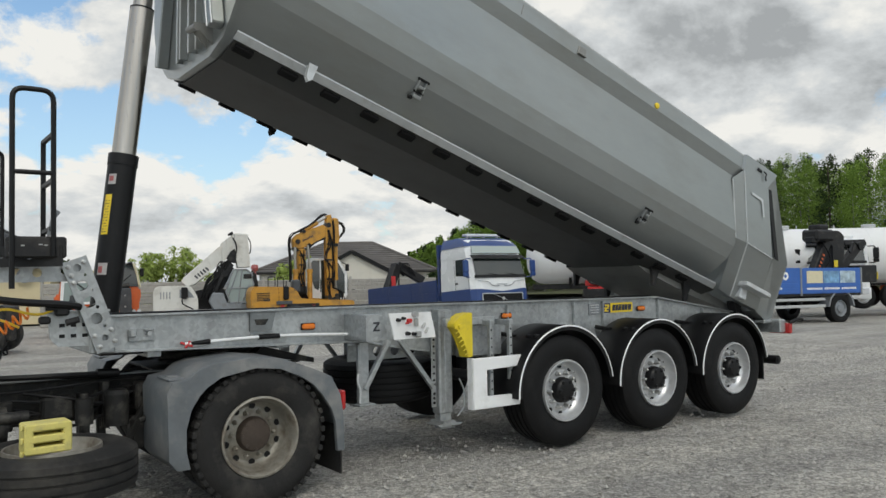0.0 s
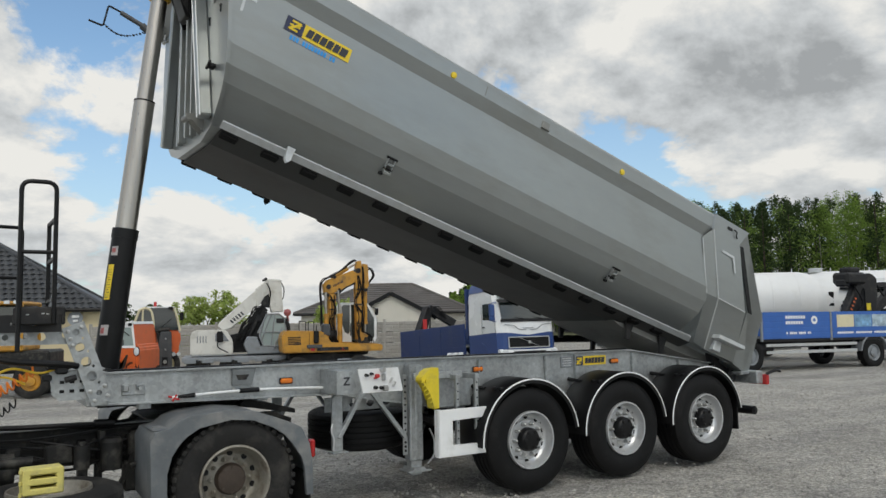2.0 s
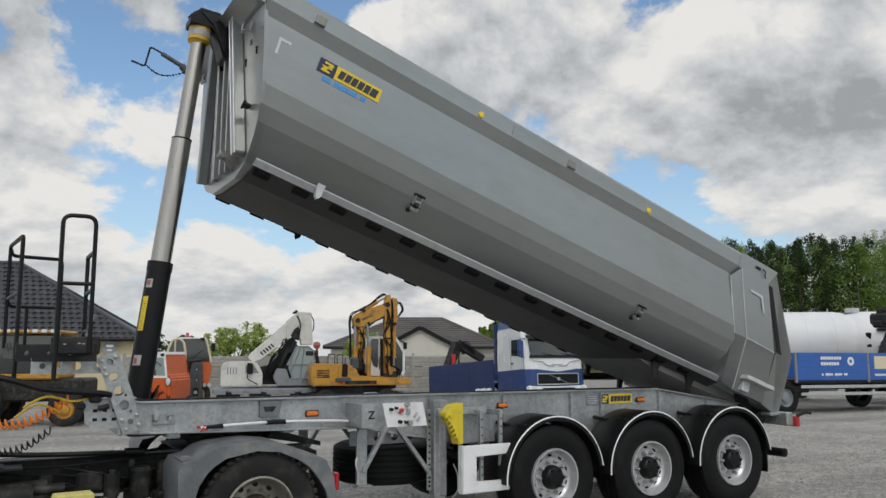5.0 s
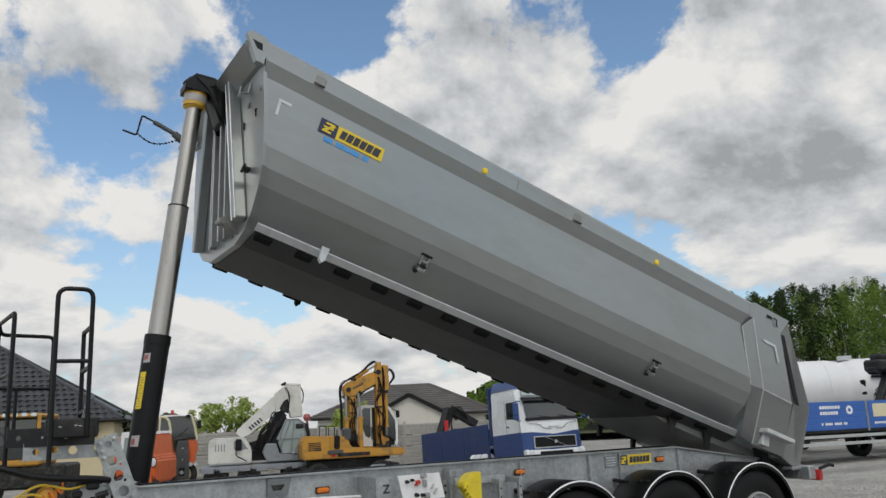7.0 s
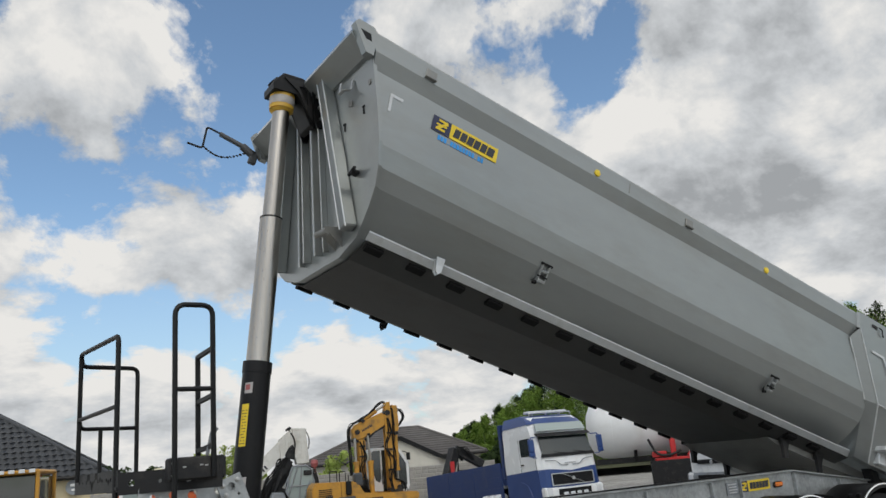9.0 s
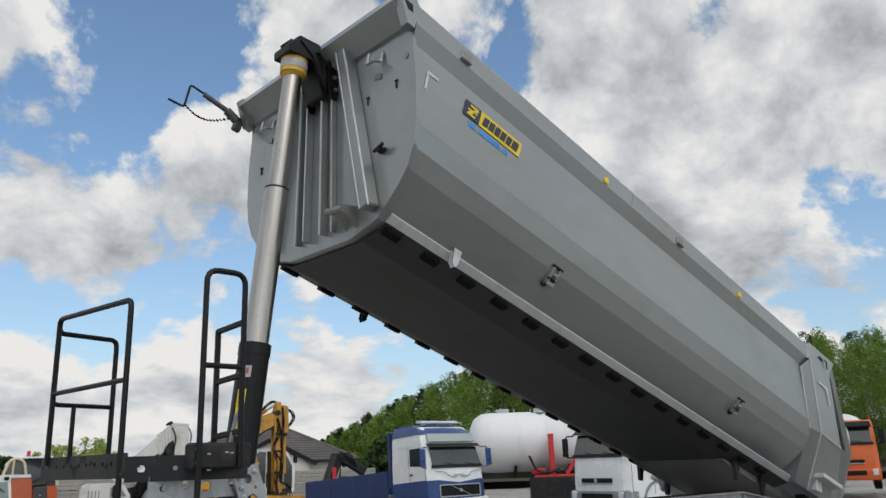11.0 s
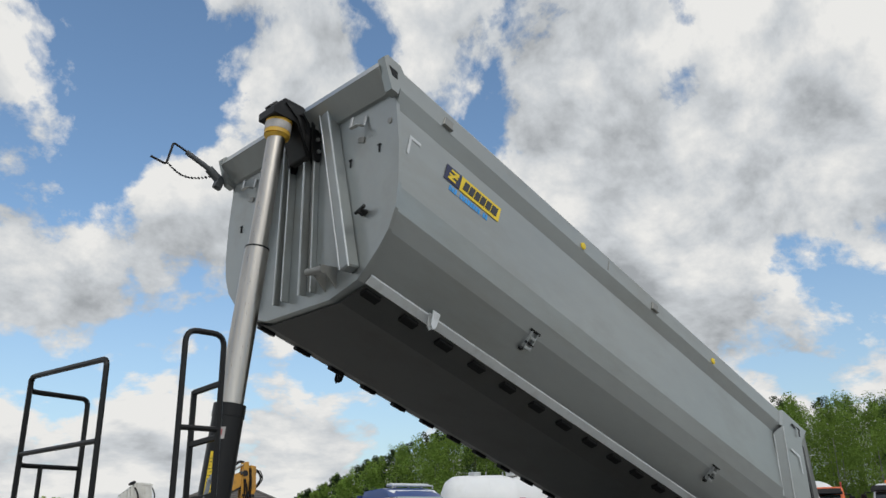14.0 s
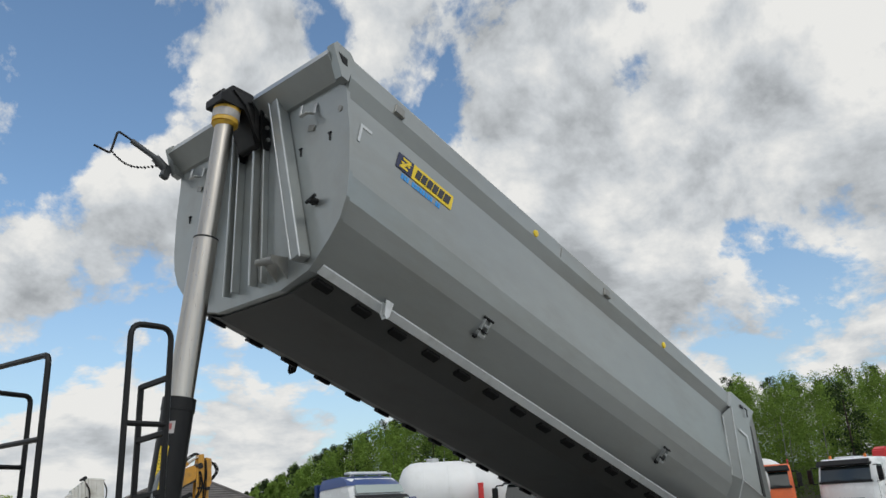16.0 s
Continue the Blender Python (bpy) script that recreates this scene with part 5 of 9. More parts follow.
tube_sticker(1.97, 2.28, radians(200), radians(232), YELLOW_STICK, "warning_sticker")
tube_sticker(2.36, 2.44, radians(206), radians(240), FADED, "label_sticker")
tube_sticker(2.385, 2.425, radians(210), radians(230), FADED_RED, "label_print", 0.111)
tube_sticker(1.66, 1.75, radians(208), radians(248), FADED, "label_sticker")
tube_sticker(1.675, 1.725, radians(212), radians(230), FADED_RED, "label_print", 0.111)
bm = B()
for k in range(12):
    z = 1.99 + k * 0.022
    p = ram_point(z)
    for a in (206, 212, 218, 224):
        if (k * 7 + a) % 5:
            box(bm, p + Vector((math.cos(radians(a)) * 0.110, math.sin(radians(a)) * 0.110, 0)), (0.003, 0.008, 0.007), 0.001, Matrix.Rotation(radians(a), 3, "Z"))
part_each("print_bar", bm, DARK_LETTER, ram)
bm = B()
cyl(bm, (-3.835, -0.42, 1.28), (-3.835, 0.42, 1.28), 0.07, seg=20)
cyl(bm, (-3.835, -0.40, 1.28), (-3.835, -0.30, 1.28), 0.10, seg=20)
cyl(bm, (-3.835, 0.10, 1.28), (-3.835, 0.0, 1.28), 0.10, seg=20)
box(bm, (-3.835, 0, 1.16), (0.22, 0.9, 0.06), 0.01)
part("ram_trunnion", bm, BLACK_STEEL, trailer)

# ---- railed platform at the trailer's neck ----
bm = B()
r = 0.0165
tube(bm, round_path([(-4.66, -1.12, 1.60), (-4.66, -1.12, 2.84), (-4.43, -1.12, 2.84), (-4.43, -1.12, 1.80)], 0.07), r)
tube(bm, [(-4.66, -1.12, 2.32), (-4.43, -1.12, 2.32)], r * 0.9)
part("ladder_rail", bm, BLACK, trailer, "black tubular grab loop")
bm = B()
for z in (2.57, 2.28, 1.98):
    bar(bm, (-4.43, -1.12, z), (-4.45, -0.86, z - 0.02), 0.025, 0.03)
bar(bm, (-4.45, -0.86, 1.80), (-4.45, -0.86, 2.56), 0.024, 0.03)
part_each("ladder_step", bm, BLACK, trailer)
bm = B()
tube(bm, round_path([(-4.91, -0.73, 1.60), (-4.91, -0.73, 2.71), (-4.98, 0.24, 2.74), (-4.98, 0.24, 1.84)], 0.05), r)
tube(bm, [(-4.91, -0.73, 2.27), (-4.98, 0.24, 2.27)], r * 0.9)
part("guard_rail", bm, BLACK, trailer, "black tubular guard rail")
bm = B()
tube(bm, round_path([(-4.98, 0.24, 2.72), (-4.96, 0.30, 2.66), (-4.55, 0.42, 2.66), (-4.55, 0.42, 1.84)], 0.05), r)
tube(bm, round_path([(-4.98, 0.24, 2.27), (-4.96, 0.30, 2.21), (-4.55, 0.42, 2.21)], 0.04), r * 0.9)
tube(bm, [(-4.82, 0.34, 2.21), (-4.82, 0.34, 1.84)], r * 0.9)
part("guard_rail", bm, BLACK, trailer, "black tubular guard rail")
bm = B()
d = Vector((-4.98, 0.34, 0)) - Vector((-4.91, -0.80, 0))
m = Matrix.Translation((-4.91, -0.80, 1.82)) @ Matrix((d.normalized(), Vector((1, 0, 0)), Vector((0, 0, 1)))).transposed().to_4x4()
plate_with_holes(bm, m, d.length, 0.13, 0.012, [(0.06 + k * 0.105, 0.01, 0.014 if k < 8 else 0.01) for k in range(11)])
box(bm, (-4.70, -0.25, 1.775), (0.44, 1.1, 0.02), 0.004)
part("platform", bm, BLACK_STEEL, trailer, "black pierced steel platform edge")
bm = B()
d = Vector((-4.38, -1.12, 0)) - Vector((-4.91, -0.80, 0))
m = Matrix.Translation((-4.91, -0.80, 1.80)) @ Matrix((d.normalized(), Vector((0.5, 0.85, 0)), Vector((0, 0, 1)))).transposed().to_4x4()
plate_with_holes(bm, m, d.length, 0.13, 0.012, [(0.08, 0, 0.02), (0.25, 0, 0.012), (0.42, 0, 0.02), (0.54, 0.01, 0.012)])
part("platform", bm, BLACK_STEEL, trailer)
bm = B()
box(bm, (-4.52, -1.06, 1.855), (0.34, 0.10, 0.135), 0.012)
end_box = part("platform", bm, BLACK_STEEL, trailer, "black box-shaped end of the platform")
bm = B()
for z in (1.82, 1.89):
    cyl(bm, (-4.665, -1.11, z), (-4.665, -1.12, z), 0.012, seg=8)
for x, z in ((-4.60, 1.865), (-4.50, 1.872), (-4.47, 1.868)):
    box(bm, (x, -1.112, z), (0.02, 0.004, 0.008), 0.001)
part_each("bolt", bm, STEEL, end_box)
bm = B()
bar(bm, (-4.45, -1.05, 1.92), (-4.42, -1.05, 2.06), 0.02, 0.02)
bar(bm, (-4.42, -1.05, 2.05), (-4.39, -1.05, 2.09), 0.03, 0.03)
part("lever", bm, GREY_METAL, end_box)
for ob in list(trailer.children):
    if ob.name.split(".")[0] in ("ladder_rail", "ladder_step", "guard_rail", "platform"):
        ob.location = (0.085, -0.085, -0.03)

# hoses from the tractor to the neck
bm = B()
tube(bm, smooth_path([(-5.6, -0.95, 1.55), (-5.0, -1.05, 1.60), (-4.62, -1.06, 1.50), (-4.25, -1.02, 1.46), (-4.15, -0.98, 1.44)]), 0.024)
part("hydraulic_hose", bm, BLACK, trailer)


def coil(p0, p1, r, wire, turns, seg=10):
    p0, p1 = Vector(p0), Vector(p1)
    d = (p1 - p0).normalized()
    x = d.orthogonal().normalized()
    y = d.cross(x)
    pts = []
    n = turns * seg
    for k in range(n + 1):
        a = k * math.tau / seg
        sag = Vector((0, 0, -0.08 * math.sin(math.pi * k / n)))
        pts.append(p0.lerp(p1, k / n) + x * math.cos(a) * r + y * math.sin(a) * r + sag)
    return tube(B(), pts, wire, 6)


part("air_coil", coil((-4.98, -0.85, 1.25), (-4.45, -0.95, 1.42), 0.035, 0.008, 13), HOSE_ORANGE, trailer, "orange spiral air hose")
part("air_coil", coil((-5.0, -0.70, 1.05), (-4.55, -0.80, 1.18), 0.028, 0.006, 12), BLACK, trailer, "black spiral cable")
bm = B()
tube(bm, smooth_path([(-4.75, -0.9, 1.36), (-4.6, -0.98, 1.44), (-4.40, -0.97, 1.40), (-4.24, -0.95, 1.45)]), 0.009)
tube(bm, smooth_path([(-4.8, -0.8, 1.28), (-4.66, -0.93, 1.38), (-4.5, -0.93, 1.32)]), 0.009)
part_each("air_hose", bm, HOSE_YELLOW, trailer)
bm = B()
box(bm, (-4.26, -0.98, 1.42), (0.09, 0.07, 0.07), 0.015)
box(bm, (-4.36, -0.97, 1.36), (0.07, 0.06, 0.05), 0.012)
cyl(bm, (-4.36, -1.0, 1.44), (-4.20, -1.0, 1.44), 0.018, seg=10)
cyl(bm, (-4.24, -1.01, 1.34), (-4.16, -1.01, 1.36), 0.022, seg=10)
part("coupling_block", bm, BLACK_STEEL, trailer)


# ---- tractor unit: the rear of its frame, drive axle and mudguards ----
tractor = thing("tractor_unit", pose(-3.0, 0, 0), "used black lorry tractor with grey mudguards, coupled to the trailer", "lorry tractor")
TX = -3.08


def T(x):
    return x - TX


# frame rails, from behind the cab to the tail
bm = B()
for s in (-1, 1):
    d = 0.0 if s < 0 else 0.07
    prism(bm, [(T(-6.4), 0.62), (T(-6.4), 0.90 - d), (T(-2.45), 0.90 - d), (T(-2.30), 0.84 - d), (T(-2.30), 0.70), (T(-2.5), 0.62)], s * 0.42 - 0.012, s * 0.42 + 0.012)
    box(bm, (T(-4.4), s * 0.395, 0.905 - d), (4.0, 0.08, 0.014), 0.003)
    box(bm, (T(-4.4), s * 0.395, 0.615), (4.0, 0.08, 0.014), 0.003)
for x in (-6.2, -5.2, -4.3, -3.6, -2.6):
    box(bm, (T(x), 0, 0.71), (0.10, 0.82, 0.18), 0.008)
part("frame", bm, GRIME, tractor, "greasy black ladder frame")
bm = B()
for k in range(26):
    x = -6.2 + k * 0.145
    for z in (0.70, 0.82):
        cyl(bm, (T(x), -0.432, z + 0.02 * ((k * 7) % 3 - 1)), (T(x), -0.452, z + 0.02 * ((k * 7) % 3 - 1)), 0.014, seg=6)
part("frame_bolts", bm, GRIME, tractor, kind="stuff")
# deck plates and air kit between the cab and the fifth wheel
bm = B()
box(bm, (T(-5.25), -0.62, 0.885), (0.9, 0.26, 0.02), 0.004)
for k in range(6):
    box(bm, (T(-5.6 + k * 0.13), -0.62, 0.9), (0.05, 0.26, 0.012), 0.003)
part_each("deck_plate", bm, BLACK_STEEL, tractor)
bm = B()
cyl(bm, (T(-3.92), -0.62, 0.58), (T(-3.92), -0.62, 0.80), 0.085, seg=20)
lathe(bm, [(0.80, 0.085), (0.83, 0.07), (0.84, 0.0001)], (T(-3.92), -0.62, 0), axis="z", seg=20)
part("air_dryer", bm, GRIME, tractor)
bm = B()
box(bm, (T(-4.30), -0.56, 0.73), (0.20, 0.14, 0.16), 0.015)
box(bm, (T(-3.72), -0.52, 0.76), (0.12, 0.14, 0.20), 0.015)
cyl(bm, (T(-3.72), -0.59, 0.78), (T(-3.72), -0.62, 0.78), 0.03, seg=12)
box(bm, (T(-3.74), -0.55, 0.50), (0.16, 0.12, 0.24), 0.02)
bar(bm, (T(-3.66), -0.58, 0.86), (T(-3.86), -0.60, 0.40), 0.05, 0.035)
part_each("valve_block", bm, GRIME, tractor)
bm = B()
cyl(bm, (T(-5.5), -0.63, 0.66), (T(-4.62), -0.63, 0.66), 0.12, seg=24)
cyl(bm, (T(-4.80), -0.63, 0.66), (T(-4.77), -0.63, 0.66), 0.125, seg=24)
part("air_tank", bm, GRIME, tractor)
bm = B()
tube(bm, smooth_path([(T(-5.2), -0.52, 1.0), (T(-4.7), -0.60, 0.97), (T(-4.2), -0.66, 0.96), (T(-3.98), -0.55, 0.94)]), 0.02)
tube(bm, smooth_path([(T(-5.2), -0.40, 0.98), (T(-4.5), -0.46, 0.94), (T(-4.0), -0.5, 0.93), (T(-3.7), -0.42, 0.95)]), 0.013)
tube(bm, smooth_path([(T(-4.5), -0.50, 0.84), (T(-4.25), -0.62, 0.80), (T(-4.0), -0.60, 0.74), (T(-3.8), -0.56, 0.80)]), 0.012)
cyl(bm, (T(-4.05), -0.60, 0.955), (T(-3.90), -0.58, 0.945), 0.032, seg=12)
part_each("air_line", bm, BLACK, tractor)
# brackets, cylinders and pipes that crowd the rail behind the carried tyre
bm = B()
for x, w, z, h in ((-4.62, 0.10, 0.70, 0.20), (-4.12, 0.07, 0.66, 0.30), (-3.98, 0.05, 0.72, 0.34), (-3.58, 0.09, 0.70, 0.24), (-3.48, 0.05, 0.60, 0.30)):
    box(bm, (T(x), -0.50, z), (w, 0.13, h), 0.008)
part_each("hanger_bracket", bm, GRIME, tractor)
bm = B()
cyl(bm, (T(-4.15), -0.70, 0.62), (T(-4.15), -0.70, 0.80), 0.06, seg=16)
cyl(bm, (T(-4.15), -0.70, 0.80), (T(-4.15), -0.70, 0.83), 0.025, seg=8)
cyl(bm, (T(-3.62), -0.66, 0.66), (T(-3.62), -0.60, 0.66), 0.055, seg=16)
cyl(bm, (T(-3.78), -0.70, 0.60), (T(-3.50), -0.70, 0.70), 0.022, seg=10)
cyl(bm, (T(-4.72), -0.74, 0.72), (T(-4.50), -0.74, 0.72), 0.04, seg=12)
part_each("brake_cylinder", bm, GRIME, tractor)
bm = B()
for k in range(5):
    z = 0.88 - k * 0.055
    tube(bm, smooth_path([(T(-5.3), -0.46, z), (T(-4.6), -0.47 - 0.02 * (k % 2), z - 0.03), (T(-4.2), -0.58, z - 0.06 * (k % 3)), (T(-3.85), -0.52, z + 0.02), (T(-3.45), -0.47, z - 0.03)]), 0.011, 6)
part_each("pipe", bm, BLACK_STEEL, tractor)
bm = B()
box(bm, (T(-4.70), -0.455, 0.924), (3.4, 0.075, 0.012), 0.003)
part("rail_flange", bm, MUDGUARD, tractor, "dusty top flange of the frame rail")
# fifth wheel
bm = B()
lathe(bm, [(1.00, 0.0001), (1.02, 0.30), (1.055, 0.46), (1.045, 0.47), (0.99, 0.44), (0.97, 0.0001)], (T(-3.12), 0, 0), axis="z", seg=40)
prism(bm, [(T(-2.80), 0.98), (T(-2.25), 0.88), (T(-2.25), 0.92), (T(-2.72), 1.05)], -0.40, -0.16)
prism(bm, [(T(-2.80), 0.98), (T(-2.25), 0.88), (T(-2.25), 0.92), (T(-2.72), 1.05)], 0.16, 0.40)
for s in (-1, 1):
    prism(bm, [(T(-3.40), 0.90), (T(-2.85), 0.90), (T(-2.98), 1.0), (T(-3.26), 1.0)], s * 0.42 - 0.06, s * 0.42 + 0.06)
box(bm, (T(-3.12), 0, 0.91), (0.9, 0.95, 0.02), 0.005)
part("fifth_wheel", bm, GRIME, tractor, "greasy black fifth wheel coupling")
bm = B()
bar(bm, (T(-3.52), -0.48, 0.975), (T(-3.38), -0.95, 0.955), 0.03, 0.012)
part("release_handle", bm, BLACK_STEEL, tractor)


def deep_rim():
    """Outer rim of a twin wheel: deep barrel, recessed disc."""
    bm = B()
    lathe(bm, [(0.03, 0.292), (0.012, 0.290), (0.008, 0.276), (0.02, 0.268), (0.05, 0.258), (0.10, 0.25), (0.165, 0.240), (0.195, 0.215), (0.20, 0.20), (0.185, 0.15), (0.175, 0.12), (0.17, 0.09)], seg=48)
    return bm


def twin_wheel(y, far):
    w_ob = part("drive_wheel", tyre_mesh(0.495, 0.29, 0.285, 2), RUBBER_OLD, tractor, "dusty worn drive tyre")
    w_ob.matrix_local = pose(0, y, 0.475, 0, 0, 180 if far else 0)
    if not far:
        part_each("tread_block", tread_blocks(0.497, 0.29, 44), RUBBER_OLD, w_ob)
    part("rim", deep_rim(), RIM_OLD, w_ob, "stained aluminium rim with rust streaks")
    bm = B()
    for k in range(10):
        a = k * math.tau / 10 + 0.3
        c = Vector((math.cos(a) * 0.205, 0.196, math.sin(a) * 0.205))
        cyl(bm, c + Vector((0, 0.01, 0)), c - Vector((0, 0.006, 0)), 0.024, seg=12)
    part_each("hand_hole", bm, BLACK, w_ob)
    part_each("wheel_nut", nuts(10, 0.160, 0.188, 0.016, 0.04), RIM_OLD, w_ob)
    bm = B()
    lathe(bm, [(0.19, 0.13), (0.15, 0.125), (0.12, 0.112), (0.11, 0.09), (0.112, 0.0001)], seg=32)
    for k in range(8):
        a = k * math.tau / 8
        cyl(bm, (math.cos(a) * 0.10, 0.12, math.sin(a) * 0.10), (math.cos(a) * 0.10, 0.105, math.sin(a) * 0.10), 0.012, seg=6)
    part("hub", bm, RUSTY, w_ob, "rusty brown hub")
    w2 = part("drive_wheel", tyre_mesh(0.495, 0.28, 0.285, 2), RUBBER_OLD, tractor)
    w2.matrix_local = pose(0, y + (0.32 if not far else -0.32), 0.475, 0, 0, 180 if far else 0)
    return w_ob


twin_wheel(-1.255, False)
twin_wheel(1.24, True)
bm = B()
cyl(bm, (0, -1.0, 0.475), (0, 1.0, 0.475), 0.10, seg=20)
lathe(bm, [(-0.22, 0.08), (-0.12, 0.22), (0.12, 0.22), (0.22, 0.08)], (0, 0, 0.475), axis="y", seg=24)
for s in (-1, 1):
    box(bm, (0, s * 0.45, 0.58), (1.0, 0.07, 0.08), 0.02)
    cyl(bm, (0.4, s * 0.45, 0.6), (0.4, s * 0.45, 0.86), 0.12, seg=18)
part("drive_axle", bm, GRIME, tractor)


def tractor_mudguard(s):
    """Three-piece plastic guard: front flank with a step, arch, rear flank."""
    bm = B()
    y0, y1 = (-1.27, -0.66) if s < 0 else (0.66, 1.27)
    line = [(-0.60, 0.33), (-0.655, 0.40), (-0.665, 0.85), (-0.63, 0.915), (-0.52, 0.935), (-0.46, 0.985), (-0.37, 1.02), (-0.05, 1.045), (0.16, 1.02), (0.36, 0.945), (0.46, 0.905), (0.545, 0.86), (0.62, 0.72), (0.645, 0.55), (0.65, 0.30)]
    inner = [(-0.52, 0.33), (-0.545, 0.45), (-0.545, 0.60), (-0.51, 0.73), (-0.45, 0.82), (-0.40, 0.87), (-0.30, 0.93), (-0.05, 0.975), (0.14, 0.955), (0.30, 0.885), (0.40, 0.82), (0.47, 0.74), (0.55, 0.62), (0.58, 0.52), (0.595, 0.30)]
    # top skin
    n = len(line)
    A = [bm.verts.new((p[0], y0, p[1])) for p in line]
    Bv = [bm.verts.new((p[0], y1, p[1])) for p in line]
    out = y0 if s < 0 else y1
    for k in range(n - 1):
        bm.faces.new([A[k], A[k + 1], Bv[k + 1], Bv[k]])
    # outer skirt between the skin's edge and the wheel opening
    yo = out + (-0.004 if s < 0 else 0.004)
    O = [bm.verts.new((p[0], out, p[1])) for p in line]
    I = [bm.verts.new((p[0], yo, p[1])) for p in inner]
    I2 = [bm.verts.new((p[0], out + (0.03 if s < 0 else -0.03), p[1])) for p in inner]
    for k in range(n - 1):
        bm.faces.new([O[k], O[k + 1], I[k + 1], I[k]])
        bm.faces.new([I[k], I[k + 1], I2[k + 1], I2[k]])
    bmesh.ops.remove_doubles(bm, verts=bm.verts[:], dist=0.0008)
    return bm


for s in (-1, 1):
    g = part("mudguard", tractor_mudguard(s), MUDGUARD, tractor, "scuffed grey plastic mudguard", smooth=30)
    so = g.modifiers.new("thick", "SOLIDIFY")
    so.thickness, so.offset = 0.010, 0.0
    bv = g.modifiers.new("round", "BEVEL")
    bv.width, bv.segments, bv.limit_method, bv.angle_limit = 0.028, 3, "ANGLE", radians(50)
    bm = B()
    box(bm, (-0.58, s * 1.06, 0.930), (0.12, 0.30, 0.018), 0.006)
    box(bm, (-0.58, s * 1.06, 0.941), (0.07, 0.05, 0.012), 0.004)
    part("step_pad", bm, MUDGUARD, g)
    bm = B()
    box(bm, (0.665, s * 1.20, 0.67), (0.045, 0.085, 0.15), 0.012)
    lamp = part("tail_lamp", bm, RED_LENS, tractor, "red tail lamp")
    bm = B()
    box(bm, (0.63, s * 0.97, 0.30), (0.012, 0.58, 0.36), 0.003)
    part("mud_flap", bm, RUBBER_OLD, tractor)
    bm = B()
    cyl(bm, (-0.58, s * 0.44, 0.80), (-0.58, s * 1.2, 0.80), 0.022, seg=10)
    cyl(bm, (0.48, s * 0.44, 0.80), (0.48, s * 1.2, 0.80), 0.022, seg=10)
    part_each("mudguard_stay", bm, GRIME, tractor)

# old tyre lying in the side carrier, with a yellow crate-like chock on top
bm = tyre_mesh(0.50, 0.29, 0.285, 3)
carrier = part("carried_tyre", bm, RUBBER_OLD, tractor, "dusty old tyre lying flat in a side carrier")
carrier.matrix_local = pose(T(-4.42), -1.16, 0.585, -90, 0, 0)
bm = trailer_rim(0.285)
part("rim", bm, RIM_OLD, carrier, "grey dented rim")
bm = hand_holes(0.285)
part_each("hand_hole", bm, BLACK, carrier)
bm = B()
box(bm, (T(-4.38), -0.75, 0.22), (1.0, 0.5, 0.04), 0.01)
box(bm, (T(-4.75), -0.50, 0.42), (0.06, 0.06, 0.45), 0.01)
box(bm, (T(-4.00), -0.50, 0.42), (0.06, 0.06, 0.45), 0.01)
part("tyre_carrier", bm, GRIME, tractor)

chk = thing("plastic_chock", pose(-4.41, -1.36, 0.590, 0, 0, 4), "faded yellow slotted plastic chock standing on the old tyre", "wheel chock")
bm = B()
for z in (0.025, 0.092, 0.16):
    box(bm, (0, 0, z), (0.255, 0.16, 0.045), 0.008)
for x in (-0.125, 0.0, 0.125):
    if x:
        box(bm, (x * 0.84, 0, 0.092), (0.05, 0.158, 0.175), 0.008)
box(bm, (0, 0.06, 0.092), (0.25, 0.03, 0.175), 0.006)
part_each("shell", bm, YELLOW_OLD, chk)
bm = B()
for z in (0.012, 0.09, 0.165):
    box(bm, (-0.14, -0.05, z), (0.02, 0.03, 0.03), 0.005)
part_each("lug", bm, YELLOW_OLD, chk)


RIGHT, AHEAD, EYE0 = Vector((0.844, -0.536, 0)), Vector((0.536, 0.844, 0)), Vector((-5.16, -7.64, 0))


def seat(x, d):
    """A place x metres along and d metres across the yard, square to the row of parked machines."""
    p = EYE0 + RIGHT * x + AHEAD * d
    return Vector((p.x, p.y, ground_z(p.x, p.y)))


# ---- parked machines and lorries behind the rig ----
def wheel_simple(parent, x, y, z, R, w, rim_mat=RIM, tyre_mat=RUBBER, side=-1):
    """A lorry wheel seen from afar: tyre with shoulder, dished rim, hub. side: the way it faces along y."""
    bm = B()
    lathe(bm, [(0.03, R * 0.56), (0.0, R * 0.66), (0.0, R * 0.86), (0.03, R), (w - 0.03, R), (w, R * 0.86), (w, R * 0.56)], seg=28)
    t = part("wheel", bm, tyre_mat, parent)
    t.matrix_local = pose(x, y, z, 0, 0, 0 if side < 0 else 180)
    bm = B()
    lathe(bm, [(0.03, R * 0.57), (0.01, R * 0.54), (0.08, R * 0.46), (0.07, R * 0.30), (0.02, R * 0.27), (0.01, R * 0.16), (0.012, 0.0001)], seg=24)
    part("rim", bm, rim_mat, t)
    return t


def flat_quad(bm, a, b, c, d, out):
    """A thin slab with the corners a b c d, out: its thickness as a vector."""
    o = Vector(out)
    p = [Vector(q) for q in (a, b, c, d)]
    return faces(bm, p + [q + o for q in p], [(0, 1, 2, 3), (7, 6, 5, 4), (0, 4, 5, 1), (1, 5, 6, 2), (2, 6, 7, 3), (3, 7, 4, 0)])


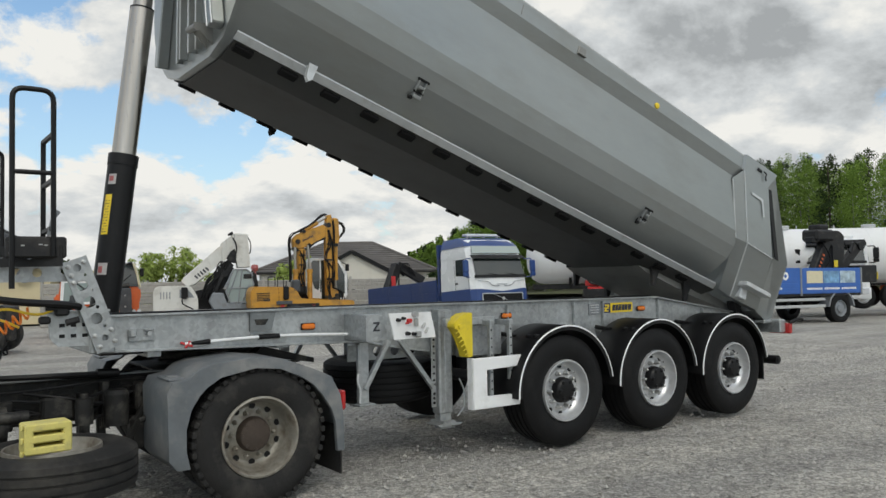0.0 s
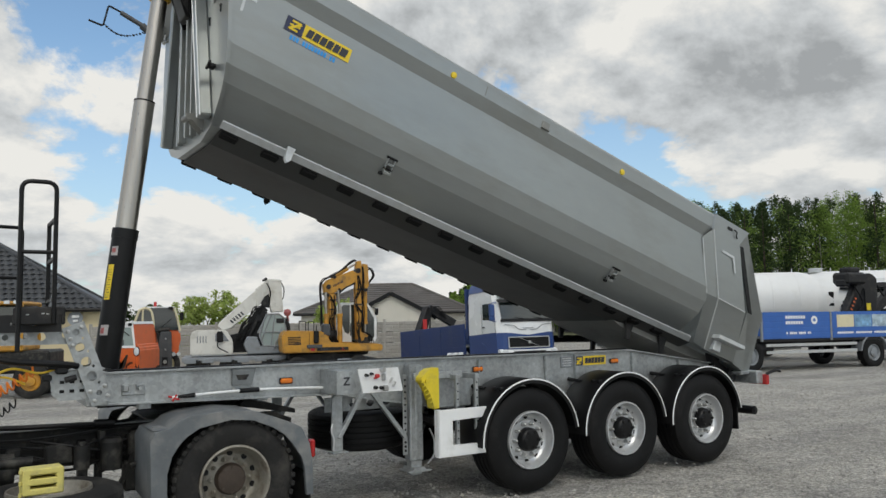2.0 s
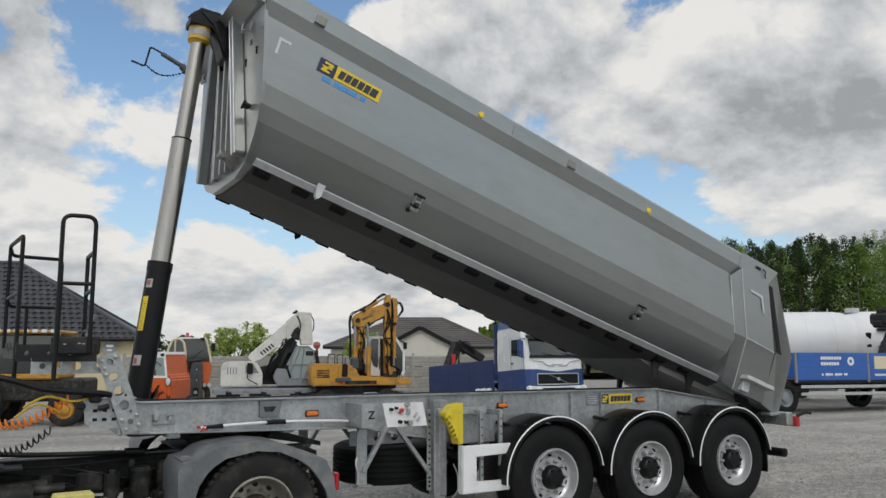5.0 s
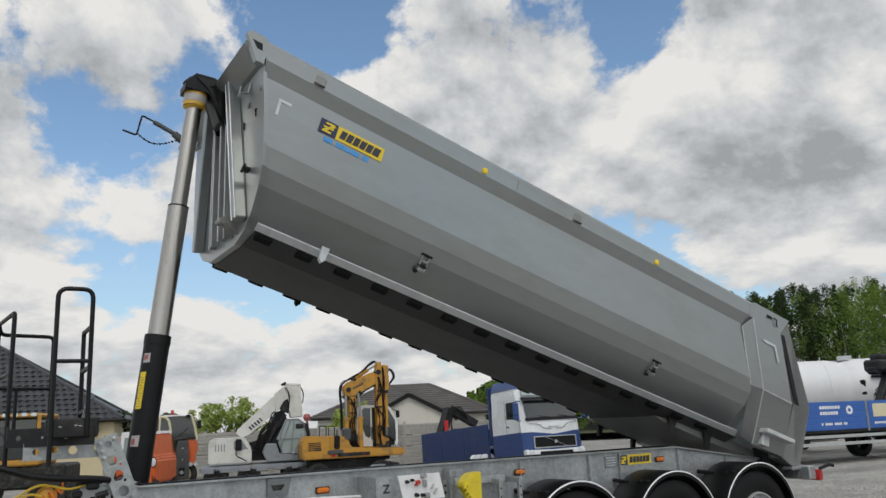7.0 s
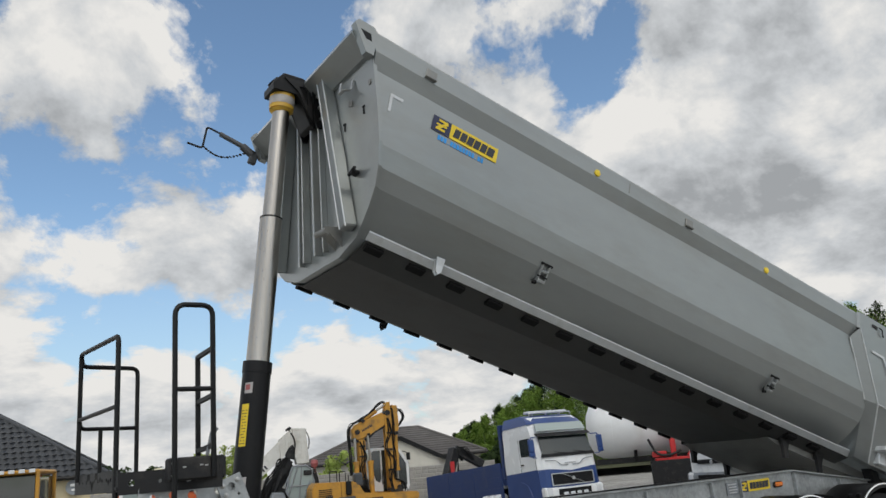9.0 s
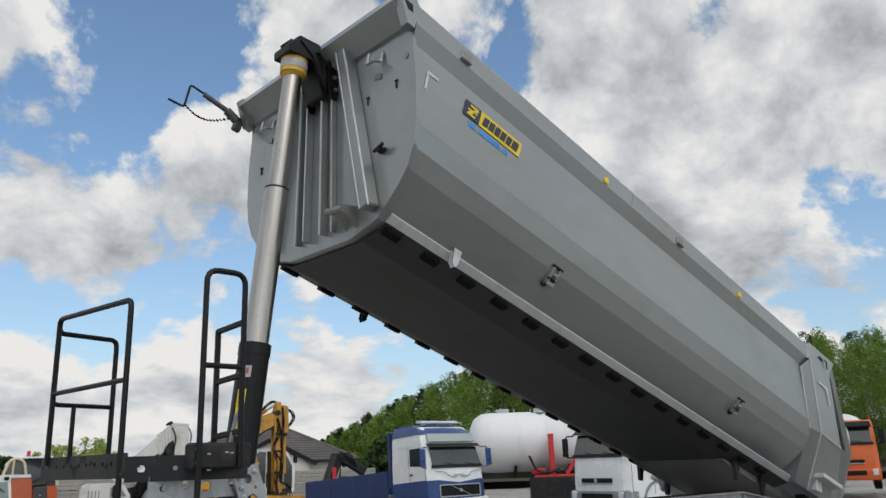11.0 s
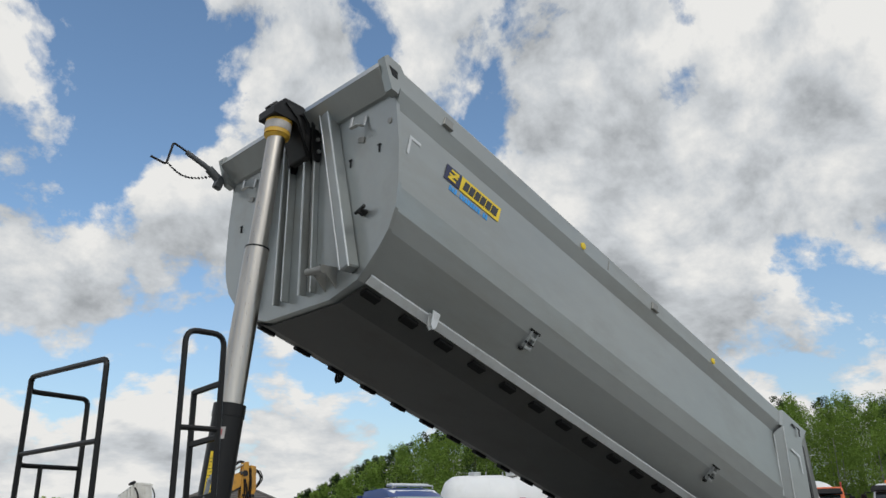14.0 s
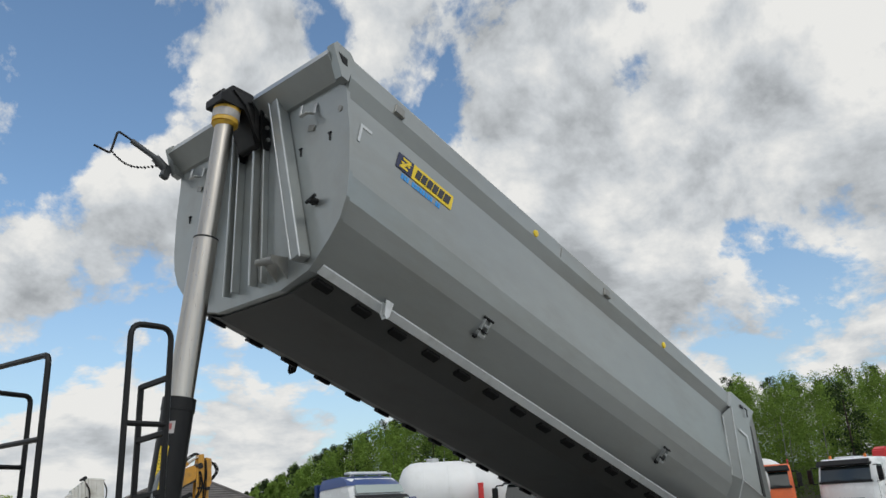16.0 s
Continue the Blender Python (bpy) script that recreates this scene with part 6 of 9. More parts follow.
def lorry_cab(parent, body_mat, top_mat, lower_mat, width=2.48, high=True, grille_mat=PLASTIC, arch_mat=None):
    """A cab-over cab. Front at x = 0 facing -x, back at x = 2.2; z from the ground. Returns the cab shell."""
    W = width / 2
    zr = 3.42 if high else 2.85
    # lofted shell: outline in side view, pulled in towards the roof
    bm = B()
    rows = [(0.42, 0.0, 1.0), (1.05, -0.03, 1.0), (1.42, -0.02, 1.0), (1.98, 0.05, 1.0), (2.62, 0.24, 0.97), (2.85, 0.34, 0.955)]
    if high:
        rows += [(3.12, 0.46, 0.93), (3.34, 0.66, 0.88), (zr, 0.95, 0.84)]
    else:
        rows += [(2.95, 0.5, 0.9)]
    rings = []
    for z, xf, k in rows:
        w = W * k
        xb = 2.2 if z < zr - 0.03 else 2.12
        c = 0.16
        rings.append([bm.verts.new(p) for p in ((xf + c * 1.1, -w, z), (xf + 0.03, -w + c, z), (xf, -w + c * 2.2, z), (xf - 0.02, 0, z), (xf, w - c * 2.2, z), (xf + 0.03, w - c, z), (xf + c * 1.1, w, z), (xb, w, z), (xb, -w, z))])
    n = 9
    for a, b in zip(rings, rings[1:]):
        for k in range(n):
            bm.faces.new([a[k], a[(k + 1) % n], b[(k + 1) % n], b[k]])
    bm.faces.new(rings[0][::-1])
    bm.faces.new(rings[-1])
    shell = part("cab", bm, body_mat, parent, smooth=28)
    # windscreen
    bm = B()
    flat_quad(bm, (0.035, -W * 0.86, 2.0), (0.035, W * 0.86, 2.0), (0.225, W * 0.84, 2.60), (0.225, -W * 0.84, 2.60), (-0.03, 0, 0.008))
    part("windscreen", bm, GLASS, shell, "dark windscreen", 0)
    bm = B()
    flat_quad(bm, (0.01, -W * 0.92, 1.90), (0.01, W * 0.92, 1.90), (0.03, W * 0.90, 2.0), (0.03, -W * 0.90, 2.0), (-0.03, 0, 0.006))
    flat_quad(bm, (0.10, -W * 0.93, 2.62), (0.10, W * 0.93, 2.62), (0.26, W * 0.92, 2.74), (0.26, -W * 0.92, 2.74), (-0.06, 0, 0.0))
    part("scuttle", bm, PLASTIC, shell, "", 0)
    # wipers
    bm = B()
    for y0 in (-0.7, 0.15):
        cyl(bm, (-0.02, y0, 2.0), (0.06, y0 + 0.62, 2.10), 0.014, seg=6)
    part("wiper", bm, BLACK, shell)
    # side windows, door lines, handles
    for s in (-1, 1):
        bm = B()
        ys = s * (W * 0.985 + 0.006)
        flat_quad(bm, (0.36, ys, 2.0), (1.12, ys, 1.95), (1.12, ys * 0.985, 2.62), (0.50, ys * 0.985, 2.62), (0, s * 0.012, 0))
        part("side_window", bm, GLASS, shell, "dark side window", 0)
        bm = B()
        box(bm, (1.18, s * (W + 0.003), 1.72), (0.012, 0.008, 1.9), 0.002)
        box(bm, (0.24, s * (W + 0.003), 1.50), (0.012, 0.008, 1.3), 0.002)
        part("door_seam", bm, BLACK, shell)
        bm = B()
        box(bm, (1.05, s * (W + 0.015), 1.75), (0.16, 0.03, 0.05), 0.008)
        part("door_handle", bm, BLACK, shell)
        # mirrors
        bm = B()
        box(bm, (0.02, s * (W + 0.24), 2.32), (0.12, 0.22, 0.44), 0.03)
        box(bm, (0.02, s * (W + 0.24), 2.02), (0.12, 0.22, 0.16), 0.03)
        tube(bm, round_path([(0.16, s * W * 0.97, 2.60), (0.05, s * (W + 0.2), 2.60), (0.04, s * (W + 0.22), 2.5)], 0.05), 0.022)
        tube(bm, round_path([(0.16, s * W, 1.92), (0.05, s * (W + 0.2), 1.92), (0.04, s * (W + 0.22), 2.0)], 0.05), 0.022)
        part("mirror", bm, top_mat if high else PLASTIC, shell)
    # grille, bumper, lamps
    bm = B()
    gz, gh = (1.14, 0.36) if high else (1.20, 0.15)
    box(bm, (-0.06, 0, gz), (0.07, width * (0.70 if high else 0.55), gh), 0.02)
    grille = part("grille", bm, grille_mat, shell, "black slatted grille")
    bm = B()
    for k in range(5 if high else 2):
        box(bm, (-0.098, 0, gz - gh * 0.36 + k * gh * (0.18 if high else 0.6)), (0.012, width * (0.66 if high else 0.5), 0.012), 0.003)
    part("grille_slat", bm, BLACK_STEEL, grille)
    bm = B()
    for a, b in (((-1, -1), (1, -1)), ((1, -1), (1, 1)), ((1, 1), (-1, 1)), ((-1, 1), (-1, -1))) if high else (((-0.8, -1), (0.8, -1)),):
        bar(bm, (-0.075, a[0] * width * 0.355, gz + a[1] * gh * 0.53), (-0.075, b[0] * width * 0.355, gz + b[1] * gh * 0.53), 0.035, 0.035)
    part("grille_surround", bm, ALU, grille, "bright grille surround")
    bm = B()
    if high:
        bar(bm, (-0.108, -0.42, gz - gh * 0.45), (-0.108, 0.42, gz + gh * 0.45), 0.05, 0.012)
    lathe(bm, [(-0.12, 0.0001), (-0.12, 0.06), (-0.10, 0.06)], (0, 0, gz), axis="x", seg=16)
    part("grille_bar", bm, ALU, grille, "bright diagonal bar")
    bm = B()
    prism(bm, [(-0.10, 0.84), (-0.02, 0.91), (0.5, 0.91), (0.5, 0.42), (-0.06, 0.42), (-0.10, 0.55)], -W, W)
    bmesh.ops.bevel(bm, geom=bm.edges[:], offset=0.03, segments=2, affect="EDGES")
    bp = part("bumper", bm, lower_mat, shell)
    bm = B()
    box(bm, (-0.105, 0, 0.72), (0.02, width * 0.56, 0.20), 0.01)
    part("bumper_intake", bm, BLACK, bp)
    for s in (-1, 1):
        bm = B()
        box(bm, (-0.06, s * W * 0.84, 0.74), (0.10, 0.26, 0.28), 0.04)
        part("headlamp", bm, CLEAR_LENS, bp, "clear headlamp")
    # wheel arch
    for s in (-1, 1):
        bm = B()
        lathe(bm, [(-0.02, 0.58), (-0.02, 0.66), (0.03, 0.68), (0.42, 0.68), (0.42, 0.58)], (1.32, 0, 0.52), seg=20, a0=0.05, a1=math.pi - 0.05)
        a = part("wheel_arch", bm, arch_mat or lower_mat, shell)
        a.matrix_local = pose(0, -W, 0) if s < 0 else pose(2.64, W, 0, 0, 0, 180)
    return shell


def lorry_frame(parent, length, wheels, rim_mat=RIM):
    bm = B()
    for s in (-1, 1):
        box(bm, (length / 2 + 0.6, s * 0.42, 0.86), (length, 0.08, 0.26), 0.01)
    for k in range(int(length)):
        box(bm, (1.0 + k, 0, 0.86), (0.08, 0.8, 0.18), 0.01)
    cyl(bm, (2.6, -0.85, 0.75), (3.6, -0.85, 0.75), 0.28, seg=20)
    part("frame", bm, BLACK_STEEL, parent)
    for x in wheels:
        wheel_simple(parent, x, -1.22, 0.51, 0.51, 0.32, rim_mat)
        wheel_simple(parent, x, 1.22, 0.51, 0.51, 0.32, rim_mat, side=1)


def loader_crane(parent, x, mat_a, h=1.2, lean=0.5, fold=1.0):
    """A folded lorry crane: column, two jib boxes, cylinders, hoses."""
    bm = B()
    box(bm, (x, 0, 1.25), (0.5, 1.9, 0.35), 0.04)
    box(bm, (x, 0.1, 1.7), (0.36, 0.36, 0.8), 0.05)
    col = part("crane_column", bm, mat_a, parent, "folded black lorry crane")
    bm = B()
    bar(bm, (x, 0.95, 1.55), (x + lean * 0.2, 0.25, 1.55 + h), 0.36, 0.42, 0.03)
    bar(bm, (x + lean * 0.2, 0.25, 1.55 + h), (x, -0.95, 1.60 + h * 0.45), 0.30, 0.36, 0.03)
    part("crane_jib", bm, mat_a, col)
    bm = B()
    cyl(bm, (x + 0.2, 0.7, 1.5), (x + 0.2, 0.3, 1.4 + h * 0.9), 0.07, seg=12)
    cyl(bm, (x + 0.2, -0.1, 1.5 + h * 0.7), (x + 0.2, 0.4, 1.6 + h), 0.06, seg=12)
    part_each("crane_cylinder", bm, BLACK_STEEL, col)
    bm = B()
    for k in range(4):
        tube(bm, smooth_path([(x - 0.18, 0.5 - k * 0.05, 1.6), (x - 0.26, 0.35, 1.9 + h * 0.5), (x - 0.18, 0.2 - k * 0.1, 1.6 + h), (x - 0.15, -0.5, 1.75 + h * 0.5)]), 0.018, 6)
    part_each("crane_hose", bm, RUBBER, col)
    bm = B()
    box(bm, (x - 0.16, 0.62, 1.55 + h * 0.45), (0.01, 0.20, 0.55), 0.004, Matrix.Rotation(0.0, 3, "X"))
    part("crane_plate", bm, RED, col, "red and white maker plate")
    return col


# blue and white flatbed lorry
flatbed = thing("flatbed_lorry", pose(0, 0, 0), "blue and white high-roof lorry with a navy dropside bed", "lorry")
flatbed.matrix_world = pose(12.47, 14.64, -0.266, 0, 1.5, 85.4) @ Matrix.Scale(0.968, 4) @ pose(0, 0, 0, 0, 2.0, 0)


def build_flatbed():
    shell = lorry_cab(flatbed, WHITE_TRUCK, BLUE, WHITE_TRUCK, arch_mat=BLUE)
    W = 1.24
    # blue lower flanks, sweep and roof bands
    bm = B()
    for s in (-1, 1):
        ys = s * (W + 0.004)
        flat_quad(bm, (0.10, ys, 0.50), (2.2, ys, 0.50), (2.2, ys, 1.50), (0.16, ys, 1.52), (0, s * 0.006, 0))
    lo_, hi_ = [], []
    for x_, y_ in ((0.15, -W - 0.004), (-0.012, -W + 0.155), (-0.045, -W + 0.35), (-0.065, 0), (-0.045, W - 0.35), (-0.012, W - 0.155), (0.15, W + 0.004)):
        lo_.append(bm.verts.new((x_, y_, 0.86)))
        hi_.append(bm.verts.new((x_, y_, 1.50 if abs(y_) > 0.5 else 1.40)))
    for k in range(6):
        bm.faces.new([lo_[k], lo_[k + 1], hi_[k + 1], hi_[k]])
    part("blue_band", bm, BLUE, shell, "blue lower band", 0)
    bm = B()
    for s in (-1, 1):
        flat_quad(bm, (0.42, s * (W * 0.965 + 0.006), 2.70), (2.2, s * (W * 0.965 + 0.006), 2.70), (2.2, s * (W * 0.945 + 0.012), 3.02), (0.52, s * (W * 0.945 + 0.012), 3.02), (0, s * 0.006, 0))
    part_each("white_flank", bm, WHITE_TRUCK, shell, "", 0)
    bm = B()
    flat_quad(bm, (0.235, -W * 0.86, 2.80), (0.235, W * 0.86, 2.80), (0.37, W * 0.82, 3.08), (0.37, -W * 0.82, 3.08), (-0.04, 0, 0.01))
    part("roof_light_box", bm, GLASS_LIGHT, shell, "pale roof light panel", 0)
    bm = B()
    rows = [(3.09, 0.40, 0.945), (3.20, 0.50, 0.925), (3.36, 0.70, 0.87), (3.45, 1.0, 0.83)]
    rings = []
    for z, xf, k in rows:
        w = W * k + 0.012
        rings.append([bm.verts.new(p) for p in ((xf + 0.15, -w, z), (xf, -w + 0.3, z), (xf - 0.03, 0, z), (xf, w - 0.3, z), (xf + 0.15, w, z), (2.22, w, z), (2.22, -w, z))])
    for a, b in zip(rings, rings[1:]):
        for k in range(7):
            bm.faces.new([a[k], a[(k + 1) % 7], b[(k + 1) % 7], b[k]])
    bm.faces.new(rings[-1])
    bm.faces.new(rings[0][::-1])
    part("roof_cap", bm, BLUE, shell, "blue roof cap", smooth=28)
    bm = B()
    box(bm, (1.0, 0, 3.55), (0.30, 1.75, 0.09), 0.03)
    for y in (-0.6, 0, 0.6):
        box(bm, (1.0, y, 3.49), (0.10, 0.06, 0.10), 0.01)
    part("light_bar", bm, CLEAR_LENS, shell, "pale roof light bar")
    bm = B()
    tube(bm, round_path([(0.75, -0.9, 3.40), (0.70, -0.9, 3.50), (0.70, 0.9, 3.50), (0.75, 0.9, 3.40)], 0.05), 0.025)
    part("roof_rail", bm, ALU, shell)
    bm = B()
    for k in range(4):
        box(bm, (-0.14, -0.42 + k * 0.28, 0.64), (0.05, 0.20, 0.13), 0.03)
    part_each("spot_lamp", bm, CLEAR_LENS, shell)
    bm = B()
    for s in (-1, 1):
        pts = [(-0.055, s * 0.10, 1.60), (-0.055, s * 0.40, 1.62), (-0.045, s * 0.62, 1.76), (-0.02, s * 1.0, 1.80)]
        tube(bm, smooth_path(pts), 0.014, 6)
    part("face_line", bm, GREY_METAL, shell)
    bm = B()
    for k in range(6):
        box(bm, (-0.05, -0.20 + k * 0.08, 1.66), (0.02, 0.05, 0.035), 0.004)
    part_each("letter_bar", bm, GREY_METAL, shell)
    lorry_frame(flatbed, 8.2, (1.32, 5.3, 6.6))
    # headboard, bed, dropsides
    bm = B()
    box(bm, (2.42, 0, 2.35), (0.12, 2.46, 1.95), 0.02)
    part("headboard", bm, NAVY_BED, flatbed, "tall navy headboard")
    bm = B()
    box(bm, (5.6, 0, 1.12), (6.2, 2.46, 0.10), 0.01)
    part("bed_floor", bm, GREY_METAL, flatbed)
    for s in (-1, 1):
        for k in range(3):
            bm = B()
            x0 = 2.55 + k * 2.04
            box(bm, (x0 + 1.0, s * 1.24, 1.32), (2.03, 0.05, 1.32), 0.01)
            d = part("dropside", bm, NAVY_BED, flatbed, "navy dropside board")
            bm = B()
            for z in (0.92, 1.31, 1.70):
                box(bm, (x0 + 1.0, s * 1.267, z), (2.01, 0.008, 0.37), 0.004)
            part_each("plank", bm, NAVY_BED, d)
            bm = B()
            box(bm, (x0 + 1.0, s * 1.265, 0.675), (2.01, 0.03, 0.035), 0.006)
            part("lower_edge", bm, GREY_METAL, d, "worn grey lower edge")
    bm = B()
    box(bm, (8.68, 0, 1.40), (0.05, 2.46, 1.16), 0.01)
    part("tailboard", bm, NAVY_BED, flatbed)
    bm = B()
    for k in range(3):
        cyl(bm, (2.7 + k * 0.45, 1.18, 0.72), (3.05 + k * 0.45, 1.18, 0.72), 0.2, seg=16)
    box(bm, (4.2, 1.2, 0.8), (1.3, 0.1, 0.4), 0.02)
    part("side_kit", bm, WHITE, flatbed)
    col = loader_crane(flatbed, 7.5, BLACK_STEEL, 1.45, 0.9)
    return shell


build_flatbed()


PRINT_BLUE = mat("printed_sky_picture", (0.20, 0.40, 0.62), 0.4, 0.0, 0.5, 3, (0.05, 0.12, 0.3), 0.5, 4)
PRINT_PALE = mat("printed_pale_picture", (0.45, 0.58, 0.66), 0.4, 0.0, 0.4, 4, (0.06, 0.10, 0.2), 0.4, 5)
MAGENTA = mat("magenta_panel", (0.55, 0.03, 0.12), 0.4, 0.0, 0.06, 3)


def dropside_lorry():
    """Blue dropside lorry with a black folded crane behind its cab."""
    t = thing("dropside_lorry", pose(15.30, 11.10, -0.244, 0, 0.4, -10.4) @ Matrix.Scale(1.04, 4), "bright blue dropside lorry with a folded black crane", "lorry")
    shell = lorry_cab(t, WHITE_TRUCK, GREY_METAL, GREY_METAL, high=False)
    lorry_frame(t, 8.6, (2.6, 8.0), GREY_METAL)
    bm = B()
    lathe(bm, [(-0.03, 0.60), (-0.03, 0.66), (0.40, 0.66), (0.40, 0.60)], (8.0, -1.22, 0.52), seg=20, a0=0.1, a1=math.pi - 0.1, closed=True)
    part("mudguard", bm, GREY_METAL, t, "dark half-round mudguard")
    bm = B()
    box(bm, (6.0, 0, 1.02), (6.0, 2.46, 0.12), 0.01)
    part("bed_floor", bm, BLACK_STEEL, t)
    for s in (-1, 1):
        for k in range(2):
            bm = B()
            x0 = 3.05 + k * 3.0
            box(bm, (x0 + 1.46, s * 1.24, 1.48), (2.92, 0.05, 0.86), 0.01)
            planks = B()
            for z in (1.16, 1.34, 1.52, 1.70, 1.86):
                box(planks, (x0 + 1.46, s * 1.268, z), (2.86, 0.010, 0.15), 0.004)
            d = part("dropside", bm, BLUE_BED, t, "bright blue dropside board with white lettering bars")
            part_each("plank", planks, BLUE_BED, d)
            bm = B()
            ys = s * 1.277
            sg = 1 if s > 0 else -1
            if k == 0:
                for r_, (z, n, w, h) in enumerate(((1.76, 8, 0.085, 0.10), (1.58, 7, 0.085, 0.10), (1.24, 14, 0.06, 0.075))):
                    for i in range(n):
                        if (i + r_) % 5 == 3 and r_ == 2:
                            continue
                        box(bm, (x0 + 1.0 + i * w * 1.28, ys, z), (w, 0.006, h), 0.001)
                lathe(bm, [(0.0, 0.14), (0.004 * sg, 0.14), (0.006 * sg, 0.06), (0.0, 0.06)], (x0 + 2.2, ys, 1.66), seg=20)
                part_each("letter_bar", bm, WHITE, d)
            else:
                for i in range(26):
                    if i % 9 == 8:
                        continue
                    box(bm, (x0 + 0.25 + i * 0.095, ys, 1.22), (0.07, 0.006, 0.07), 0.001)
                part_each("letter_bar", bm, WHITE, d)
                for i, (c, w) in enumerate(((CREAM, 1.0), (PRINT_BLUE, 0.45), (PRINT_PALE, 0.8))):
                    bm = B()
                    box(bm, (x0 + 0.6 + i * 0.82, ys, 1.62), (0.78, 0.008, 0.42), 0.002)
                    part("picture_panel", bm, c, d, "plain coloured picture panel", 0)
    for x in (3.0, 6.0, 9.0):
        for s in (-1, 1):
            bm = B()
            box(bm, (x, s * 1.25, 1.46), (0.08, 0.07, 0.96), 0.01)
            part("bed_post", bm, GREY_METAL, t)
    for s in (-1, 1):
        bm = B()
        for z in (0.62, 0.85):
            box(bm, (5.2, s * 1.22, z), (4.0, 0.03, 0.10), 0.01)
        part_each("side_rail", bm, ALU, t, "aluminium side guard rail")
    bm = B()
    box(bm, (9.02, 0, 1.46), (0.05, 2.46, 0.9), 0.01)
    part("tailboard", bm, BLUE_BED, t)
    # folded crane over the tail of the bed
    bm = B()
    prism(bm, [(x + 1.1, z) for x, z in ((7.55, 1.2), (8.0, 1.2), (8.25, 2.5), (8.30, 3.15), (8.05, 3.32), (7.35, 3.30), (7.30, 2.95), (7.70, 2.75))], -0.35, 0.25)
    bmesh.ops.bevel(bm, geom=bm.edges[:], offset=0.05, segments=2, affect="EDGES")
    col = part("crane_column", bm, BLACK_STEEL, t, "folded black lorry crane")
    bm = B()
    bar(bm, (7.45, -0.3, 1.25), (8.45, -0.3, 2.95), 0.30, 0.34, 0.03)
    bar(bm, (9.3, 0.0, 1.7), (10.5, 0.0, 2.75), 0.26, 0.30, 0.03)
    part_each("crane_jib", bm, BLACK_STEEL, col)
    bm = B()
    box(bm, (8.05, -0.3, 3.12), (0.95, 0.7, 0.42), 0.08)
    box(bm, (8.2, -0.2, 3.42), (0.55, 0.5, 0.22), 0.06)
    box(bm, (7.65, -0.35, 2.95), (0.3, 0.4, 0.25), 0.05)
    cyl(bm, (10.52, -0.2, 2.78), (10.52, 0.2, 2.78), 0.16, seg=16)
    part_each("crane_head", bm, BLACK_STEEL, col)
    bm = B()
    for k in range(7):
        box(bm, (7.65 + k * 0.075, -0.485, 1.62 + k * 0.13), (0.05, 0.01, 0.10), 0.002, Matrix.Rotation(-1.04, 3, "Y"))
    part_each("letter_bar", bm, ORANGE, col)
    bm = B()
    tube(bm, smooth_path([(8.0, -0.5, 2.9), (8.35, -0.55, 2.3), (8.15, -0.5, 1.9), (8.5, -0.45, 1.6)]), 0.03, 6)
    tube(bm, smooth_path([(9.4, -0.3, 2.9), (9.7, -0.35, 2.5), (10.1, -0.2, 2.9), (10.5, -0.1, 2.7)]), 0.03, 6)
    part_each("crane_hose", bm, RUBBER, col)
    bm = B()
    box(bm, (9.55, -0.9, 1.72), (0.95, 0.5, 0.62), 0.03)
    part("kit_box", bm, BLACK_STEEL, t)
    bm = B()
    box(bm, (10.06, -1.0, 1.65), (0.05, 0.3, 0.30), 0.02)
    box(bm, (8.85, -0.38, 2.1), (0.20, 0.02, 0.26), 0.005)
    part_each("warning_plate", bm, YELLOW, t)
    return t


dropside_lorry()


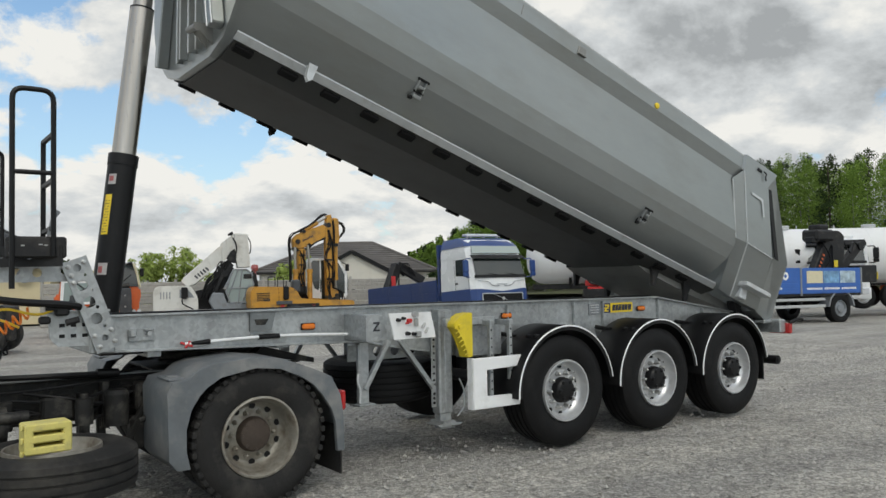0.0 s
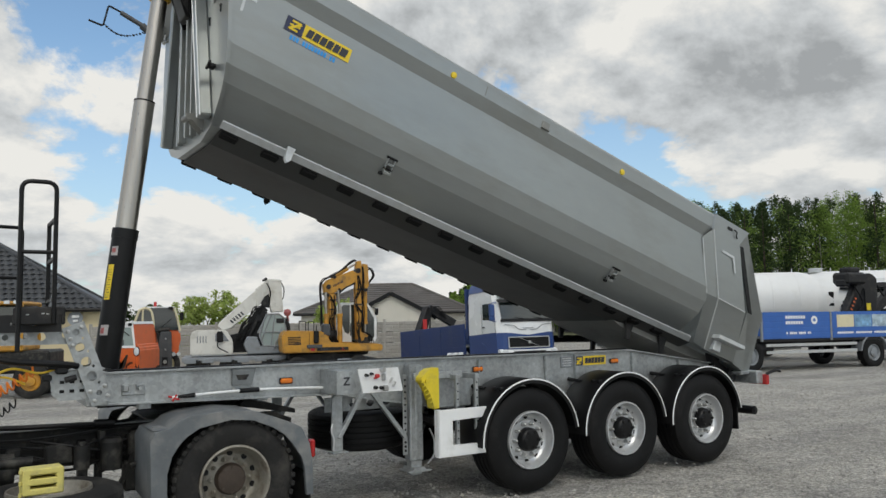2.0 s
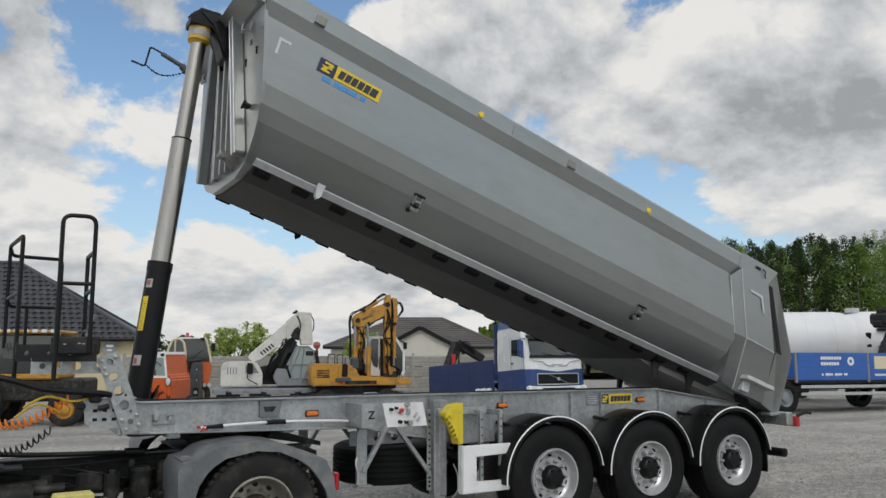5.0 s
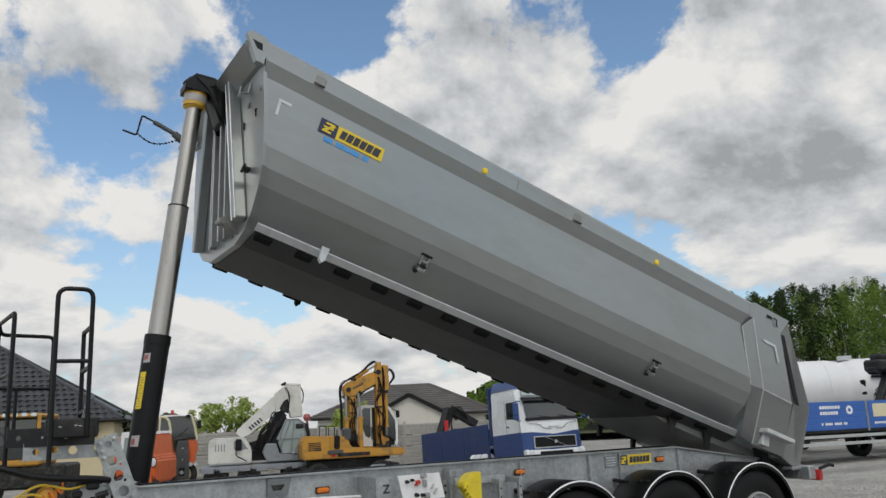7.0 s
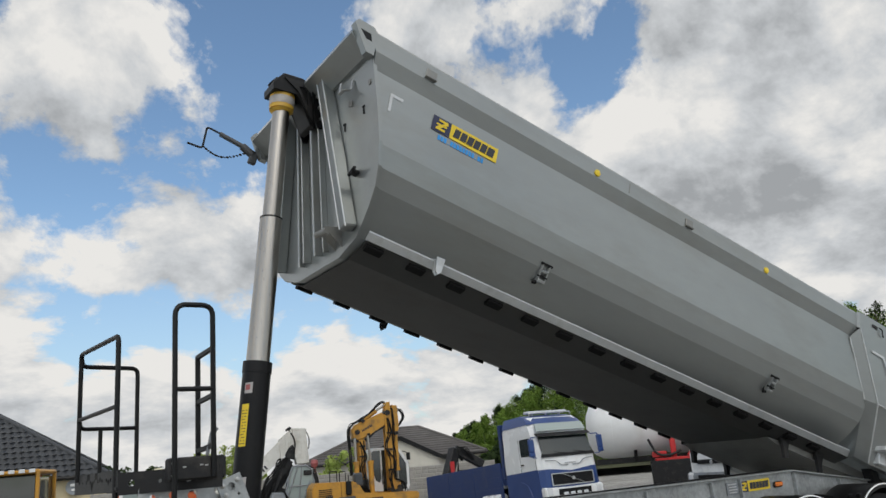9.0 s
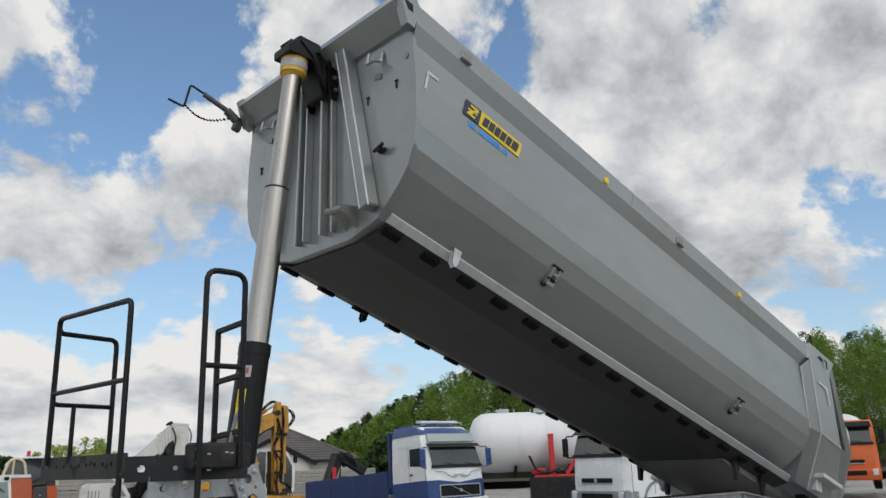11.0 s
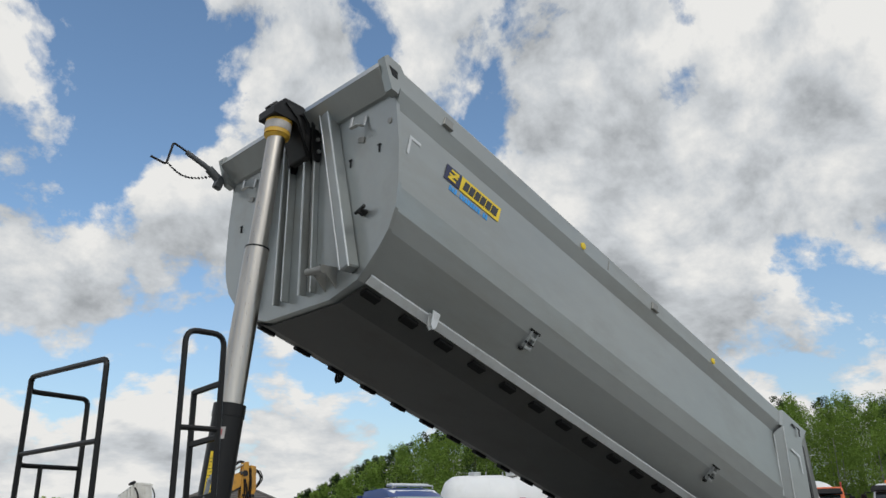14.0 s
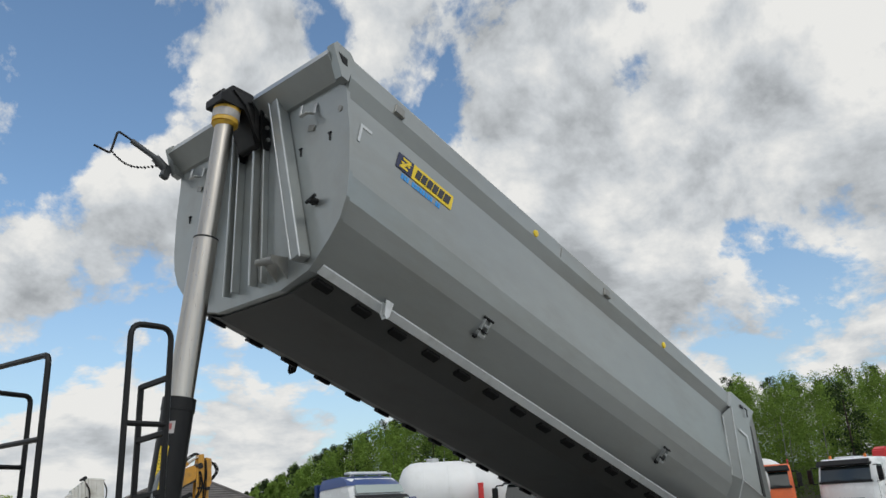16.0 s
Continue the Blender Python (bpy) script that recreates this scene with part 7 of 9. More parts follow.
def tank_trailer(m, r, length, group_label, split, zc=2.5):
    """A silo tank semi-trailer: long barrel with domed ends, hatches and walkway on top, frame, wheels, red ladder post."""
    t = thing("silo_tanker", m, group_label, "tanker", "parked silo tankers")
    bm = B()
    prof = [(0.0, 0.0001), (0.05, r * 0.45), (0.25, r * 0.8), (0.6, r * 0.97), (1.0, r), (split - 0.5, r * 0.995), (split - 0.12, r * 0.93), (split, r * 0.90), (split + 0.12, r * 0.93), (split + 0.5, r * 0.995), (length - 1.0, r), (length - 0.6, r * 0.97), (length - 0.25, r * 0.8), (length - 0.05, r * 0.45), (length, 0.0001)]
    lathe(bm, prof, (0, 0, zc), axis="x", seg=48)
    barrel = part("barrel", bm, WHITE_TANK, t, "white tank barrel", smooth=40)
    bm = B()
    for x in (1.6, length * 0.5, length - 1.8):
        cyl(bm, (x, 0, zc + r - 0.05), (x, 0, zc + r + 0.10), 0.28, seg=20)
        cyl(bm, (x, 0, zc + r + 0.10), (x, 0, zc + r + 0.14), 0.31, 0.26, 20)
    part_each("hatch", bm, ALU, barrel)
    bm = B()
    for k in range(int(length / 1.1)):
        x = 1.1 + k * 1.1
        if x < length - 0.9 and abs(x - split) > 0.6:
            lathe(bm, [(x - 0.012, r), (x, r + 0.008), (x + 0.012, r)], (0, 0, zc), axis="x", seg=40)
    part_each("weld_seam", bm, WHITE_TANK, barrel)
    bm = B()
    box(bm, (length / 2, 0.42, zc + r * 0.96), (length - 2.4, 0.36, 0.04), 0.01)
    for k in range(6):
        box(bm, (1.4 + k * (length - 2.8) / 5, 0.5, zc + r + 0.06), (0.04, 0.04, 0.2), 0.005)
    part("walkway", bm, ALU, barrel)
    bm = B()
    for x in (2.0, length - 2.2):
        prism(bm, [(-r * 0.8, 1.5), (r * 0.8, 1.5), (r * 0.55, 1.05), (-r * 0.55, 1.05)], x - 0.06, x + 0.06, "x")
    box(bm, (length / 2, 0.45, 1.08), (length - 0.6, 0.10, 0.22), 0.01)
    box(bm, (length / 2, -0.45, 1.08), (length - 0.6, 0.10, 0.22), 0.01)
    part("frame", bm, BLACK_STEEL, t)
    for k in range(3 if length > 8 else 2):
        for s in (-1, 1):
            wheel_simple(t, length - 1.4 - k * 1.31, s * 1.22, 0.51, 0.51, 0.36, side=s)
    return t


# two bulk tankers behind the lorries
tank_trailer(pose(19.3, 21.1, 0, 0, 0, -43.0), 1.32, 6.6, "white silo tank trailer parked among the lorries", 3.3, 2.53)
tank_trailer(pose(22.2, 15.9, 0, 0, 0, -37.0), 1.25, 11.0, "white silo tank trailer behind the blue dropside lorry", 5.2, 2.2)


def red_gear(m):
    """Red outlet posts and pipes at the tail of the tankers."""
    t = thing("pump_stand", m, "red painted pump post with hoses between the tankers", "pump")
    bm = B()
    box(bm, (0, 0, 1.9), (0.22, 0.22, 1.7), 0.03)
    box(bm, (0, 0, 2.76), (0.26, 0.26, 0.08), 0.03)
    part("post", bm, RED, t)
    bm = B()
    box(bm, (0.3, 0, 1.0), (2.2, 0.4, 0.18), 0.03)
    box(bm, (-0.6, 0, 1.25), (0.6, 0.3, 0.25), 0.03)
    bar(bm, (0.6, 0, 1.1), (1.2, 0, 1.9), 0.16, 0.16)
    part("base", bm, RED, t)
    bm = B()
    tube(bm, smooth_path([(-1.0, -0.2, 1.9), (-0.7, -0.25, 1.3), (-0.2, -0.2, 1.2), (0.3, -0.2, 1.35)]), 0.05)
    box(bm, (0, 0, 0.5), (2.0, 0.5, 1.0), 0.03)
    part_each("hose", bm, BLACK_STEEL, t)


red_gear(pose(20.75, 17.5, 0, 0, 0, -42))


def cab_lorry(m, paint, label, high=False, bars=None, load=None):
    t = thing("parked_lorry", m, label, "lorry", "parked lorries")
    shell = lorry_cab(t, paint, PLASTIC, paint, high=high)
    lorry_frame(t, 6.5, (1.32, 5.2))
    if bars:
        bm = B()
        for r_, (z, n) in enumerate(((1.80, 7), (1.66, 6))):
            for i in range(n):
                box(bm, (-0.045, -0.15 + i * 0.12, z - 0.12), (0.03, 0.09, 0.09), 0.002)
        lathe(bm, [(0.0, 0.12), (-0.02, 0.12), (-0.03, 0.0001)], (-0.05, -0.45, 1.61), axis="x", seg=18)
        part_each("letter_bar", bm, bars, shell)
    bm = B()
    flat_quad(bm, (0.0, -1.12, 2.66), (0.0, 1.12, 2.66), (0.22, 1.1, 2.86), (0.22, -1.1, 2.86), (-0.12, 0, 0.02))
    part("sun_visor", bm, PLASTIC, shell, "dark sun visor", 0)
    if load is not None:
        bm = B()
        lathe(bm, [(2.6, 0.0001), (2.65, 0.8), (2.9, 1.1), (3.4, 1.2), (6.4, 1.2), (6.8, 0.8), (6.85, 0.0001)], (0, 0, 2.15), axis="x", seg=32)
        part("load_tank", bm, load, t, "rounded white tank", smooth=40)
        bm = B()
        for y in (-1.15, 1.15):
            cyl(bm, (2.5, y, 1.0), (2.6, y, 3.2), 0.035, seg=8)
            for k in range(4):
                cyl(bm, (2.5, y, 1.3 + k * 0.5), (2.5, y * 0.55, 1.3 + k * 0.5), 0.025, seg=6)
        part_each("ladder", bm, RED, t, "red ladder")
    return t


cab_lorry(pose(26.6, 15.9, 0, 0, 0, 40), WHITE_TRUCK, "white lorry cab with light blue lettering bars on its front", bars=BLUE_STICK)
cab_lorry(pose(30.2, 8.9, 0, 0, 0, 20), ORANGE, "orange lorry with a rounded white tank and a red ladder", load=WHITE_TANK)
striped = cab_lorry(pose(26.9, 10.4, 0, 0, 0, 38), WHITE_TRUCK, "white lorry with two red bands across its front")
bm = B()
for z in (1.52, 1.68):
    box(bm, (-0.055, 0, z), (0.05, 2.2, 0.08), 0.01)
part_each("red_band", bm, RED, striped)
bm = B()
box(bm, (0.75, 0, 3.02), (0.3, 1.6, 0.16), 0.03)
part("roof_sign", bm, WHITE, striped)
visor_lorry = cab_lorry(pose(33.0, 6.3, 0, 0, 0, -5) @ Matrix.Scale(1.04, 4), WHITE_TRUCK, "white lorry with a dark sun visor and amber roof beacons")
bm = B()
for y in (-0.75, 0.75):
    cyl(bm, (0.75, y, 2.93), (0.75, y, 3.10), 0.07, 0.055, 12)
part_each("beacon", bm, ORANGE_LENS, visor_lorry)
bm = B()
prism(bm, [(2.5, 2.6), (3.2, 2.6), (3.3, 3.2), (3.0, 3.45), (2.6, 3.3)], -1.0, -0.4)
bmesh.ops.bevel(bm, geom=bm.edges[:], offset=0.06, segments=2, affect="EDGES")
part("crane_head", bm, RED, visor_lorry, "faded red folded crane")
bm = B()
box(bm, (5.0, 0.9, 1.9), (4.6, 0.9, 2.4), 0.03)
bx = part("box_body", bm, WHITE_TRUCK, visor_lorry, "white box body with a magenta panel")
bm = B()
box(bm, (2.69, 1.0, 1.75), (0.02, 0.5, 1.5), 0.005)
part("panel", bm, MAGENTA, bx)


# ---- wheeled excavator ----
def excavator(m):
    t = thing("wheeled_excavator", m, "yellow wheeled excavator with its boom folded up, hoses along it", "excavator")
    bm = B()
    prism(bm, [(-2.2, 1.15), (1.9, 1.15), (1.9, 1.42), (-0.3, 1.5), (-0.35, 1.75), (-0.6, 2.0), (-2.1, 2.05), (-2.25, 1.8)], -1.2, 0.2)
    prism(bm, [(-2.2, 1.15), (1.9, 1.15), (1.9, 1.42), (0.0, 1.5), (-0.2, 1.95), (-2.1, 1.95), (-2.25, 1.8)], 0.2, 1.2)
    bmesh.ops.bevel(bm, geom=bm.edges[:], offset=0.05, segments=2, affect="EDGES")
    deck = part("upper_carriage", bm, EXC_YELLOW, t, "yellow engine deck")
    bm = B()
    for k in range(5):
        box(bm, (-1.75, -1.21, 1.50 + k * 0.07), (0.5, 0.02, 0.03), 0.004)
    box(bm, (-1.15, -1.208, 1.62), (0.012, 0.012, 0.75), 0.002)
    box(bm, (-0.2, -1.21, 1.28), (1.3, 0.02, 0.14), 0.01)
    part_each("vent_slat", bm, BLACK_STEEL, deck)
    # cab
    bm = B()
    prism(bm, [(0.42, 1.38), (1.85, 1.38), (2.04, 1.55), (2.06, 2.55), (1.70, 3.12), (1.60, 3.19), (0.52, 3.20), (0.42, 3.10)], 0.5, 1.4)
    bmesh.ops.bevel(bm, geom=bm.edges[:], offset=0.05, segments=2, affect="EDGES")
    cab = part("cab", bm, WHITE_TRUCK, t, "white framed operator cab")
    bm = B()
    prism(bm, [(0.50, 2.30), (0.62, 1.92), (0.78, 1.83), (0.84, 1.95), (0.84, 3.08), (0.56, 3.09), (0.49, 3.0)], 0.480, 0.5)
    prism(bm, [(0.92, 1.45), (1.10, 1.45), (1.12, 3.08), (0.90, 3.10)], 0.480, 0.5)
    prism(bm, [(1.20, 1.50), (1.78, 1.50), (1.92, 1.70), (1.92, 2.50), (1.62, 3.02), (1.20, 3.06)], 0.480, 0.5)
    flat_quad(bm, (2.06, 0.62, 1.70), (2.06, 1.30, 1.70), (2.06, 1.30, 2.52), (2.06, 0.62, 2.52), (0.03, 0, 0))
    part_each("cab_window", bm, GLASS, cab, "dark cab window", 0)
    bm = B()
    tube(bm, [(0.88, 0.46, 1.75), (0.88, 0.46, 2.3)], 0.018, 6)
    box(bm, (2.02, 0.42, 2.78), (0.16, 0.08, 0.30), 0.03)
    tube(bm, [(1.8, 0.5, 3.0), (2.02, 0.42, 2.9)], 0.018, 6)
    part_each("cab_mirror", bm, BLACK, cab)
    # boom: upright base between two lift cylinders, short upper boom, hanging stick
    bm = B()
    prism(bm, [(-0.14, 1.40), (0.18, 1.40), (0.16, 2.60), (0.14, 3.66), (-0.15, 3.66), (-0.16, 2.60)], 0.08, 0.44)
    prism(bm, [(-0.14, 2.55), (0.14, 2.50), (0.16, 3.55), (-0.13, 3.55)], -0.02, 0.54)
    bmesh.ops.bevel(bm, geom=bm.edges[:], offset=0.025, segments=1, affect="EDGES")
    part("boom_base", bm, EXC_YELLOW, t, "upright yellow boom base")
    bm = B()
    prism(bm, [(-0.38, 3.95), (-0.20, 4.16), (0.45, 4.40), (0.92, 4.58), (1.06, 4.42), (1.04, 4.06), (0.62, 3.90), (0.29, 3.66), (-0.07, 3.55), (-0.34, 3.60)], 0.0, 0.46)
    bmesh.ops.bevel(bm, geom=bm.edges[:], offset=0.035, segments=1, affect="EDGES")
    boom = part("boom", bm, EXC_YELLOW, t, "short yellow upper boom with dark lettering")
    bm = B()
    prism(bm, [(-0.30, 3.58), (0.05, 3.52), (0.27, 3.64), (0.62, 3.88), (1.0, 4.04), (1.0, 3.98), (0.60, 3.80), (0.30, 3.55), (0.05, 3.42), (-0.28, 3.48)], -0.012, 0.47)
    part("boom_wear_plate", bm, BLACK_STEEL, boom)
    bm = B()
    prism(bm, [(1.00, 4.40), (1.08, 4.97), (1.26, 4.99), (1.30, 4.30), (1.26, 3.0), (1.22, 1.40), (1.05, 1.40), (1.02, 3.0)], -0.03, 0.06)
    prism(bm, [(1.00, 4.40), (1.08, 4.97), (1.26, 4.99), (1.30, 4.30), (1.26, 3.0), (1.22, 1.40), (1.05, 1.40), (1.02, 3.0)], 0.34, 0.42)
    prism(bm, [(1.06, 4.70), (1.24, 4.80), (1.22, 1.7), (1.08, 1.7)], 0.06, 0.34)
    prism(bm, [(1.33, 4.86), (1.56, 4.82), (1.60, 3.92), (1.50, 3.72), (1.36, 3.80)], 0.0, 0.40)
    prism(bm, [(1.24, 4.60), (1.40, 4.60), (1.40, 4.10), (1.24, 4.0)], 0.1, 0.3)
    prism(bm, [(1.22, 1.95), (1.55, 1.78), (1.50, 1.58), (1.18, 1.45)], 0.05, 0.35)
    bmesh.ops.bevel(bm, geom=bm.edges[:], offset=0.018, segments=1, affect="EDGES")
    part("stick", bm, EXC_YELLOW, t, "yellow dipper stick hanging down")
    bm = B()
    for x in (-0.27, 0.31):
        cyl(bm, (x, -0.05, 1.25), (x, -0.05, 2.66), 0.105, seg=18)
        cyl(bm, (x, -0.05, 2.60), (x, -0.05, 2.72), 0.125, seg=18)
        cyl(bm, (x, -0.05, 1.35), (x, -0.05, 1.45), 0.12, seg=18)
    cyl(bm, (0.08, 0.15, 4.28), (0.70, 0.15, 4.66), 0.085, seg=16)
    cyl(bm, (1.45, 0.2, 3.70), (1.45, 0.2, 2.27), 0.105, seg=18)
    cyl(bm, (1.45, 0.2, 2.36), (1.45, 0.2, 2.25), 0.12, seg=18)
    part_each("boom_cylinder", bm, EXC_YELLOW, t)
    bm = B()
    cyl(bm, (-0.28, -0.05, 2.7), (-0.29, -0.05, 3.62), 0.06, seg=12)
    cyl(bm, (0.31, -0.05, 2.7), (0.24, -0.05, 3.70), 0.05, seg=12)
    cyl(bm, (0.70, 0.15, 4.66), (1.08, 0.15, 4.88), 0.045, seg=12)
    cyl(bm, (1.45, 0.2, 2.27), (1.46, 0.2, 1.62), 0.055, seg=12)
    part_each("piston_rod", bm, CHROME, t)
    # hoses: bundles up the base, over the boom and down the stick, with loose loops
    bm = B()
    rng = random.Random(4)
    J = lambda k: rng.uniform(-k, k)
    for k in range(6):
        o = -0.10 + k * 0.10
        tube(bm, smooth_path([(-0.42 + J(0.04), o, 2.2), (-0.44 + J(0.03), o, 3.1), (-0.48 + J(0.05), o, 3.85), (-0.34 + J(0.04), o, 4.16 + J(0.04)), (0.0, o, 4.34 + J(0.05)), (0.45, o, 4.56 + J(0.08)), (0.85 + J(0.05), o, 4.92 + J(0.08)), (1.05, o, 5.0 + J(0.05))]), 0.02, 6)
    for k in range(5):
        o = -0.08 + k * 0.03
        tube(bm, smooth_path([(-0.12 + J(0.08), o, 1.45), (0.02 + J(0.12), o - 0.04, 1.9 + J(0.1)), (-0.05 + J(0.12), o, 2.4), (0.05 + J(0.12), o - 0.03, 2.9), (0.0 + J(0.12), o, 3.5)]), 0.024, 6)
        tube(bm, smooth_path([(-0.15 + J(0.2), o - 0.05, 1.4), (0.05 + J(0.1), o - 0.12, 1.75 + J(0.1)), (0.22 + J(0.1), o - 0.05, 1.45 + J(0.1))]), 0.024, 6)
        tube(bm, smooth_path([(1.10 + J(0.05), -0.06, 4.35), (1.16 + J(0.08), -0.09, 3.8), (1.04 + J(0.10), -0.07, 3.2), (1.22 + J(0.10), -0.10, 2.6), (1.08 + J(0.08), -0.08, 2.0), (1.18 + J(0.06), -0.05, 1.5)]), 0.017, 6)
        tube(bm, smooth_path([(1.30 + J(0.03), 0.0 + o, 4.75), (1.34 + J(0.04), -0.06 + o, 4.2), (1.30 + J(0.04), -0.04 + o, 3.6), (1.33 + J(0.05), -0.05, 2.8), (1.30 + J(0.05), -0.03, 2.0)]), 0.017, 6)
    for k in range(4):
        tube(bm, smooth_path([(1.55, 0.05 + k * 0.1, 4.62 + J(0.1)), (1.74 + J(0.05), 0.05 + k * 0.1, 4.66), (1.82 + J(0.05), 0.1 * k, 4.38 + J(0.06)), (1.70, 0.05 + k * 0.1, 4.08 + J(0.05)), (1.58, 0.1 * k, 4.0)]), 0.018, 6)
        tube(bm, smooth_path([(1.30, -0.03 + k * 0.1, 1.95), (1.60 + J(0.1), k * 0.1, 1.75), (1.72 + J(0.1), k * 0.1, 1.40), (1.45, k * 0.1, 1.15 + J(0.08))]), 0.02, 6)
    part_each("hose", bm, RUBBER, t)
    bm = B()
    for x, z, r_ in ((-0.16, 3.86, 0.10), (1.12, 4.55, 0.11), (0.30, 3.74, 0.06), (-0.28, 3.58, 0.07), (1.45, 3.72, 0.07), (1.45, 1.62, 0.08), (1.13, 1.55, 0.09), (0.1, 4.28, 0.07)):
        cyl(bm, (x, -0.09, z), (x, 0.52, z), r_, seg=14)
    for x, z in ((1.14, 2.3), (1.14, 3.1), (1.16, 3.75), (0.0, 2.9), (0.0, 3.3), (-0.02, 2.1)):
        box(bm, (x, -0.07, z), (0.26, 0.05, 0.06), 0.01)
    box(bm, (0.02, -0.02, 1.75), (0.34, 0.12, 0.55), 0.03)
    part_each("pivot_pin", bm, BLACK_STEEL, t)
    bm = B()
    for k in range(8):
        box(bm, (0.06 + k * 0.055, -0.008, 3.90 + k * 0.027), (0.036, 0.014, 0.09), 0.002, Matrix.Rotation(-0.44, 3, "Y"))
    part_each("letter_bar", bm, DARK_LETTER, boom)
    bm = B()
    for k in range(3):
        box(bm, (-0.66 + k * 0.11, -1.236, 1.27), (0.085, 0.008, 0.10), 0.002)
    for k in range(4):
        box(bm, (-1.72 + k * 0.07, -1.208, 1.52), (0.045, 0.008, 0.10), 0.002)
    part_each("letter_bar", bm, DARK_LETTER, deck)
    bm = B()
    box(bm, (-1.02, -1.235, 1.27), (0.15, 0.01, 0.10), 0.002)
    box(bm, (0.22, -1.215, 1.27), (0.14, 0.01, 0.12), 0.002)
    part_each("red_plate", bm, RED, deck)
    bm = B()
    tube(bm, round_path([(-1.55, -1.1, 1.9), (-1.55, -1.1, 2.42), (-1.28, -1.1, 2.42), (-1.28, -1.1, 1.9)], 0.06), 0.018, 6)
    tube(bm, round_path([(-1.18, -1.1, 1.3), (-1.18, -1.1, 2.40), (-0.95, -1.1, 2.40), (-0.95, -1.1, 2.0)], 0.06), 0.018, 6)
    box(bm, (-0.88, -1.28, 1.78), (0.22, 0.10, 0.52), 0.05)
    tube(bm, [(-0.88, -1.25, 2.0), (-0.85, -1.15, 2.25)], 0.02, 6)
    part_each("guard_hoop", bm, BLACK, t)
    bm = B()
    box(bm, (-0.95, -1.27, 1.40), (0.62, 0.10, 0.14), 0.02)
    box(bm, (-0.45, -0.95, 2.05), (0.34, 0.4, 0.50), 0.06)
    part_each("tool_box", bm, DARK_GREY, t)
    bm = B()
    prism(bm, [(1.05, 1.45), (1.52, 1.62), (1.62, 1.30), (1.48, 0.98), (1.18, 0.92), (1.0, 1.2)], -0.1, 0.48)
    part("quick_coupler", bm, BLACK_STEEL, t)
    # undercarriage
    bm = B()
    box(bm, (-0.4, 0, 0.85), (3.0, 1.2, 0.5), 0.05)
    cyl(bm, (-0.3, 0, 1.02), (-0.3, 0, 1.18), 0.65, seg=28)
    box(bm, (1.5, 0, 0.65), (0.3, 2.4, 0.4), 0.03)
    box(bm, (-2.1, 0, 0.65), (0.3, 2.4, 0.4), 0.03)
    part("undercarriage", bm, BLACK_STEEL, t)
    for x in (-1.6, 0.9):
        for s in (-1, 1):
            wheel_simple(t, x, s * 1.22, 0.5, 0.5, 0.5, GRIME, RUBBER_OLD, side=s)
    return t


excavator(pose(6.24, 17.71, -0.27, 0, 0, -14) @ Matrix.Scale(0.82, 4))


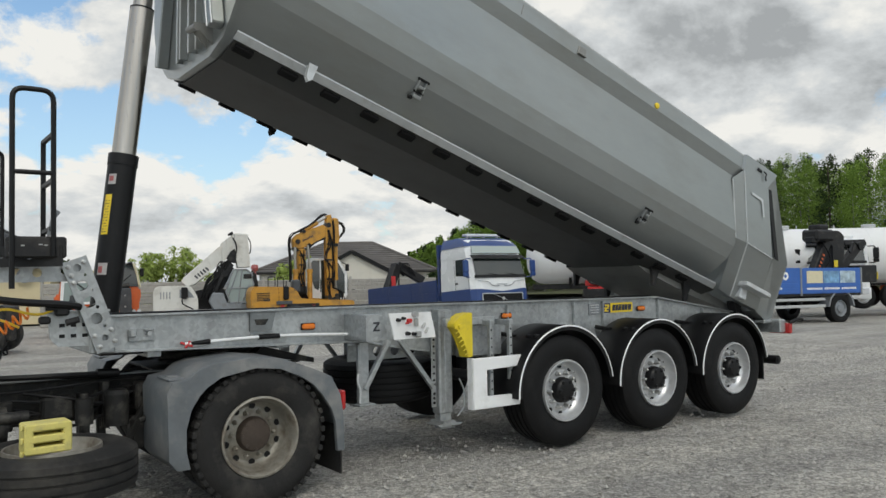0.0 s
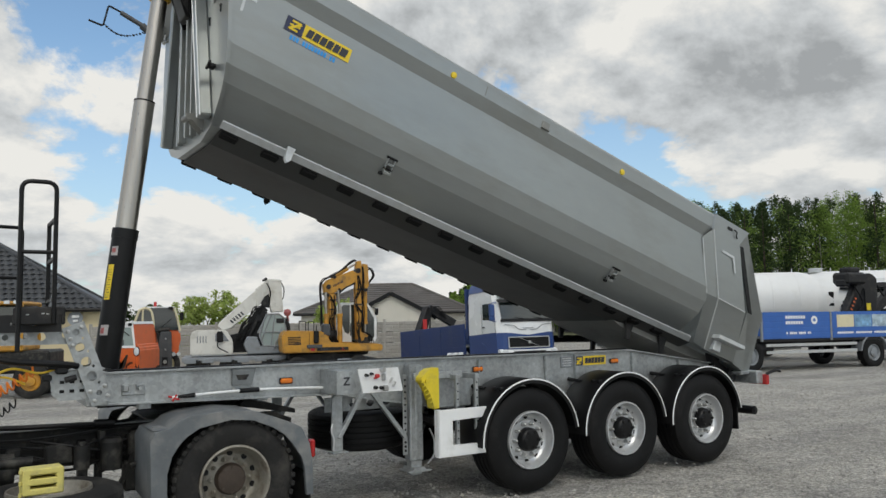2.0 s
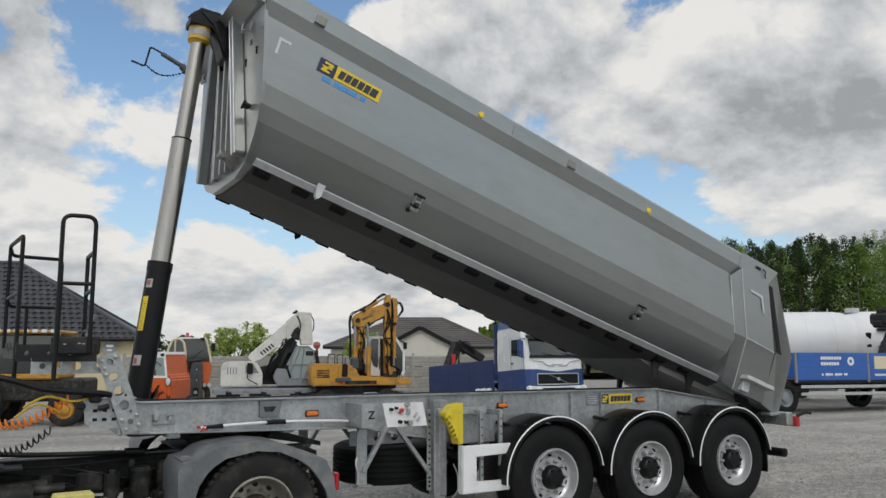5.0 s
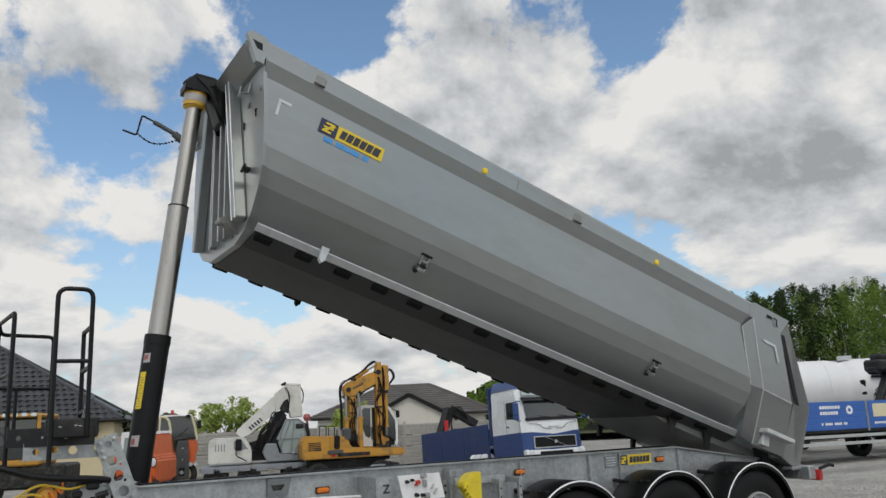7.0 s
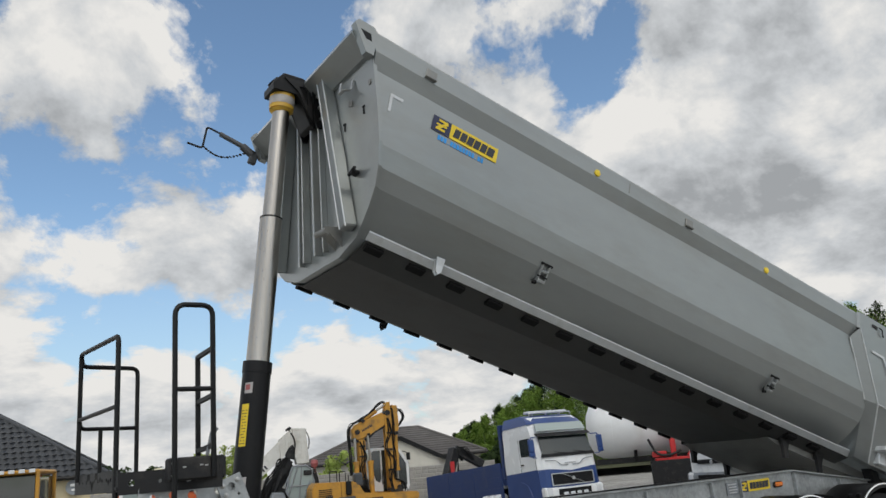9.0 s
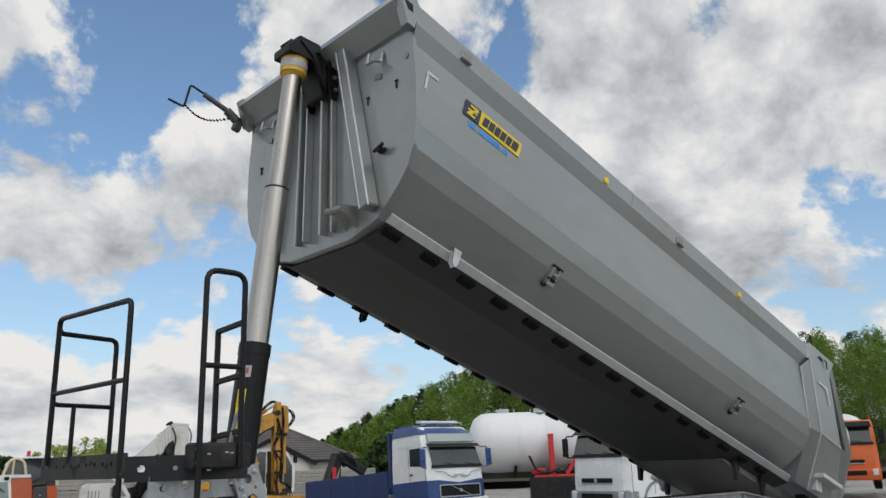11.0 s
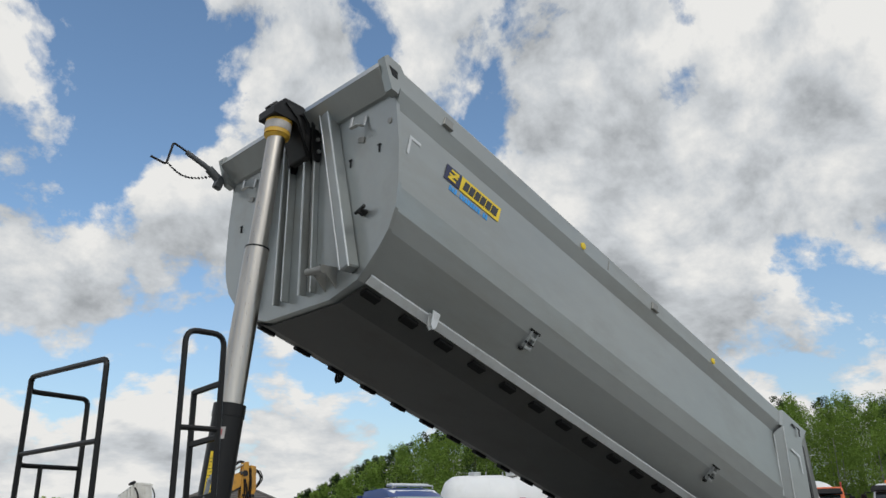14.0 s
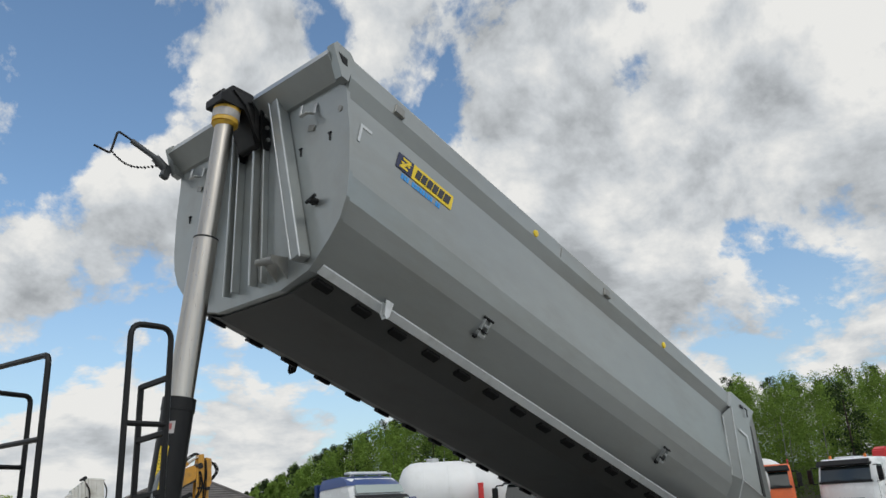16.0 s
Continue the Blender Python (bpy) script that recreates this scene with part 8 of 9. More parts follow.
# ---- mobile crane ----
def mobile_crane(m):
    t = thing("mobile_crane", m, "white mobile crane with its ribbed telescopic boom raised at a slant", "crane")
    bm = B()
    prism(bm, [(-2.4, 1.15), (-0.6, 1.15), (-0.6, 1.75), (-0.9, 2.25), (-2.25, 2.25), (-2.4, 2.1)], -1.15, 0.1)
    bmesh.ops.bevel(bm, geom=bm.edges[:], offset=0.06, segments=2, affect="EDGES")
    cab = part("rear_housing", bm, CRANE_WHITE, t, "white counterweight housing")
    bm = B()
    prism(bm, [(-1.35, 1.75), (-0.75, 1.75), (-1.0, 2.1), (-1.35, 2.1)], -1.17, -1.15)
    for k in range(4):
        box(bm, (-2.1 + k * 0.12, -1.16, 1.85), (0.04, 0.02, 0.3), 0.006)
    part_each("housing_window", bm, GREY_METAL, cab, "", 0)
    bm = B()
    box(bm, (-1.15, -1.30, 1.95), (0.26, 0.12, 0.48), 0.04)
    tube(bm, round_path([(-1.25, -1.3, 1.7), (-1.25, -1.4, 1.5), (-0.8, -1.3, 1.25)], 0.1), 0.025)
    part("mirror", bm, BLACK, cab)
    # boom: long box with stacked collars before its upright head
    p0, p1 = Vector((-1.05, 0.35, 1.95)), Vector((1.30, 0.35, 4.10))
    d = (p1 - p0).normalized()
    bm = B()
    prism(bm, [(-1.30, 2.42), (-1.05, 2.20), (-0.72, 2.28), (0.02, 2.92), (0.48, 3.32), (0.44, 4.06), (0.29, 3.93), (-1.20, 2.60)], 0.0, 0.72)
    bmesh.ops.bevel(bm, geom=bm.edges[:], offset=0.04, segments=1, affect="EDGES")
    boom = part("boom", bm, CRANE_WHITE, t, "white telescopic boom")
    bm = B()
    for k in range(5):
        x, zt, zb = 0.40 + k * 0.118, 4.10 + k * 0.095, 3.26 + k * 0.10
        g = 0.03 * (k % 2)
        prism(bm, [(x, zt), (x + 0.075, zt + 0.06), (x + 0.145, zb + 0.06), (x + 0.07, zb)], -0.05 + g, 0.77 - g)
        prism(bm, [(x + 0.07, zt), (x + 0.125, zt + 0.03), (x + 0.19, zb + 0.12), (x + 0.135, zb + 0.07)], 0.02, 0.70)
    part_each("boom_collar", bm, CRANE_WHITE, boom)
    bm = B()
    prism(bm, [(0.95, 4.56), (1.52, 4.53), (1.56, 4.40), (1.66, 3.02), (1.10, 3.0), (1.00, 3.60)], -0.02, 0.74)
    bmesh.ops.bevel(bm, geom=bm.edges[:], offset=0.03, segments=1, affect="EDGES")
    head = part("boom_head", bm, CRANE_WHITE, t, "white ribbed boom head")
    bm = B()
    for k in range(3):
        prism(bm, [(1.10 + k * 0.17, 4.48), (1.125 + k * 0.17, 4.48), (1.215 + k * 0.17, 3.1), (1.19 + k * 0.17, 3.1)], -0.045, -0.02)
    box(bm, (1.34, -0.03, 4.46), (0.50, 0.03, 0.05), 0.008)
    part_each("head_rib", bm, CRANE_WHITE, head)
    bm = B()
    box(bm, (0.78, 0.3, 4.52), (0.16, 0.4, 0.10), 0.03, Matrix.Rotation(-0.6, 3, "Y"))
    cyl(bm, (0.86, 0.0, 4.55), (0.86, 0.6, 4.55), 0.07, seg=12)
    prism(bm, [(0.62, 3.42), (0.78, 3.72), (0.98, 3.86), (1.06, 3.55), (1.02, 3.20), (0.80, 3.25)], -0.07, 0.0)
    cyl(bm, (0.78, -0.12, 3.42), (0.78, 0.1, 3.42), 0.11, seg=14)
    cyl(bm, (0.92, -0.12, 3.70), (0.92, 0.1, 3.70), 0.07, seg=14)
    part_each("sheave", bm, BLACK_STEEL, head)
    bm = B()
    for i in range(5):
        q = Vector((-0.66 + i * 0.115, -0.006, 2.62 + i * 0.088))
        box(bm, q, (0.075, 0.012, 0.19), 0.002, Matrix.Rotation(-math.atan2(d.z, d.x), 3, "Y"))
    part_each("letter_bar", bm, DARK_LETTER, boom)
    bm = B()
    bar(bm, (-0.4, 0.35, 1.3), (0.95, 0.35, 3.0), 0.40, 0.40, 0.05)
    bar(bm, (-0.1, 0.0, 1.5), (0.55, 0.0, 2.9), 0.20, 0.20, 0.03)
    prism(bm, [(-0.85, 1.9), (-0.4, 2.05), (0.1, 2.55), (0.3, 3.0), (0.75, 3.45), (0.62, 3.05), (0.3, 2.6), (0.25, 1.9), (-0.1, 1.35), (-0.8, 1.35)], 0.1, 0.6)
    prism(bm, [(-0.9, 1.2), (0.5, 1.2), (0.9, 1.9), (0.2, 2.2), (-0.7, 2.0)], 0.1, 0.9)
    part_each("lift_cylinder", bm, BLACK_STEEL, t)
    bm = B()
    rng = random.Random(8)
    for k in range(8):
        a, b = rng.uniform(-0.5, 0.2), rng.uniform(0.2, 0.6)
        tube(bm, smooth_path([(a, -0.08 - 0.04 * (k % 3), 1.7), (a + 0.25, -0.10, 2.2 + rng.random() * 0.3), (b, -0.06, 2.8 + rng.random() * 0.3), (b + 0.15, -0.04, 3.3)]), 0.03, 6)
    part_each("hose", bm, RUBBER, t)
    bm = B()
    prism(bm, [(0.10, 2.5), (0.42, 2.45), (0.70, 2.8), (0.95, 3.1), (0.75, 3.35), (0.45, 3.2)], 0.02, 0.10)
    cyl(bm, (0.55, -0.12, 2.75), (0.55, 0.5, 2.75), 0.14, seg=16)
    part_each("rope_winch", bm, BLACK_STEEL, t)
    bm = B()
    tube(bm, smooth_path([(0.90, -0.05, 4.35), (1.02, -0.12, 4.1), (1.06, -0.12, 3.8), (0.98, -0.08, 3.45)]), 0.03, 6)
    tube(bm, smooth_path([(1.52, 0.1, 4.45), (1.68, 0.05, 4.1), (1.66, 0.05, 3.7), (1.56, 0.0, 3.6)]), 0.025, 6)
    part_each("cable", bm, RUBBER, t)
    # slewing deck, operator cab in its frame, short ladder
    bm = B()
    prism(bm, [(0.05, 1.15), (1.75, 1.15), (1.80, 1.30), (1.70, 1.45), (0.55, 1.45), (0.47, 1.90), (0.02, 1.93), (-0.15, 1.55)], -1.1, 1.1)
    bmesh.ops.bevel(bm, geom=bm.edges[:], offset=0.04, segments=1, affect="EDGES")
    part("turntable_deck", bm, GREY_METAL, t, "blue-grey slewing deck")
    bm = B()
    prism(bm, [(0.72, 1.50), (1.62, 1.50), (1.72, 2.05), (1.62, 2.72), (1.40, 2.90), (0.86, 2.90), (0.70, 2.55), (0.55, 1.95)], -1.08, -0.2)
    op = part("operator_cab", bm, GLASS_LIGHT, t, "pale green glazed operator cab", 10)
    bm = B()
    ring = [(0.72, -1.1, 1.50), (0.55, -1.1, 1.95), (0.72, -1.1, 2.60), (0.86, -1.1, 2.92), (1.40, -1.1, 2.92), (1.64, -1.1, 2.72), (1.74, -1.1, 2.05), (1.62, -1.1, 1.50)]
    for p, q in zip(ring, ring[1:] + ring[:1]):
        cyl(bm, p, q, 0.035, seg=8)
    for p, q in (((0.62, -1.14, 1.75), (1.05, -1.14, 2.88)), ((0.86, -1.12, 2.9), (0.46, -1.12, 2.1)), ((1.05, -1.12, 1.5), (1.22, -1.12, 2.9)), ((0.65, -1.13, 2.12), (1.7, -1.13, 2.12)),
                 ((1.30, -1.2, 1.3), (1.72, -1.2, 2.3)), ((1.12, -1.2, 1.3), (1.54, -1.2, 2.3)), ((1.18, -1.2, 1.5), (1.36, -1.2, 1.5)), ((1.30, -1.2, 1.75), (1.46, -1.2, 1.75)), ((1.40, -1.2, 2.0), (1.58, -1.2, 2.0))):
        cyl(bm, p, q, 0.024, seg=8)
    part_each("cab_frame", bm, GREY_METAL, op)
    bm = B()
    box(bm, (1.45, -1.13, 2.62), (0.34, 0.06, 0.20), 0.03)
    box(bm, (1.50, -1.14, 1.82), (0.30, 0.08, 0.26), 0.04)
    for k in range(4):
        tube(bm, smooth_path([(1.62 + k * 0.05, -1.1, 2.75), (1.76 + k * 0.04, -1.15, 2.2), (1.68 + k * 0.05, -1.12, 1.7), (1.74, -1.1, 1.3)]), 0.022, 6)
    part_each("cab_fitting", bm, BLACK_STEEL, op)
    bm = B()
    lathe(bm, [(-0.17, 0.0001), (-0.14, 0.12), (0, 0.17), (0.13, 0.13), (0.17, 0.0001)], (1.80, -0.6, 2.98), axis="z", seg=16)
    cyl(bm, (1.80, -0.6, 2.85), (1.84, -0.6, 2.6), 0.05, seg=8)
    part("hook_block", bm, FADED_RED, t, "faded red hook ball")
    # carrier
    bm = B()
    box(bm, (-0.05, 0, 0.98), (5.4, 2.4, 0.20), 0.03)
    for k in range(7):
        box(bm, (-2.4 + k * 0.75, -1.22, 0.92), (0.5, 0.06, 0.22 - 0.03 * (k % 3)), 0.02)
    part("carrier", bm, GREY_METAL, t, "dirty grey carrier deck")
    for x in (-2.1, -0.7, 1.2, 2.3):
        for s in (-1, 1):
            wheel_simple(t, x, s * 1.2, 0.52, 0.52, 0.4, GRIME, RUBBER_OLD, side=s)
    return t


mobile_crane(pose(3.77, 19.50, -0.25, 0, 0, -17) @ Matrix.Scale(0.765, 4))


# ---- orange machines by the neck ----
def telehandler(m):
    t = thing("telescopic_handler", m, "orange machine with a cream-framed rounded cab and an amber beacon", "handler")
    bm = B()
    prism(bm, [(-2.0, 0.70), (0.70, 0.70), (0.72, 1.02), (0.86, 1.30), (0.84, 1.72), (0.60, 1.80), (-0.65, 1.80), (-2.0, 1.50)], -0.94, 0.95)
    bmesh.ops.bevel(bm, geom=bm.edges[:], offset=0.07, segments=2, affect="EDGES")
    shell = part("body", bm, ORANGE, t, "orange body", 30)
    bm = B()
    prism(bm, [(-0.75, 1.78), (-0.76, 2.10), (-0.64, 2.50), (-0.45, 2.60), (0.58, 2.60), (0.70, 2.20), (0.80, 1.76)], -0.93, 0.3)
    cab = part("cab", bm, GLASS, t, "dark glazed cab", 10)
    bm = B()
    tube(bm, round_path([(-0.78, -0.95, 1.78), (-0.78, -0.95, 2.10), (-0.62, -0.95, 2.56), (-0.38, -0.95, 2.62), (-0.20, -0.95, 2.50), (-0.12, -0.95, 2.10), (-0.12, -0.95, 1.78)], 0.14), 0.045)
    tube(bm, [(-0.52, -0.95, 1.80), (-0.50, -0.95, 2.58)], 0.035)
    tube(bm, [(-0.76, -0.95, 1.82), (-0.12, -0.95, 1.82)], 0.04)
    tube(bm, round_path([(0.60, -0.95, 2.60), (0.72, -0.95, 2.25), (0.82, -0.95, 1.74)], 0.1), 0.045)
    part_each("cab_frame", bm, CREAM, cab, "cream cab frame")
    bm = B()
    box(bm, (0.12, -0.40, 2.63), (1.0, 1.15, 0.06), 0.02)
    part("cab_roof", bm, WHITE, cab, "pale cab roof")
    bm = B()
    box(bm, (0.48, -1.0, 2.60), (0.16, 0.08, 0.10), 0.02)
    box(bm, (0.88, -1.0, 2.28), (0.14, 0.06, 0.30), 0.03)
    tube(bm, smooth_path([(0.1, -0.98, 1.85), (0.3, -1.0, 2.0), (0.52, -0.98, 2.2)]), 0.012, 6)
    part_each("lamp_and_mirror", bm, BLACK, cab)
    bm = B()
    box(bm, (-0.25, -1.0, 1.38), (0.95, 0.14, 0.82), 0.08)
    for k in range(4):
        cyl(bm, (-0.62, -1.09, 1.12 + k * 0.17), (-0.14 + 0.05 * k, -1.12, 1.14 + k * 0.17), 0.07, seg=12)
    cyl(bm, (-0.1, -1.12, 1.74), (0.45, -1.16, 1.80), 0.085, seg=12)
    box(bm, (-0.05, -1.12, 1.35), (0.20, 0.12, 0.5), 0.03)
    tube(bm, smooth_path([(-0.6, -1.12, 1.6), (-0.3, -1.18, 1.85), (0.05, -1.18, 1.6), (0.02, -1.15, 1.1)]), 0.03, 6)
    tube(bm, smooth_path([(-0.66, -1.12, 1.2), (-0.4, -1.2, 1.5), (-0.1, -1.18, 1.2)]), 0.03, 6)
    part_each("engine_bay", bm, GRIME, t)
    bm = B()
    prism(bm, [(0.04, 0.36), (0.54, 0.36), (0.52, 1.20), (0.50, 1.72), (0.12, 1.72), (0.04, 1.20)], -1.30, -1.10)
    bmesh.ops.bevel(bm, geom=bm.edges[:], offset=0.03, segments=1, affect="EDGES")
    arm = part("lift_arm", bm, DARK_GREY, t, "dark grey lift arm")
    bm = B()
    box(bm, (0.28, -1.305, 0.62), (0.20, 0.02, 0.30), 0.05)
    part("arm_slot", bm, BLACK, arm)
    bm = B()
    cyl(bm, (0.28, -1.30, 0.60), (0.28, -1.34, 0.60), 0.07, seg=14)
    for z in (1.05, 1.45):
        cyl(bm, (0.30, -1.30, z), (0.30, -1.325, z), 0.03, seg=8)
    part_each("arm_pin", bm, STEEL, arm)
    bm = B()
    prism(bm, [(-0.95, 0.32), (0.02, 0.32), (0.02, 0.84), (-0.85, 0.86), (-0.95, 0.70)], -1.22, -1.0)
    part("counterweight_beam", bm, EXC_YELLOW, t, "rusty orange lower beam", 20)
    bm = B()
    for x in (0.60, 0.78):
        cyl(bm, (x, -0.98, 0.86), (x, -1.04, 0.86), 0.075, seg=14)
    part_each("work_lamp", bm, CLEAR_LENS, t)
    bm = B()
    cyl(bm, (-0.06, -0.5, 2.66), (-0.06, -0.5, 2.70), 0.065, seg=14)
    cyl(bm, (-0.06, -0.5, 2.70), (-0.06, -0.5, 2.85), 0.06, 0.05, 14)
    part("beacon", bm, RED_LENS, t, "red-amber beacon")
    for x in (-1.5, 0.35):
        for s in (-1, 1):
            wheel_simple(t, x, s * 0.98, 0.5, 0.5, 0.4, CREAM, RUBBER_OLD, side=s)
    return t


telehandler(pose(1.71, 24.20, -0.30, 0, 0, -10))


def orange_van(m):
    t = thing("orange_utility_truck", m, "orange utility truck with a white-framed window and dark arm", "truck")
    bm = B()
    prism(bm, [(-1.0, 0.45), (1.15, 0.45), (1.15, 1.20), (0.98, 1.30), (0.80, 2.06), (-0.80, 2.08), (-1.0, 1.25)], -1.0, 1.0)
    bmesh.ops.bevel(bm, geom=bm.edges[:], offset=0.06, segments=2, affect="EDGES")
    body_ = part("body", bm, ORANGE, t, "orange body with white upper cab")
    bm = B()
    strip_between(bm, [(-0.80, -1.02, 1.24), (0.98, -1.02, 1.24), (0.82, -1.02, 2.08), (-0.74, -1.02, 2.08)], [(-0.64, -1.02, 1.32), (0.86, -1.02, 1.32), (0.72, -1.02, 1.93), (-0.56, -1.02, 1.95)])
    prism(bm, [(-0.74, 2.04), (0.82, 2.04), (0.78, 2.13), (-0.70, 2.14)], -1.03, 0.9)
    part("cab_upper", bm, WHITE, body_, "white window surround and roof edge", 0)
    bm = B()
    prism(bm, [(-0.66, 1.30), (0.88, 1.30), (0.74, 1.95), (-0.58, 1.97)], -1.012, -1.0)
    part("window", bm, GLASS_LIGHT, body_, "pale reflecting window", 0)
    bm = B()
    tube(bm, [(0.0, -1.03, 1.95), (0.62, -1.03, 1.66)], 0.018, 6)
    box(bm, (0.66, -1.04, 2.03), (0.20, 0.06, 0.10), 0.02)
    part_each("wiper", bm, BLACK, body_)
    bm = B()
    prism(bm, [(-0.35, 1.24), (0.30, 1.24), (0.34, 1.50), (0.05, 1.62), (-0.30, 1.52)], -1.016, -1.011)
    part("seat_back", bm, DARK_GREY, body_)
    bm = B()
    lathe(bm, [(0.0, 0.14), (-0.03, 0.14), (-0.05, 0.10), (-0.06, 0.0001)], (1.02, -0.99, 1.12), seg=18)
    part("headlamp", bm, CLEAR_LENS, body_)
    bm = B()
    lathe(bm, [(0.0, 0.17), (-0.025, 0.17), (-0.025, 0.14), (0.0, 0.14)], (1.02, -0.99, 1.12), seg=18, closed=True)
    part("headlamp_ring", bm, BLACK, body_)
    bm = B()
    prism(bm, [(0.85, 0.45), (0.96, 0.45), (0.98, 0.95), (0.84, 0.95)], -1.05, -1.0)
    prism(bm, [(-0.2, 0.98), (-0.05, 1.0), (0.02, 1.12), (-0.12, 1.14)], -1.02, -1.0)
    part_each("body_rib", bm, ORANGE, body_)
    bm = B()
    prism(bm, [(-0.50, 0.45), (0.15, 0.45), (0.62, 1.0), (0.66, 1.02), (0.50, 0.62), (0.30, 0.45), (0.10, 0.70), (0.16, 1.05), (-0.10, 0.95), (-0.35, 0.70)], -1.32, -1.12)
    bmesh.ops.bevel(bm, geom=bm.edges[:], offset=0.02, segments=1, affect="EDGES")
    part("front_coupling", bm, RUSTY, t, "rusty steel front coupling jaw")
    for x in (-0.7, 0.75):
        for s in (-1, 1):
            wheel_simple(t, x, s * 1.0, 0.42, 0.42, 0.3, GREY_METAL, RUBBER_OLD, side=s)
    return t


orange_van(pose(0.12, 20.70, -0.24, 0, 0, -32) @ Matrix.Diagonal((0.60, 0.95, 0.96, 1)))


def backhoe(m):
    t = thing("backhoe_loader", m, "yellow backhoe loader with a glazed cab and a bent digging arm", "loader")
    bm = B()
    box(bm, (0.2, 0, 1.32), (1.7, 1.62, 0.16), 0.04)
    box(bm, (0.2, 0, 2.52), (1.7, 1.7, 0.10), 0.04)
    for x in (-0.6, 1.0):
        for y in (-0.8, 0.8):
            box(bm, (x, y, 1.95), (0.09, 0.09, 1.15), 0.02)
    part("body", bm, EXC_YELLOW, t, "yellow body and cab roof")
    bm = B()
    box(bm, (0, 0, 0.95), (3.4, 1.5, 0.6), 0.06)
    box(bm, (1.6, -0.5, 0.6), (0.5, 0.6, 0.5), 0.05)
    part("chassis", bm, GRIME, t, "dark dirty chassis")
    bm = B()
    for k in range(7):
        box(bm, (-0.5 + k * 0.23, -0.88, 2.54), (0.14, 0.03, 0.09), 0.01)
    part_each("work_lamp", bm, CLEAR_LENS, t)
    bm = B()
    box(bm, (0.2, 0, 1.92), (1.52, 1.56, 1.05), 0.03)
    part("cab_glass", bm, GLASS, t, "dark cab glass")
    bm = B()
    bar(bm, (-1.6, 0, 1.2), (-2.2, 0, 2.6), 0.3, 0.34, 0.05)
    bar(bm, (-2.2, 0, 2.6), (-1.7, 0, 3.3), 0.26, 0.3, 0.05)
    bar(bm, (-1.7, 0, 3.3), (-1.5, 0, 2.2), 0.2, 0.22, 0.04)
    part("digging_arm", bm, EXC_YELLOW, t)
    bm = B()
    for k in range(4):
        tube(bm, smooth_path([(-1.7, -0.2 + k * 0.1, 1.6), (-2.0, -0.2 + k * 0.1, 2.6), (-1.7, -0.2 + k * 0.1, 3.55), (-1.35, -0.2 + k * 0.1, 3.2)]), 0.025, 6)
    part_each("hose", bm, RUBBER, t)
    for x, R in ((-0.9, 0.62), (1.3, 0.45)):
        for s in (-1, 1):
            wheel_simple(t, x, s * 0.98, R, R, 0.42, EXC_YELLOW, RUBBER_OLD, side=s)
    return t


backhoe(pose(*seat(-12.4, 21.5), 0, 0, -20))


# ---- houses, fence, greenery ----


def leaf_mat(name, color, vary, scale, island, through_k):
    """Foliage: a matt leaf that lets part of the light through."""
    m = mat(name, color, 0.85, 0.0, vary, scale, island=island, spec=0.06)
    nt = m.node_tree
    N, L = nt.nodes.new, nt.links.new
    b = nt.nodes["Principled BSDF"]
    tr, mx = N("ShaderNodeBsdfTranslucent"), N("ShaderNodeMixShader")
    L(b.inputs["Base Color"].links[0].from_socket, tr.inputs["Color"])
    mx.inputs[0].default_value = through_k
    L(b.outputs[0], mx.inputs[1])
    L(tr.outputs[0], mx.inputs[2])
    L(mx.outputs[0], nt.nodes["Material Output"].inputs["Surface"])
    return m


LEAF_PINE = leaf_mat("pine_foliage", (0.062, 0.096, 0.039), 0.30, 0.15, 0.18, 0.3)
LEAF_BIRCH = leaf_mat("birch_foliage", (0.23, 0.35, 0.075), 0.30, 0.12, 0.14, 0.4)
LEAF_BUSH = leaf_mat("bush_foliage", (0.46, 0.56, 0.17), 0.25, 0.6, 0.22, 0.5)
BARK = mat("dark_bark", (0.085, 0.065, 0.05), 0.9, 0.0, 0.3, 5)
BIRCH_BARK = mat("birch_bark", (0.26, 0.25, 0.22), 0.8, 0.0, 0.3, 4, (0.08, 0.075, 0.07), 0.4, 3)
SOIL = mat("forest_floor", (0.075, 0.08, 0.035), 0.95, 0.0, 0.3, 0.2, (0.05, 0.045, 0.025), 0.5, 0.15)
ROOF_DARK = mat("graphite_roof_tile", (0.042, 0.045, 0.049), 0.5, 0.0, 0.15, 1.0, (0.075, 0.078, 0.075), 0.3, 0.8, per_object=0.22)
ROOF_GREY = mat("grey_brown_roof_tile", (0.105, 0.095, 0.088), 0.6, 0.0, 0.15, 1.0, (0.16, 0.15, 0.14), 0.35, 0.7, island=0.15)
PLASTER = mat("pale_plaster", (0.60, 0.575, 0.51), 0.85, 0.0, 0.06, 0.6, (0.42, 0.40, 0.35), 0.3, 0.5, 0.1, 30)
PLASTER_Y = mat("yellowish_plaster", (0.62, 0.53, 0.34), 0.85, 0.0, 0.06, 0.6, (0.42, 0.37, 0.27), 0.3, 0.5, 0.1, 30)
CONCRETE = mat("cast_concrete_fence", (0.34, 0.325, 0.295), 0.9, 0.0, 0.12, 3, (0.21, 0.2, 0.18), 0.4, 2, 0.6, 14, per_object=0.12)

